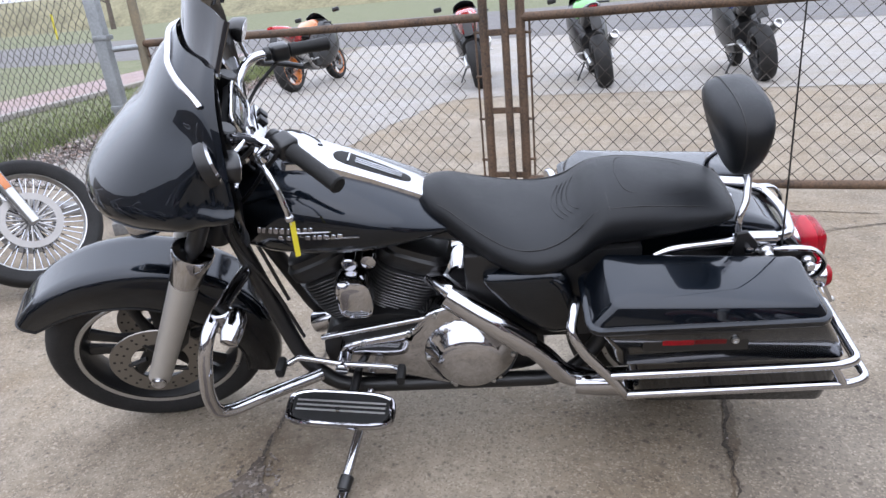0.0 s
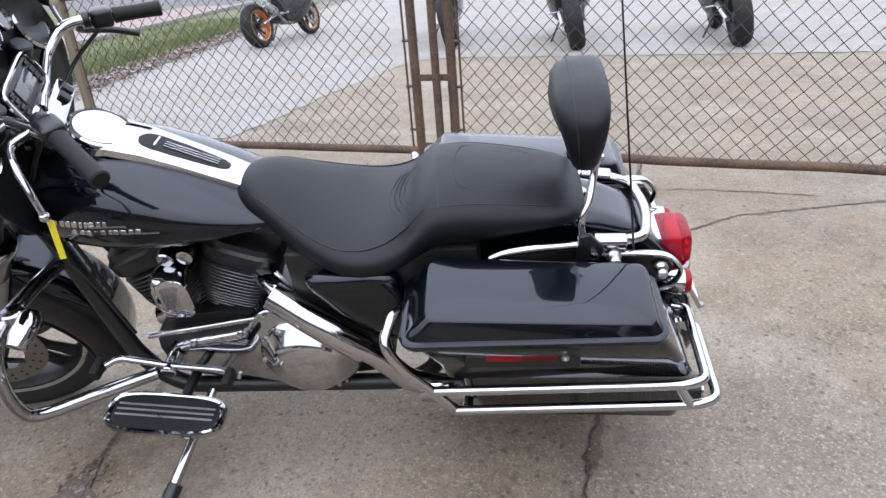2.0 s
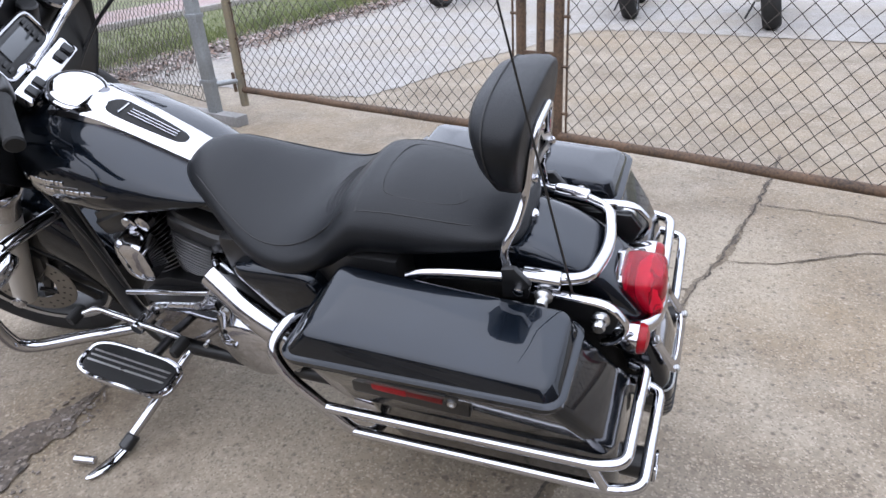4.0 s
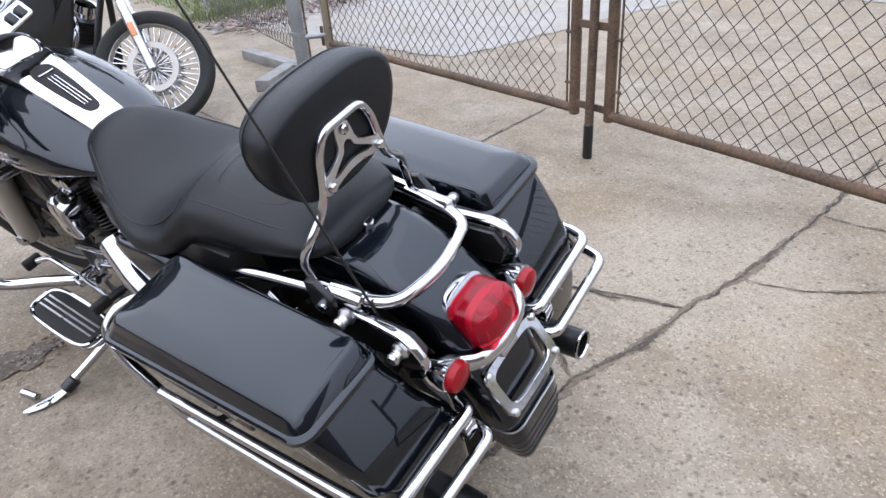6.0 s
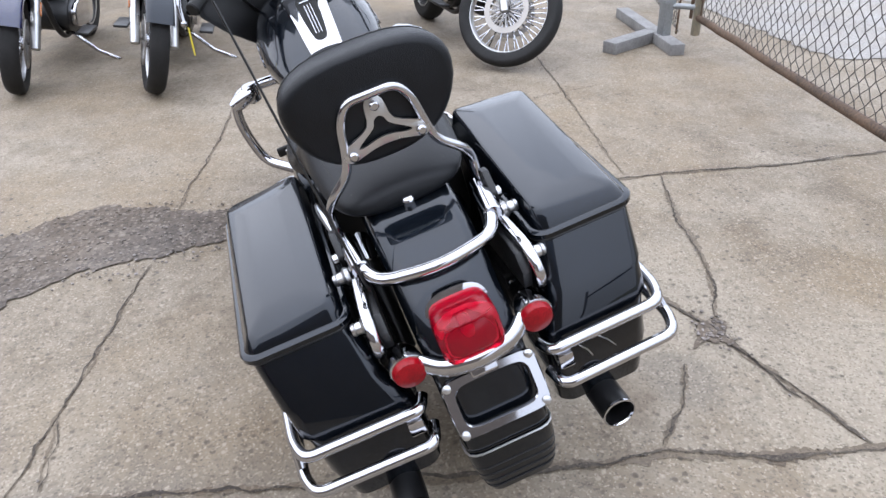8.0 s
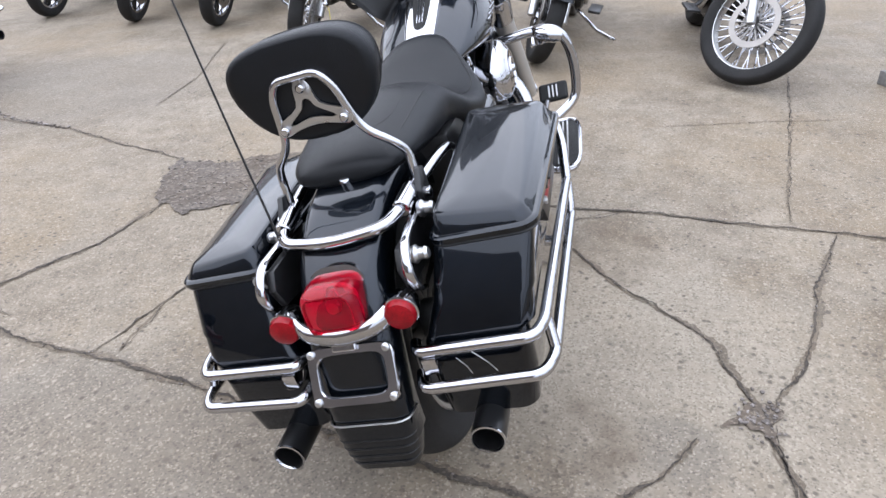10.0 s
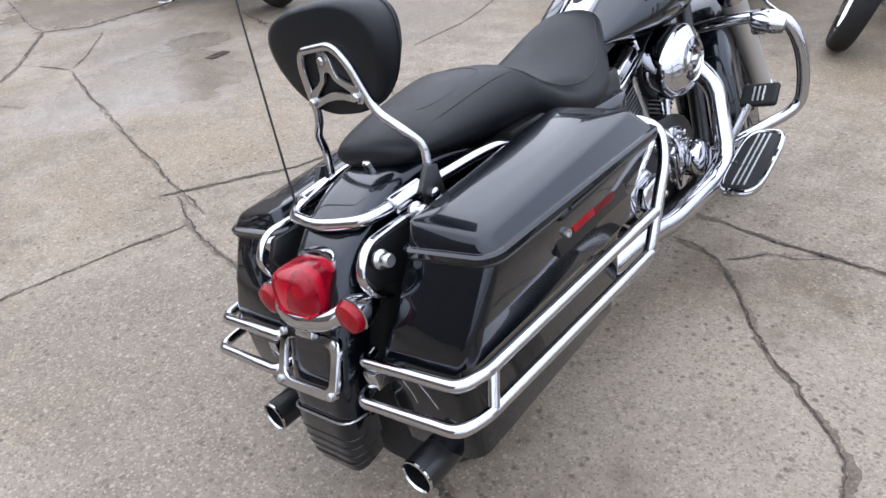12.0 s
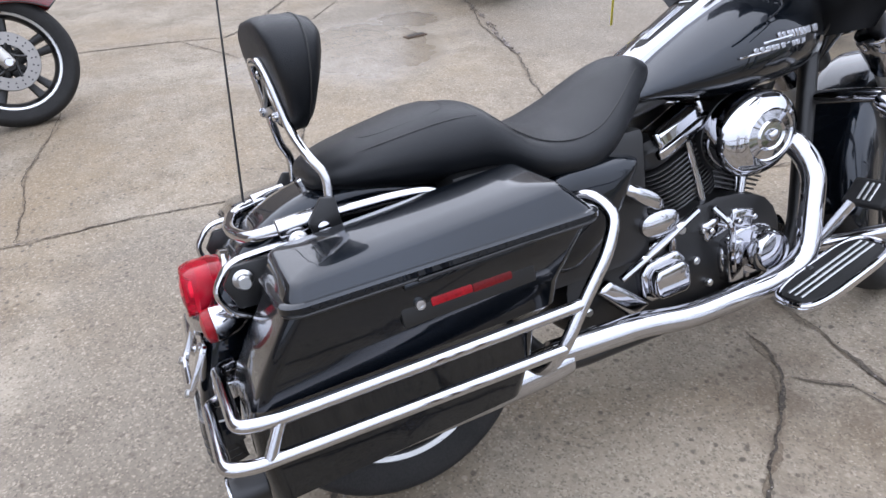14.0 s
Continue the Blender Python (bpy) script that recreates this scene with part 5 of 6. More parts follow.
    left_bar = [(-0.51, 0.0, 1.045), (-0.515, -0.08, 1.055), (-0.50, -0.155, 1.103), (-0.44, -0.18, 1.110), (-0.335, -0.205, 1.083), (-0.217, -0.302, 1.041)]
    right_bar = [(-0.50, 0.0, 1.045), (-0.545, 0.10, 1.055), (-0.60, 0.24, 1.085), (-0.575, 0.315, 1.125), (-0.471, 0.380, 1.116), (-0.362, 0.435, 1.108)]
    bars = part("handlebar", joined(tube(rounded(left_bar[:-1] + [(-0.28, -0.25, 1.063)], 0.05), 0.0135, 12), tube(rounded(right_bar[:-1] + [(-0.42, 0.405, 1.112)], 0.05), 0.0135, 12)), CHROME, bike, "chrome handlebar turned to the left")
    for pts in (left_bar, right_bar):
        a, b = Vector(pts[-2]), Vector(pts[-1])
        d = (b - a).normalized()
        grip = part("grip", turned([(0.017, 0.0), (0.021, 0.003), (0.0195, 0.012), (0.0185, (b - a).length * 0.5), (0.0195, (b - a).length - 0.016), (0.0205, (b - a).length - 0.004), (0.017, (b - a).length), (0.0, (b - a).length)], along(a, b), 20), GRIP, bars, "black rubber grip")
        hub = a - d * 0.028
        part("switch_housing", moved(block((0.052, 0.048, 0.055), None, 0.014, 3), along(hub, b)), GLOSS_BLACK, bars)
        part("lever_clamp", rod(a - d * 0.075, a - d * 0.055, 0.021, 12), BLACK_METAL, bars)
    lever = part("clutch_lever", tube(curve_through([(-0.385, -0.19, 1.095), (-0.40, -0.25, 1.095), (-0.36, -0.315, 1.09), (-0.338, -0.340, 1.05), (-0.328, -0.350, 1.004)], 5), [0.007] * 21, 10, flat=1.4), CHROME, bike, "chrome clutch lever")
    bmb = bmesh.new()
    bmesh.ops.create_uvsphere(bmb, u_segments=14, v_segments=8, radius=0.0105, matrix=Matrix.Translation((-0.327, -0.351, 0.997)))
    part("ball_end", bmb, CHROME, lever)
    part("brake_lever", tube(curve_through([(-0.545, 0.335, 1.105), (-0.565, 0.365, 1.09), (-0.52, 0.43, 1.06), (-0.47, 0.47, 1.03)], 5), 0.007, 10, flat=1.4), BLACK_METAL, bike)
    for s, c, nrm in ((-1, (-0.45, -0.262, 1.085), (0.85, 0.45, -0.30)), (1, (-0.575, 0.335, 1.20), (0.8, 0.1, -0.3))):
        mm = along(c, Vector(c) + Vector(nrm))
        mirror = part("mirror", rings([[mm @ Vector((x, y, z)) for x, y in oval(0, 0, 0.046 * f, 0.032 * f, 2.6, 28)] for z, f in ((-0.045, 0.35), (-0.034, 0.75), (-0.012, 0.97), (0.0, 1.0), (0.004, 0.97))]), GLOSS_BLACK, bike, "black-shelled mirror")
        part("glass", rings([[mm @ Vector((x, y, z)) for x, y in oval(0, 0, 0.043 * f, 0.029 * f, 2.6, 28)] for z, f in ((0.0035, 1.0), (0.0055, 1.0))]), CHROME, mirror)
        part("stem", tube([mm @ Vector((0, 0, -0.028)), Vector(left_bar[3] if s < 0 else right_bar[3])], 0.006, 8), CHROME, mirror)
    cables = [[(-0.42, -0.205, 1.10), (-0.50, -0.20, 1.03), (-0.58, -0.12, 0.90), (-0.56, -0.07, 0.78), (-0.50, -0.09, 0.55)], [(-0.50, 0.36, 1.10), (-0.60, 0.28, 1.0), (-0.62, 0.12, 0.86), (-0.60, 0.06, 0.75)], [(-0.36, -0.215, 1.09), (-0.46, -0.17, 0.98), (-0.60, -0.10, 0.80), (-0.53, -0.10, 0.60), (-0.48, -0.11, 0.42)]]
    for c in cables:
        part("cable", tube(curve_through(c, 6), 0.0055, 8), BLACK_METAL, bike)
    return bike


BIKE = pose(-0.005, 1.7505, 0, 14.9, 0, 3.6)
bagger(BLACK_PAINT, BIKE, "gloss black touring motorcycle with chrome trim on its side stand")
tag = thing("paper_tag", "yellow tag hanging from the clutch lever", "tag", BIKE)
tm = Matrix.Translation((-0.326, -0.355, 0.944)) @ Matrix.Rotation(radians(-14), 4, "X") @ Matrix.Rotation(radians(24), 4, "Z")
part("card", block((0.012, 0.0016, 0.082), tm, 0.0006, 1), YELLOW, tag)
part("string", tube([(-0.327, -0.351, 0.999), (-0.326, -0.354, 0.981)], 0.0012, 5), WHITE_PAINT, tag)

# ---- the yard: ground, joints, patches ----


def sheet(name, outline, z, material, label="", category="ground", kind="structure", split=0.0, wob=0.0):
    """A flat polygon; split: its edge is broken into pieces of that length and made ragged by wob."""
    pts = [Vector((x, y, z)) for x, y in outline]
    if split:
        rough = []
        for a, b in zip(pts, pts[1:] + pts[:1]):
            n = max(1, int((b - a).length / split))
            for k in range(n):
                p = a.lerp(b, k / n)
                off = noise.noise_vector(p * 9.0) * wob + noise.noise_vector(p * 31.0) * wob * 0.5
                rough.append(Vector((p.x + off.x, p.y + off.y, z)))
        pts = rough
    bm = bmesh.new()
    f = bm.faces.new([bm.verts.new(p) for p in pts])
    f.normal_update()
    if f.normal.z < 0:
        f.normal_flip()
    bmesh.ops.triangulate(bm, faces=[f])
    me = bpy.data.meshes.new(name)
    bm.to_mesh(me)
    bm.free()
    me.materials.append(material)
    return tagged(new(name, me), label, category, "", kind)


def crack(points, width, seed, kind=CRACK, z=0.004, wander=0.012, name="crack"):
    """A ragged, uneven strip along a line: an open joint or crack with crumbled filling."""
    rnd = random.Random(seed)
    line = []
    pts = [Vector((x, y, 0)) for x, y in points]
    for a, b in zip(pts, pts[1:]):
        n = max(2, int((b - a).length / 0.010))
        line += [a.lerp(b, k / n) for k in range(n)]
    line.append(pts[-1])
    bm = bmesh.new()
    left, right = [], []
    for i, p in enumerate(line):
        d = (line[min(i + 1, len(line) - 1)] - line[max(i - 1, 0)]).normalized()
        side = Vector((-d.y, d.x, 0))
        off = noise.noise(p * 3.1 + Vector((seed, 0, 0))) * wander * 1.6 + noise.noise(p * 13.0 + Vector((seed, 5, 0))) * wander + noise.noise(p * 37.0 + Vector((seed, 8, 2))) * wander * 0.55
        w = width * max(0.12, 0.2 + 1.5 * abs(noise.noise(p * 7.0 + Vector((0, seed, 3)))) + 0.45 * noise.noise(p * 2.0 + Vector((seed, 1, 9))) + 0.4 * rnd.random())
        c = p + side * off
        h = max(0.0, 1.0 - abs(2 * i / (len(line) - 1) - 1) ** 12)
        left.append(bm.verts.new(c + side * w * (0.35 + 0.4 * rnd.random()) * h + Vector((0, 0, z))))
        right.append(bm.verts.new(c - side * w * (0.35 + 0.4 * rnd.random()) * h + Vector((0, 0, z))))
    for i in range(len(line) - 1):
        bm.faces.new((right[i], right[i + 1], left[i + 1], left[i]))
    me = bpy.data.meshes.new(name)
    bm.to_mesh(me)
    bm.free()
    me.materials.append(kind)
    return me


ground = sheet("ground", [(-400, -400), (400, -400), (400, 400), (-400, 400)], 0.0, CONCRETE, "weathered stained concrete yard with open cracked joints")
JOINTS = [  # width, points
    (0.022, ((1.21, 4.33), (1.18, 3.90), (1.05, 2.98), (0.97, 2.69), (0.93, 2.44), (0.85, 2.19), (0.84, 2.01), (0.80, 1.76), (0.76, 1.51), (0.72, 1.27), (0.65, 0.92), (0.61, 0.68), (0.61, 0.47), (0.56, 0.17), (0.47, -0.10))),
    (0.020, ((-0.46, 1.71), (-0.42, 1.88), (-0.29, 2.02), (-0.08, 2.19), (-0.00, 2.28), (0.17, 2.45), (0.37, 2.53), (0.48, 2.57))),
    (0.018, ((0.48, 2.57), (0.68, 2.61), (0.85, 2.65), (0.96, 2.68))),
    (0.016, ((0.46, 2.58), (0.39, 2.61), (0.25, 2.69), (-0.05, 2.79), (-0.19, 2.81), (-0.58, 2.95))),
    (0.017, ((-0.72, 1.10), (-0.65, 1.35), (-0.65, 1.50), (-0.64, 1.68), (-0.63, 1.96), (-0.64, 2.28), (-0.60, 2.66), (-0.59, 2.98), (-0.52, 3.51), (-0.51, 4.22))),
    (0.008, ((-0.43, 1.92), (-0.54, 2.01), (-0.63, 2.17))),
    (0.008, ((-2.65, 3.09), (-2.01, 3.01), (-1.07, 2.86), (-0.63, 2.79))),
    (0.009, ((0.63, 0.59), (0.18, 0.69), (-0.45, 0.80))),
    (0.008, ((-0.84, 0.85), (-1.57, 0.98), (-2.39, 1.07))),
    (0.010, ((2.07, 0.13), (1.63, 0.15), (1.25, 0.14), (0.95, 0.15), (0.56, 0.22))),
    (0.013, ((0.01, -2.41), (0.15, -1.80), (0.20, -1.49), (0.34, -0.74), (0.43, -0.15), (0.50, 0.19))),
    (0.018, ((0.53, -0.13), (0.20, 0.04), (0.00, 0.15), (-0.36, 0.18), (-0.67, 0.03))),
    (0.008, ((0.58, 0.68), (0.33, 0.67))),
    (0.013, ((-1.52, -2.69), (-1.36, -2.12), (-1.25, -1.75), (-1.14, -0.99), (-0.98, -0.49), (-0.84, -0.02))),
    (0.008, ((1.63, 0.15), (1.66, -0.56), (1.56, -1.21), (1.60, -2.42))),
    (0.012, ((2.21, -2.72), (1.43, -2.63), (1.21, -2.61), (0.80, -2.56), (0.51, -2.48))),
    (0.030, ((0.53, -2.47), (0.38, -2.62), (0.21, -2.85), (-0.05, -3.33), (-0.28, -3.73))),
    (0.012, ((-0.55, -5.5), (-0.28, -4.01), (-0.28, -3.73))),
    (0.030, ((-0.20, -3.76), (-0.39, -3.64), (-0.55, -3.52), (-0.78, -3.57), (-1.43, -3.69))),
    (0.010, ((-0.56, -3.24), (-0.21, -2.67), (0.01, -2.41))),
    (0.016, ((0.12, -2.73), (0.01, -2.41))),
    (0.005, ((0.82, -2.54), (0.48, -1.89))),
    (0.007, ((1.14, 3.56), (1.50, 3.53), (2.00, 3.42))),
    (0.008, ((1.06, 2.94), (1.26, 2.99), (1.52, 3.17), (2.42, 3.38))),
    (0.010, ((0.49, 2.58), (0.63, 2.59), (0.78, 2.62))),
    (0.014, ((0.57, 2.40), (0.73, 2.30), (0.84, 2.19))),
    (0.004, ((-1.61, 2.27), (-1.77, 2.88), (-1.87, 3.30))),
    (0.009, ((-3.17, -1.16), (-2.18, -0.80), (-1.57, -0.72))),
]
for i, (w, pts) in enumerate(JOINTS):
    ob = new("joint_edge", crack(pts, w * 1.2, i + 50, DAMP, 0.002, 0.012, "joint_edge"))
    ob.parent = ground
    ob = new("crack", crack(pts, w * 0.62, i, CRACK, 0.004, 0.012, "crack"))
    ob.parent = ground
sheet("asphalt_patch", [(-0.84, -0.05), (-0.80, 0.18), (-0.88, 0.29), (-0.97, 0.43), (-1.0, 0.58), (-0.89, 0.80), (-0.79, 1.06), (-0.72, 1.15), (-0.67, 1.29), (-0.64, 1.41), (-0.57, 1.30), (-0.56, 1.12), (-0.51, 0.88), (-0.47, 0.81), (-0.47, 0.57), (-0.33, 0.40), (-0.27, 0.34), (-0.39, 0.12), (-0.59, 0.01)], 0.006, PATCH, "crumbling dark asphalt patch in the concrete", split=0.012, wob=0.05)
sheet("rubble_patch", [(0.54, 2.43), (0.47, 2.50), (0.42, 2.53), (0.40, 2.58), (0.43, 2.60), (0.49, 2.58), (0.56, 2.59), (0.50, 2.545), (0.505, 2.50)], 0.006, RUBBLE, "broken dark rubble where cracks meet", split=0.01, wob=0.03)
grate = thing("drain_grate", "small rusty drain grate in the concrete", "drain", pose(-0.73, -1.76, 0.0, 0, 0, 12))
part("plate", block((0.16, 0.07, 0.008), Matrix.Translation((0, 0, 0.006)), 0.002), RUST, grate)
for k in range(5):
    part("slot", block((0.016, 0.05, 0.004), Matrix.Translation((-0.056 + 0.028 * k, 0, 0.0115)), 0.001, 1), BLACK_METAL, grate)
# loose pebbles and crumbs along the joints
rnd = random.Random(8)
bm = bmesh.new()
for w, pts in JOINTS:
    for a, b in zip(pts, pts[1:]):
        for k in range(int(math.hypot(b[0] - a[0], b[1] - a[1]) * 15)):
            t = rnd.random()
            r = rnd.uniform(0.0015, 0.0045)
            c = Vector((a[0] + (b[0] - a[0]) * t + rnd.gauss(0, 0.5 * w + 0.004), a[1] + (b[1] - a[1]) * t + rnd.gauss(0, 0.5 * w + 0.004), 0.003 + r * 0.4))
            bmesh.ops.create_icosphere(bm, subdivisions=1, radius=r, matrix=Matrix.Translation(c) @ Matrix.Diagonal((1, rnd.uniform(0.6, 1), 0.7, 1)))
for cx, cy, rx, ry, n in ((-0.66, 0.62, 0.28, 0.58, 420), (0.46, 2.555, 0.09, 0.06, 70), (-0.62, 1.33, 0.07, 0.09, 90)):
    for k in range(n):
        q, a_ = rnd.random() ** 0.5 * 1.12, rnd.uniform(0, 6.283)
        r = rnd.uniform(0.003, 0.009)
        bmesh.ops.create_icosphere(bm, subdivisions=1, radius=r, matrix=Matrix.Translation((cx + rx * q * math.cos(a_), cy + ry * q * math.sin(a_), 0.006 + r * 0.25)) @ Matrix.Rotation(rnd.uniform(0, 6), 4, "Z") @ Matrix.Diagonal((1, rnd.uniform(0.5, 0.9), 0.5, 1)))
for k in range(150):  # paler crumbs heaped on one of the cracks
    t, r = rnd.random(), rnd.uniform(0.004, 0.011)
    c = Vector((-1.5 + 0.36 * t + rnd.gauss(0, 0.012), -2.6 + 1.6 * t + rnd.gauss(0, 0.012), 0.004 + r * 0.3))
    bmesh.ops.create_icosphere(bm, subdivisions=1, radius=r, matrix=Matrix.Translation(c) @ Matrix.Rotation(rnd.uniform(0, 6), 4, "Z") @ Matrix.Diagonal((1, rnd.uniform(0.5, 0.9), 0.6, 1)))
tagged(link("loose_grit", bm, GRIT), "scattered crumbs of grit along the joints", "grit", "", "stuff")

# ---- beyond the gate ----
sheet("pavement", [(-4.67, 4.98), (-2.6, 4.9), (-2.0, 4.85), (-1.78, 4.95), (-1.66, 5.4), (-1.5, 6.1), (-1.28, 6.9), (-1.04, 7.7), (-0.80, 8.1), (-0.4, 8.15), (3.33, 7.32), (14.0, 4.6), (17.04, 12.93), (6.96, 14.83), (-4.38, 18.08)], 0.006, PALE, "pale concrete forecourt beyond the gate", "pavement", split=0.05, wob=0.05)
sheet("road", [(-120, 51), (-18.3, 22.2), (-4.39, 18.14), (6.96, 14.89), (90, -12), (100, 2), (9, 31), (-120, 66)], 0.008, ASPHALT, "grey asphalt street", "road")
sheet("verge", [(-4.72, 4.74), (-4.55, 18.19), (-18.3, 22.2), (-120, 51), (-120, 9), (-8.99, 5.98)], 0.004, LAWN, "thin winter grass verge", "grass")
sheet("grit_strip", [(-4.66, 4.63), (-4.53, 9.85), (-4.49, 17.95), (-5.09, 18.07), (-5.56, 9.33), (-6.16, 6.56), (-6.09, 5.21)], 0.008, GRIT, "strip of leaf litter and grit", "ground", split=0.12, wob=0.12)
sheet("footpath", [(-8.07, 5.73), (-7.41, 19.07), (-9.9, 19.7), (-10.27, 6.38)], 0.010, PINK, "pink paved footpath", "pavement")
kerb = block((0.15, 13.2, 0.10), pose(-7.75, 12.4, 0.045, 0, 0, -2.7), 0.02)
tagged(link("kerb", kerb, PALE), "pale concrete path edging", "kerb", "", "structure")
sheet("far_verge", [(-120, 66), (9, 31), (100, 2), (160, 60), (60, 160), (-140, 160)], 0.006, LAWN, "grass across the street", "grass")
rnd = random.Random(4)
verts, faces = [], []
for k in range(9000):
    x, y = rnd.uniform(-7.7, -5.6), rnd.uniform(5.3, 15.0)
    if rnd.random() < 0.5 and x < -6.8:
        continue
    h, a = rnd.uniform(0.03, 0.11), rnd.uniform(0, 6.28)
    dx, dy = math.cos(a) * 0.006, math.sin(a) * 0.006
    lx, ly = rnd.gauss(0, 0.03), rnd.gauss(0, 0.03)
    i = len(verts)
    verts += [(x - dx, y - dy, 0.004), (x + dx, y + dy, 0.004), (x + lx, y + ly, h)]
    faces.append((i, i + 1, i + 2))
for k in range(9000):  # a dense green fringe along the litter
    y = rnd.uniform(4.9, 15.5)
    x = -5.55 + 0.04 * (y - 5) + rnd.gauss(0, 0.22)
    h, a = rnd.uniform(0.05, 0.14), rnd.uniform(0, 6.28)
    dx, dy = math.cos(a) * 0.006, math.sin(a) * 0.006
    i = len(verts)
    verts += [(x - dx, y - dy, 0.004), (x + dx, y + dy, 0.004), (x + rnd.gauss(0, 0.04), y + rnd.gauss(0, 0.04), h)]
    faces.append((i, i + 1, i + 2))
me = bpy.data.meshes.new("grass")
me.from_pydata(verts, [], faces)
me.materials.append(GRASS)
tagged(new("grass", me), "short green grass tufts beside the path", "grass", "", "stuff")


# fallen leaves along the edge of the forecourt
verts, faces = [], []
for k in range(5200):
    y = rnd.uniform(4.7, 15.0)
    x = -4.72 - 0.01 * (y - 5) + rnd.gauss(0, 0.20) * (1.3 if y < 7 else 1.0)
    r, a, z = rnd.uniform(0.015, 0.04), rnd.uniform(0, 6.28), rnd.uniform(0.012, 0.03)
    u, v = Vector((math.cos(a), math.sin(a), rnd.gauss(0, 0.25))) * r, Vector((-math.sin(a), math.cos(a), rnd.gauss(0, 0.25))) * r * 0.6
    c = Vector((x, y, z + 0.3 * r))
    i = len(verts)
    verts += [c - u, c + v, c + u, c - v]
    faces.append((i, i + 1, i + 2, i + 3))
me = bpy.data.meshes.new("fallen_leaves")
me.from_pydata(verts, [], faces)
me.materials.append(LEAF)
tagged(new("fallen_leaves", me), "brown and pale fallen leaves along the grass edge", "leaves", "", "stuff")

# ---- gate and fence ----
def chain_link(a, b, z0, z1, parent, seed, pitch=0.082, r=0.0029, sag=0.012):
    """Woven wire between two points: zigzag wires side by side, each a thin three-sided bar."""
    a, b = Vector((*a, 0)), Vector((*b, 0))
    d = b - a
    length = d.length
    d.normalize()
    nrm = Vector((-d.y, d.x, 0))
    verts, faces = [], []
    n = int(length / pitch)
    steps = int((z1 - z0) / (pitch / 2))
    for i in range(n):
        pts = []
        for k in range(steps + 1):
            s = (i + (0.5 if k % 2 else 0.0) + 0.5 * ((i * 0) % 2)) * pitch
            p = a + d * (s + (0.5 if False else 0.0))
            z = z0 + k * (z1 - z0) / steps
            w = noise.noise_vector(Vector((s * 1.3, z * 1.7, seed))) * sag + noise.noise_vector(Vector((s * 6, z * 6, seed + 3))) * sag * 0.35
            pts.append(p + d * w.x + nrm * (w.y + (0.004 if k % 2 else -0.004)) + Vector((0, 0, z + w.z * 0.6)))
            # each cell is closed by the neighbour's mirrored bend
        for flip in (0, 1):
            base = len(verts)
            line = []
            for k, p in enumerate(pts):
                line.append(p if not flip else p + d * (pitch if k % 2 == 0 else 0.0))
            for p in line:
                verts += [p + nrm * r, p + d * r * 0.87 - nrm * r * 0.5, p - d * r * 0.87 - nrm * r * 0.5]
            for k in range(len(line) - 1):
                for q in range(3):
                    w = (q + 1) % 3
                    faces.append((base + 3 * k + q, base + 3 * k + w, base + 3 * k + 3 + w, base + 3 * k + 3 + q))
    me = bpy.data.meshes.new("chain_link_mesh")
    me.from_pydata([tuple(v) for v in verts], [], faces)
    me.materials.append(WIRE)
    ob = new("chain_link_mesh", me)
    ob.parent = parent
    ob["kind"] = "stuff"
    ob["label"] = "woven rusty wire mesh"
    return ob


def gate_leaf(a, b, z0, z1, za, zb, hinge, label, seed):
    leaf = thing("metal_gate", label, "gate", None, "double yard gate")
    A, B = Vector((*a, 0)), Vector((*b, 0))
    up = lambda p, z: p + Vector((0, 0, z))
    sway = [noise.noise(Vector((k * 0.9, seed, 0))) * 0.012 for k in range(12)]
    for nm, z in (("bottom_rail", z0), ("top_rail", z1)):
        part(nm, tube([up(A.lerp(B, k / 11), z + sway[k]) for k in range(12)], 0.024, 12), RUST, leaf, "rusty tubular rail")
    if hinge < 0:  # the tall hinge stile of another, paler pipe
        part("stile", rod(up(A, 0.09), up(A + Vector((0.015, -0.01, 0)), za), 0.031, 16), OLIVE, leaf, "tall weathered olive-grey hinge stile")
    else:
        part("stile", rod(up(A, z0 - 0.03), up(A, za), 0.026, 12), RUST, leaf, "rusty gate stile")
    part("stile", rod(up(B, z0 - 0.03), up(B, zb), 0.026, 12), RUST, leaf, "rusty gate stile")
    d = (B - A).normalized()
    for p, s in ((A, 1), (B, -1)):
        q = p + d * 0.05 * s
        part("tension_bar", rod(up(q, z0 + 0.02), up(q, z1 - 0.02), 0.006, 6), RUST, leaf)
        for k in range(4):
            z = z0 + 0.12 + k * (z1 - z0 - 0.2) / 3
            part("clip", tube([up(p - d * 0.028 * s, z), up(q + d * 0.01 * s, z)], 0.008, 6), RUST, leaf)
    chain_link((A + d * 0.05)[:2], (B - d * 0.05)[:2], z0 + 0.01, z1 - 0.01, leaf, seed)
    return leaf


gate_leaf((-2.39, 4.185), (-0.054, 3.72), 0.21, 1.135, 1.9, 1.345, -1, "rusty tubular gate leaf with chain link mesh", 1)
gate_leaf((0.15, 3.69), (4.1, 2.68), 0.21, 1.12, 1.45, 1.27, 1, "wide rusty tubular gate leaf with sagging chain link", 2)
bolt = thing("drop_bolt", "dark steel drop bolt standing on the ground at the gate", "bolt", None)
part("bar", rod((0.072, 3.637, 0.0), (0.062, 3.692, 1.33), 0.022, 12), RUST, bolt)
part("foot", rod((0.072, 3.636, 0.0), (0.071, 3.642, 0.17), 0.024, 12), BLACK_METAL, bolt)
for z in (0.24, 0.62, 1.05):
    part("latch_band", block((0.20, 0.012, 0.035), Matrix.Translation((0.05, 3.69, z)) @ Matrix.Rotation(radians(-12), 4, "Z"), 0.003), RUST, bolt)
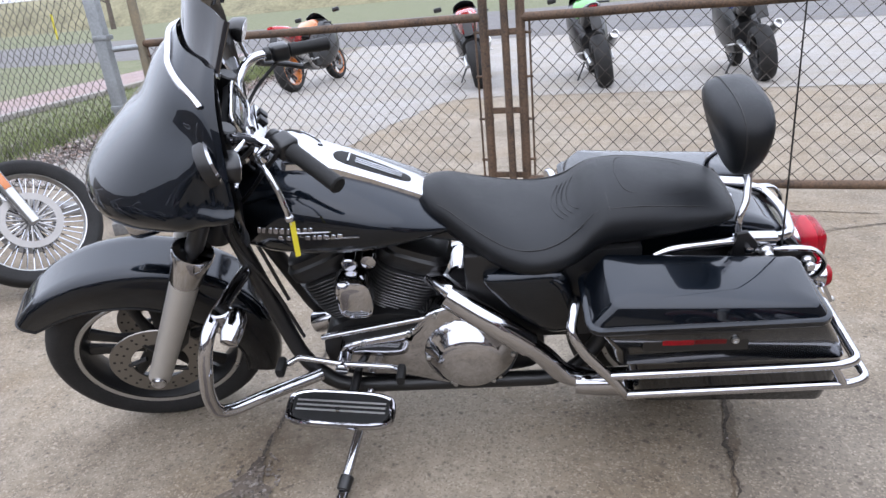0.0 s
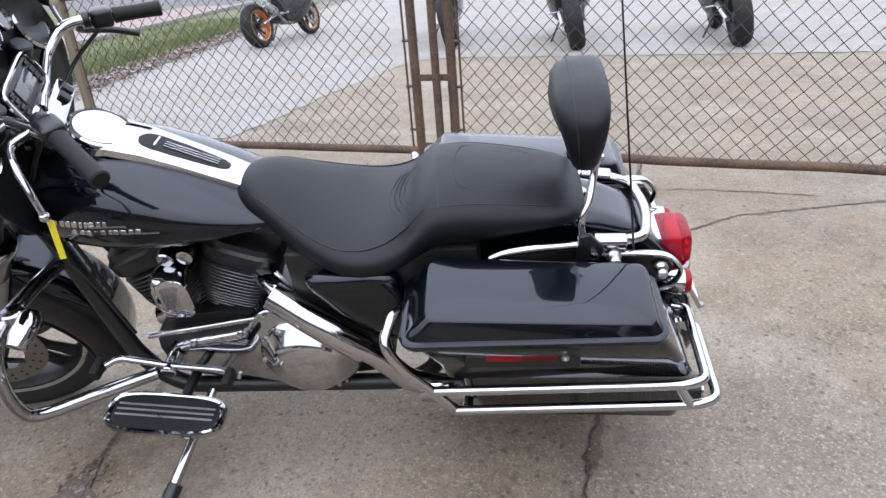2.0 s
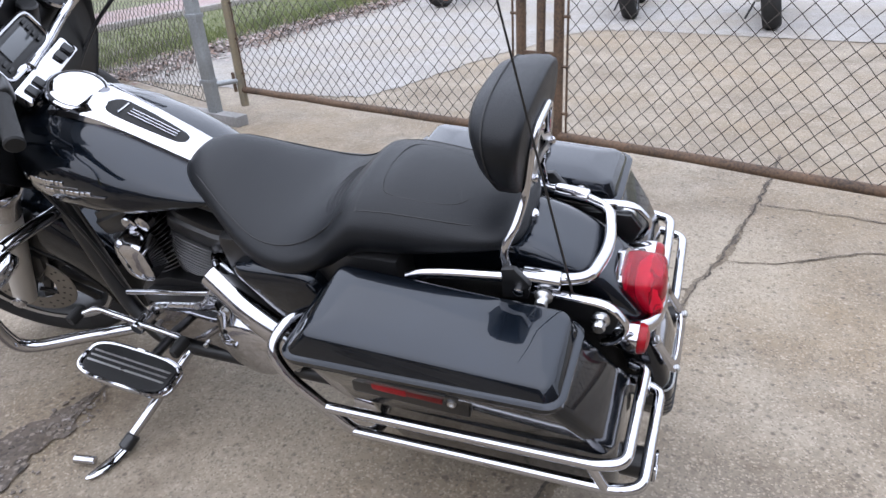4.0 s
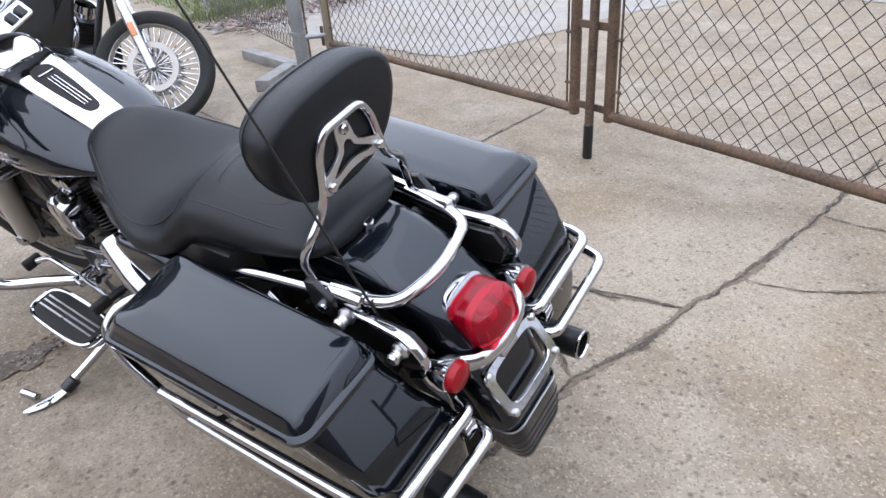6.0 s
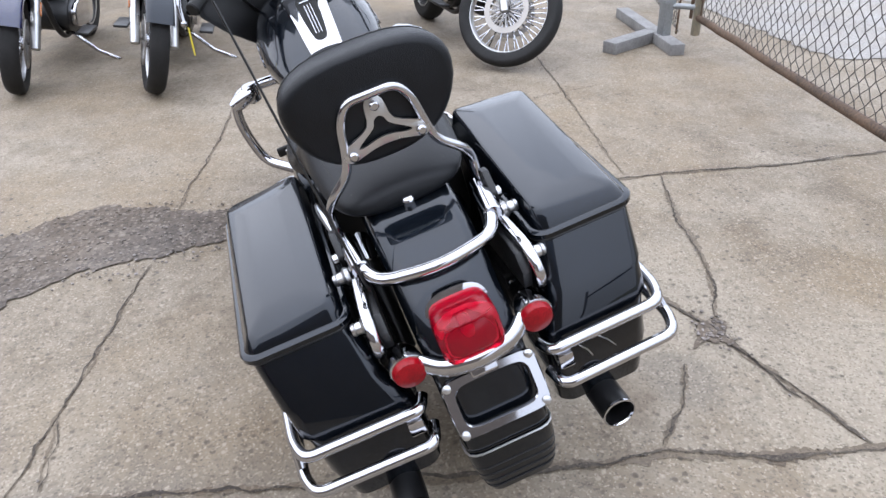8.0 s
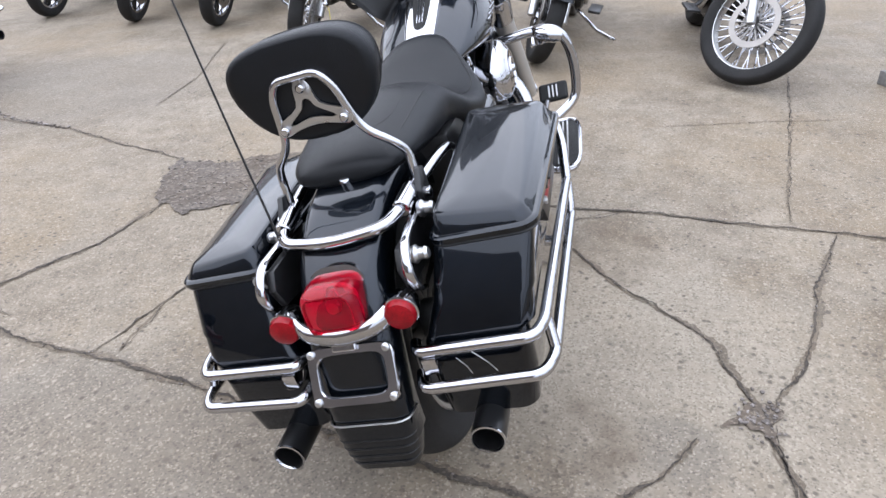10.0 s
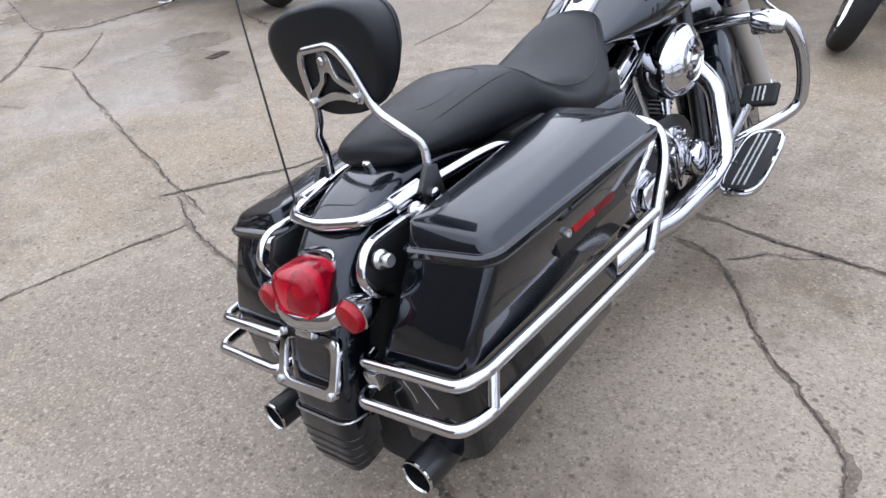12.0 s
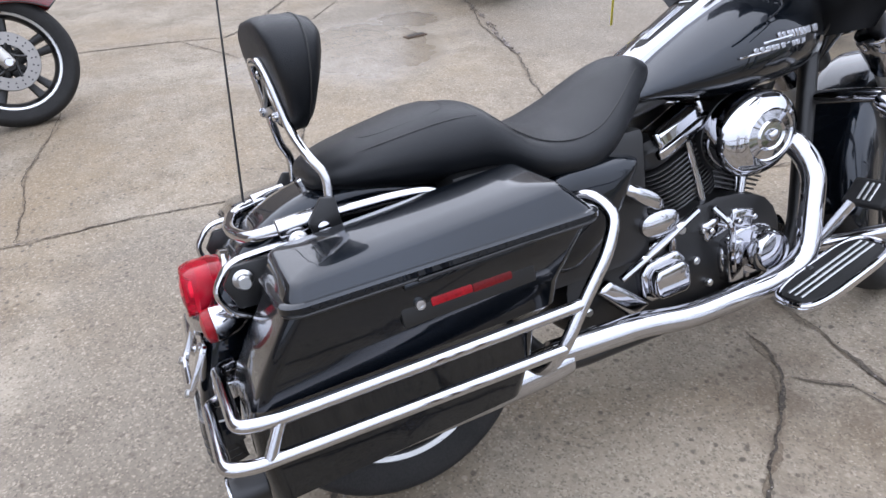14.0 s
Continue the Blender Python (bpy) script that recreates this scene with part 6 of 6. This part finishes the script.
post = thing("fence_post", "leaning galvanised steel fence post on a timber foot", "post", None)
part("pole", block((0.085, 0.065, 1.9), Matrix.Translation((-2.555, 4.03, 0.95)) @ Matrix.Rotation(radians(-1.0), 4, "Y"), 0.008), GALV, post, "square grey steel post")
for z in (0.30, 0.75, 1.2):
    part("band", block((0.10, 0.08, 0.03), Matrix.Translation((-2.55, 4.03, z)), 0.004), GALV, post)
part("hinge_strap", rod((-2.53, 4.05, 0.27), (-2.375, 4.19, 0.28), 0.020, 12), GALV, post)
part("hinge_bolt", rod((-2.42, 4.15, 0.20), (-2.42, 4.15, 0.34), 0.012, 8), RUST, post)
part("upper_hinge", rod((-2.53, 4.05, 1.12), (-2.375, 4.19, 1.12), 0.018, 12), GALV, post)
foot = thing("timber_foot", "T-shaped weathered grey timber foot lying on the concrete", "timber", None)
part("long_beam", block((1.20, 0.10, 0.075), Matrix.Translation((-2.85, 4.07, 0.038)) @ Matrix.Rotation(radians(-8.2), 4, "Z"), 0.006), TIMBER, foot)
part("cross_beam", block((0.47, 0.11, 0.08), Matrix.Translation((-2.565, 3.79, 0.04)) @ Matrix.Rotation(radians(-64), 4, "Z"), 0.006), TIMBER, foot)
fence = thing("chain_link_fence", "tall grey chain link fence along the verge", "fence", None)
chain_link((-9.6, 6.75), (-2.65, 4.21), 0.06, 1.75, fence, 5)
part("top_rail", rod((-9.6, 6.75, 1.77), (-2.65, 4.21, 1.77), 0.022, 10), GALV, fence)
part("tension_bar", rod((-2.68, 4.215, 0.03), (-2.68, 4.215, 1.78), 0.008, 8), RUST, fence)
for t in (0.0, 0.5):
    part("post", rod((-9.6 + 6.95 * t, 6.76 - 2.54 * t, 0), (-9.6 + 6.95 * t, 6.76 - 2.54 * t, 1.85), 0.03, 12), GALV, fence)
part("bottom_wire", tube([(-9.6 + 6.95 * k / 8, 6.75 - 2.54 * k / 8, 0.06) for k in range(9)], 0.004, 6), WIRE, fence)

# far side of the street
for x, y, r, h in ((-56, 87, 0.36, 11), (-37, 75, 0.3, 10), (-80, 85, 0.36, 11)):
    tree = thing("bare_tree", "bare winter street tree with a dark trunk", "tree", pose(x, y, 0), "street trees")
    trunk = part("trunk", tube(curve_through([(0, 0, 0), (0.1, 0, h * 0.3), (0, 0.15, h * 0.6), (0.2, 0, h)], 3), [r, r * 0.93, r * 0.88, r * 0.8, r * 0.72, r * 0.62, r * 0.5, r * 0.4, r * 0.3, r * 0.12], 10), BARK, tree)
    rnd = random.Random(int(x))
    for k in range(16):
        a, z0 = rnd.uniform(0, 6.28), h * rnd.uniform(0.3, 0.85)
        l = rnd.uniform(1.2, 3.0)
        p0 = Vector((0, 0, z0))
        p1 = p0 + Vector((math.cos(a) * l, math.sin(a) * l, l * 0.7))
        p2 = p1 + Vector((math.cos(a + 0.6) * l * 0.5, math.sin(a + 0.6) * l * 0.5, l * 0.6))
        part("limb", tube(curve_through([p0, p1, p2], 4), [r * 0.35, r * 0.3, r * 0.26, r * 0.22, r * 0.18, r * 0.14, r * 0.1, r * 0.06, r * 0.03], 6), BARK, trunk)
rows = []
for k in range(90):
    x = -260 + 6 * k
    h = 5.5 + 2.2 * noise.noise(Vector((x * 0.05, 0, 0))) + 1.2 * noise.noise(Vector((x * 0.3, 1, 0)))
    rows.append([(x, 108 + 3 * noise.noise(Vector((x * 0.1, 3, 0))), 0.0), (x, 113, h * 0.6), (x, 118, h), (x, 130, h * 1.1)])
tagged(link("bank", grid_skin(rows), BANK), "far brown grassy bank across the street", "bank", "", "structure")
marker = thing("marker_post", "slim yellow marker post across the street", "post", pose(-43.5, 58.7, 0))
part("pole", rod((0, 0, 0), (0, 0, 2.2), 0.09, 10), YELLOW, marker)

# west wall bounds the row; unseen south and east walls added to darken reflections
for nm, size, at in (("wall_west", (0.3, 15.0, 1.9), (-7.6, -4.2, 0.95)), ("unseen_wall_south", (24.0, 0.3, 3.2), (3.0, -11.6, 1.6)), ("unseen_wall_east", (0.3, 13.0, 4.2), (7.5, -4.0, 2.1))):
    tagged(link(nm, block(size, Matrix.Translation(at), 0.02), WALL), "plain dull wall closing the yard and darkening reflections", "wall", "", "structure")

# ---- other machines standing about ----
bagger(RED_PAINT, pose(2.70, -1.19, 0, 11, 0, 4), "dark red touring motorcycle with cast wheels", steer=10, full=False)
bagger(BLUE_PAINT, pose(-1.80, -3.18, 0, 11, 0, 91), "deep blue touring motorcycle with chrome case guards", steer=12, full=False)


def spoked_wheel(parent, c, r, half, rim, turn, spokes=44, hub=0.045, disc=0.15, name="front_wheel"):
    """A laced wheel: tyre, chrome rim, hub, thick bright spokes, brake disc."""
    m = turn @ axle_pose(c)
    wheel = part(name, turned([(0.0, -half * 0.9), (hub, -half * 0.9), (hub * 0.7, 0), (hub, half * 0.9), (0.0, half * 0.9)], m, 24), CHROME, parent)
    part("tyre", turned(tyre_profile(r, half, rim), m, 64, True), RUBBER, wheel)
    part("rim", turned([(rim + 0.003, -half * 0.60), (rim + 0.004, -half * 0.68), (rim - 0.004, -half * 0.60), (rim - 0.014, 0), (rim - 0.004, half * 0.60), (rim + 0.004, half * 0.68), (rim + 0.003, half * 0.60)], m, 64, True), SATIN, wheel)
    for k in range(spokes):
        a = 2 * math.pi * k / spokes
        s = 1 if k % 2 else -1
        part("spoke", tube([m @ Vector((hub * 0.9 * math.cos(a - 0.25 * s), hub * 0.9 * math.sin(a - 0.25 * s), s * half * 0.55)), m @ Vector(((rim - 0.012) * math.cos(a), (rim - 0.012) * math.sin(a), s * half * 0.15))], 0.0040, 6), CHROME, wheel)
    for s in (-1, 1):
        h = s * half * 1.15
        rotor = part("brake_disc", turned([(disc * 0.76, h - 0.003), (disc, h - 0.003), (disc * 1.01, h), (disc, h + 0.003), (disc * 0.76, h + 0.003)], m, 40, True), DISC, wheel)
        for k in range(16):
            a = 2 * math.pi * k / 16
            part("arm", tube([m @ Vector((0.03 * math.cos(a), 0.03 * math.sin(a), h)), m @ Vector((disc * 0.78 * math.cos(a), disc * 0.78 * math.sin(a), h))], 0.006, 6), STEEL, rotor)
    return wheel


def cruiser(paint, m, label, wheel="cast", steer=0.0, r=0.32, trim=None):
    """A parked road machine: wheels, forks, engine, tank, seat, pipes, stand."""
    bike = thing("motorcycle", label, "motorcycle", m, "parked motorcycles")
    S = steered(steer)
    fc = (-1.0, 0, r)
    if wheel == "spoked":
        spoked_wheel(bike, fc, r, 0.055, r - 0.085, S)
    else:
        cast_wheel(bike, fc, r, 0.056, r - 0.10, S, "front_wheel", spokes=6, metal=CHROME)
    cast_wheel(bike, (0.58, 0, 0.32), 0.32, 0.075, 0.21, None, "rear_wheel", discs=False)
    for s in (-1, 1):
        low, high = Vector((-1.0, s * 0.11, r)), Vector((-0.62, s * 0.11, 0.98))
        leg = part("fork_leg", moved(rod(low + (low - high) * 0.04, low + (high - low) * 0.55, 0.029, 16), S), SATIN, bike)
        part("upper_tube", moved(rod(low + (high - low) * 0.5, high, 0.022, 14), S), CHROME, leg)
        part("reflector", moved(block((0.035, 0.008, 0.085), Matrix.Translation(low + (high - low) * 0.30 + Vector((0, s * 0.030, 0))) @ Matrix.Rotation(radians(30), 4, "Y"), 0.002), S), ORANGE, leg)
    if r < 0.34:
        rows = fender_rows(fc, r + 0.035, 15, 150, 0.078, 24, 0.05)
        part("front_fender", moved(shell(rows, 0.005, fc), S), paint, bike)
    part("frame_tube", tube(rounded([(-0.62, 0, 0.9), (-0.50, 0.09, 0.33), (-0.38, 0.11, 0.22), (0.28, 0.11, 0.22), (0.40, 0.10, 0.45), (0.24, 0.08, 0.68), (-0.52, 0, 0.86)], 0.08), 0.02, 10), BLACK_METAL, bike)
    part("frame_tube", tube(rounded([(-0.62, 0, 0.9), (-0.50, -0.09, 0.33), (-0.38, -0.11, 0.22), (0.28, -0.11, 0.22), (0.40, -0.10, 0.45), (0.24, -0.08, 0.68), (-0.52, 0, 0.86)], 0.08), 0.02, 10), BLACK_METAL, bike)
    engine = part("crankcase", prism(smooth_loop([(-0.42, 0.34), (-0.36, 0.46), (-0.15, 0.50), (0.16, 0.48), (0.20, 0.30), (0.0, 0.23), (-0.34, 0.25)], 3), -0.16, 0.16, 0.02), BLACK_METAL, bike)
    for lean_ in (-22, 22):
        place = Matrix.Translation((-0.22, 0, 0.32)) @ Matrix.Rotation(radians(lean_), 4, "Y")
        cyl = part("cylinder", moved(turned([(0.06, 0.1), (0.06, 0.36), (0.075, 0.365), (0.07, 0.41), (0.0, 0.42)], None, 20), place), CHROME, engine)
        for q in range(9):
            h = 0.17 + 0.018 * q
            part("cooling_fin", rings([[place @ Vector((x, y, z)) for x, y in oval(0, 0, 0.085, 0.085, 3, 20)] for z in (h - 0.003, h + 0.003)]), BLACK_METAL, cyl)
    part("primary_cover", prism(smooth_loop([(-0.36, 0.36), (-0.30, 0.44), (0.02, 0.48), (0.12, 0.40), (0.06, 0.26), (-0.30, 0.28)], 4), -0.20, -0.15, 0.015), CHROME, bike)
    part("exhaust", tube(rounded([(-0.36, 0.10, 0.60), (-0.46, 0.17, 0.52), (-0.36, 0.20, 0.30), (0.1, 0.20, 0.28), (0.85, 0.20, 0.30)], 0.08), 0.036, 14), CHROME, bike)
    secs = []
    for x, half, top, low in ((-0.56, 0.06, 0.93, 0.84), (-0.50, 0.12, 0.98, 0.79), (-0.38, 0.155, 1.0, 0.77), (-0.22, 0.15, 0.96, 0.77), (-0.06, 0.11, 0.88, 0.78), (0.02, 0.06, 0.83, 0.79)):
        secs.append([(x, yy * half, low + (top - low) * 0.45 + zz * (top - low) * 0.5) for yy, zz in oval(0, 0, 1, 1, 2.4, 28)])
    part("fuel_tank", rings(secs), paint, bike)
    secs = [seat_section(x, t, b, h, 20) for x, t, b, h in ((-0.05, 0.83, 0.78, 0.06), (0.05, 0.79, 0.68, 0.13), (0.2, 0.77, 0.66, 0.17), (0.34, 0.80, 0.70, 0.15), (0.42, 0.86, 0.74, 0.12), (0.6, 0.86, 0.76, 0.11), (0.7, 0.82, 0.77, 0.07))]
    part("seat", rings(secs), LEATHER, bike)
    rows = fender_rows((0.58, 0, 0.32), 0.375, 140, 5, 0.10, 24, 0.06)
    part("rear_fender", shell(rows, 0.006, (0.58, 0, 0.32)), paint, bike)
    part("handlebar", moved(tube(rounded([(-0.30, -0.40, 1.08), (-0.42, -0.36, 1.12), (-0.54, -0.18, 1.10), (-0.57, 0, 1.04), (-0.54, 0.18, 1.10), (-0.42, 0.36, 1.12), (-0.30, 0.40, 1.08)], 0.06), 0.013, 10), S), CHROME, bike)
    hl = Matrix.Translation((-0.72, 0, 0.93)) @ Matrix.Rotation(radians(-90), 4, "Y")
    lamp = part("headlamp", moved(turned([(0.0, -0.08), (0.05, -0.07), (0.085, -0.02), (0.092, 0.02), (0.086, 0.03)], hl, 28), S), paint if wheel == "spoked" else CHROME, bike)
    part("glass", moved(turned([(0.086, 0.02), (0.05, 0.036), (0.0, 0.04)], hl, 28), S), LENS, lamp)
    part("side_stand", tube([(-0.25, -0.12, 0.23), (-0.28, -0.30, 0.11), (-0.30, -0.42, 0.075), (-0.34, -0.46, 0.072)], 0.013, 10), CHROME, bike)
    for s in (-1, 1):
        part("floorboard", block((0.26, 0.09, 0.02), Matrix.Translation((-0.42, s * 0.27, 0.29)), 0.01), BLACK_METAL, bike)
    return bike


def parked(x, y, yaw=180.0, lean=9.0):
    """Pose of a machine by where its front tyre meets the ground."""
    m = pose(0, 0, 0, 0, 0, yaw) @ pose(0, 0, 0, lean, 0, 0)
    off = m @ Vector((-1.0, 0, 0))
    return Matrix.Translation((x - off.x, y - off.y, 0.0)) @ m


cruiser(BLACK_PAINT, parked(-2.44, 2.78, 186), "black cruiser motorcycle with a large laced chrome front wheel", "spoked", 46, 0.35)
cruiser(BLACK_PAINT, parked(-2.79, 1.53, 178), "black parked motorcycle with chrome cast wheels", "cast", 18)
cruiser(BLACK_PAINT, parked(-2.63, 0.57, 180), "black parked motorcycle with a laced chrome front wheel", "spoked", 14)
cruiser(BLUE_PAINT, parked(-2.92, -0.30, 178), "blue parked motorcycle with a laced chrome front wheel", "spoked", 12)
cruiser(BLACK_PAINT, parked(-3.76, -1.57, 180), "black parked motorcycle with a black tank", "cast", 10)
cruiser(BLACK_PAINT, parked(-3.89, -2.55, 182), "black parked motorcycle in the row", "cast", 14)
cruiser(RED_PAINT, parked(-4.07, -3.73, 180), "red and black parked motorcycle at the row's end", "cast", 8)


def sports(paint, accent, tail_paint, rim, m, label):
    """A faired sports machine, tail toward the gate; x runs from nose to tail."""
    bike = thing("sports_motorcycle", label, "motorcycle", m, "sports motorcycles outside the gate")
    cast_wheel(bike, (0.72, 0, 0.315), 0.315, 0.092, 0.215, None, "rear_wheel", discs=False, metal=rim)
    cast_wheel(bike, (-0.70, 0, 0.30), 0.30, 0.06, 0.215, None, "front_wheel", metal=rim)
    for s in (-1, 1):
        part("fork_leg", rod((-0.70, s * 0.09, 0.30), (-0.42, s * 0.09, 0.92), 0.026, 12), BLACK_METAL, bike)
        part("swing_arm", tube(rounded([(0.10, s * 0.10, 0.42), (0.45, s * 0.13, 0.40), (0.74, s * 0.12, 0.315)], 0.1), 0.032, 10, flat=0.7), SATIN, bike)
    body = [(-0.80, 0.50, 0.72, 0.10), (-0.70, 0.42, 0.90, 0.20), (-0.50, 0.30, 1.02, 0.25), (-0.25, 0.22, 0.98, 0.24), (0.0, 0.25, 0.80, 0.20), (0.15, 0.32, 0.62, 0.15)]
    part("side_fairing", rings([[(x, yy * h, (lo + hi) / 2 + zz * (hi - lo) / 2) for yy, zz in oval(0, 0, 1, 1, 2.8, 28)] for x, lo, hi, h in body]), paint, bike)
    tankp = [(-0.40, 0.78, 0.96, 0.09), (-0.30, 0.76, 1.02, 0.16), (-0.12, 0.76, 1.00, 0.17), (0.05, 0.76, 0.90, 0.12), (0.12, 0.76, 0.84, 0.08)]
    part("fuel_tank", rings([[(x, yy * h, (lo + hi) / 2 + zz * (hi - lo) / 2) for yy, zz in oval(0, 0, 1, 1, 2.5, 28)] for x, lo, hi, h in tankp]), accent, bike)
    seatp = [(0.05, 0.72, 0.82, 0.12), (0.20, 0.74, 0.83, 0.15), (0.38, 0.78, 0.88, 0.12)]
    part("seat", rings([[(x, yy * h, (lo + hi) / 2 + zz * (hi - lo) / 2) for yy, zz in oval(0, 0, 1, 1, 3, 20)] for x, lo, hi, h in seatp]), LEATHER, bike)
    tailp = [(0.30, 0.70, 0.88, 0.13), (0.50, 0.80, 0.97, 0.13), (0.72, 0.88, 1.0, 0.10), (0.86, 0.93, 1.0, 0.06)]
    tail = part("tail_unit", rings([[(x, yy * h, (lo + hi) / 2 + zz * (hi - lo) / 2) for yy, zz in oval(0, 0, 1, 1, 2.8, 24)] for x, lo, hi, h in tailp]), tail_paint, bike)
    part("tail_lamp", block((0.03, 0.09, 0.035), Matrix.Translation((0.875, 0, 0.965)), 0.01), RED_LENS, tail)
    part("plate_hanger", block((0.02, 0.12, 0.20), Matrix.Translation((0.87, 0, 0.80)) @ Matrix.Rotation(radians(-25), 4, "Y"), 0.006), BLACK_METAL, tail)
    pipe = part("silencer", turned([(0.03, 0.0), (0.055, 0.06), (0.058, 0.32), (0.05, 0.35), (0.04, 0.35), (0.036, 0.30), (0.0, 0.30)], along((0.36, 0.17, 0.44), (0.74, 0.22, 0.62)), 24), SATIN, bike, "brushed metal silencer")
    part("link_pipe", tube(curve_through([(-0.1, 0.08, 0.26), (0.15, 0.12, 0.28), (0.37, 0.17, 0.45)], 5), 0.026, 10), STEEL, pipe)
    part("engine_block", block((0.5, 0.34, 0.34), Matrix.Translation((-0.12, 0, 0.46)), 0.04), BLACK_METAL, bike)
    part("side_stand", tube([(0.02, -0.14, 0.26), (0.06, -0.30, 0.02)], 0.012, 8), BLACK_METAL, bike)
    part("handlebar", tube([(-0.36, -0.34, 0.90), (-0.44, -0.12, 0.94), (-0.44, 0.12, 0.94), (-0.36, 0.34, 0.90)], 0.014, 8), BLACK_METAL, bike)
    part("screen", shell([[(-0.66 + 0.22 * t, y * (0.20 - 0.05 * t), 0.92 + 0.20 * t - abs(y) ** 2 * 0.06) for y in (-1, -0.6, -0.2, 0.2, 0.6, 1)] for t in (0, 0.5, 1)], 0.004, (-0.2, 0, 0.9)), SMOKE, bike)
    for s in (-1, 1):
        part("foot_peg", rod((0.18, s * 0.12, 0.40), (0.20, s * 0.26, 0.41), 0.012, 8), SATIN, bike)
        part("mirror", block((0.05, 0.12, 0.07), Matrix.Translation((-0.56, s * 0.38, 1.08)), 0.02), BLACK_METAL, bike)
    return bike


def rear_at(x, y, yaw, lean=10.0):
    m = pose(0, 0, 0, 0, 0, yaw) @ pose(0, 0, 0, lean, 0, 0)
    off = m @ Vector((0.72, 0, 0))
    return Matrix.Translation((x - off.x, y - off.y, 0.0)) @ m


sports(GLOSS_BLACK, ORANGE, BRIGHT_RED, ORANGE, rear_at(-3.54, 10.0, -103, 10), "orange and red sports motorcycle with orange wheels")
sports(GLOSS_BLACK, BRIGHT_RED, BRIGHT_RED, GLOSS_BLACK, rear_at(-0.54, 8.98, -84, 10), "bright red sports motorcycle on its side stand")
sports(GLOSS_BLACK, GREEN, GLOSS_BLACK, GLOSS_BLACK, rear_at(1.025, 8.31, -88, 10), "black and lime green sports motorcycle")
sports(GLOSS_BLACK, BLUE, GLOSS_BLACK, GLOSS_BLACK, rear_at(2.75, 7.97, -92, 10), "black and blue sports motorcycle")
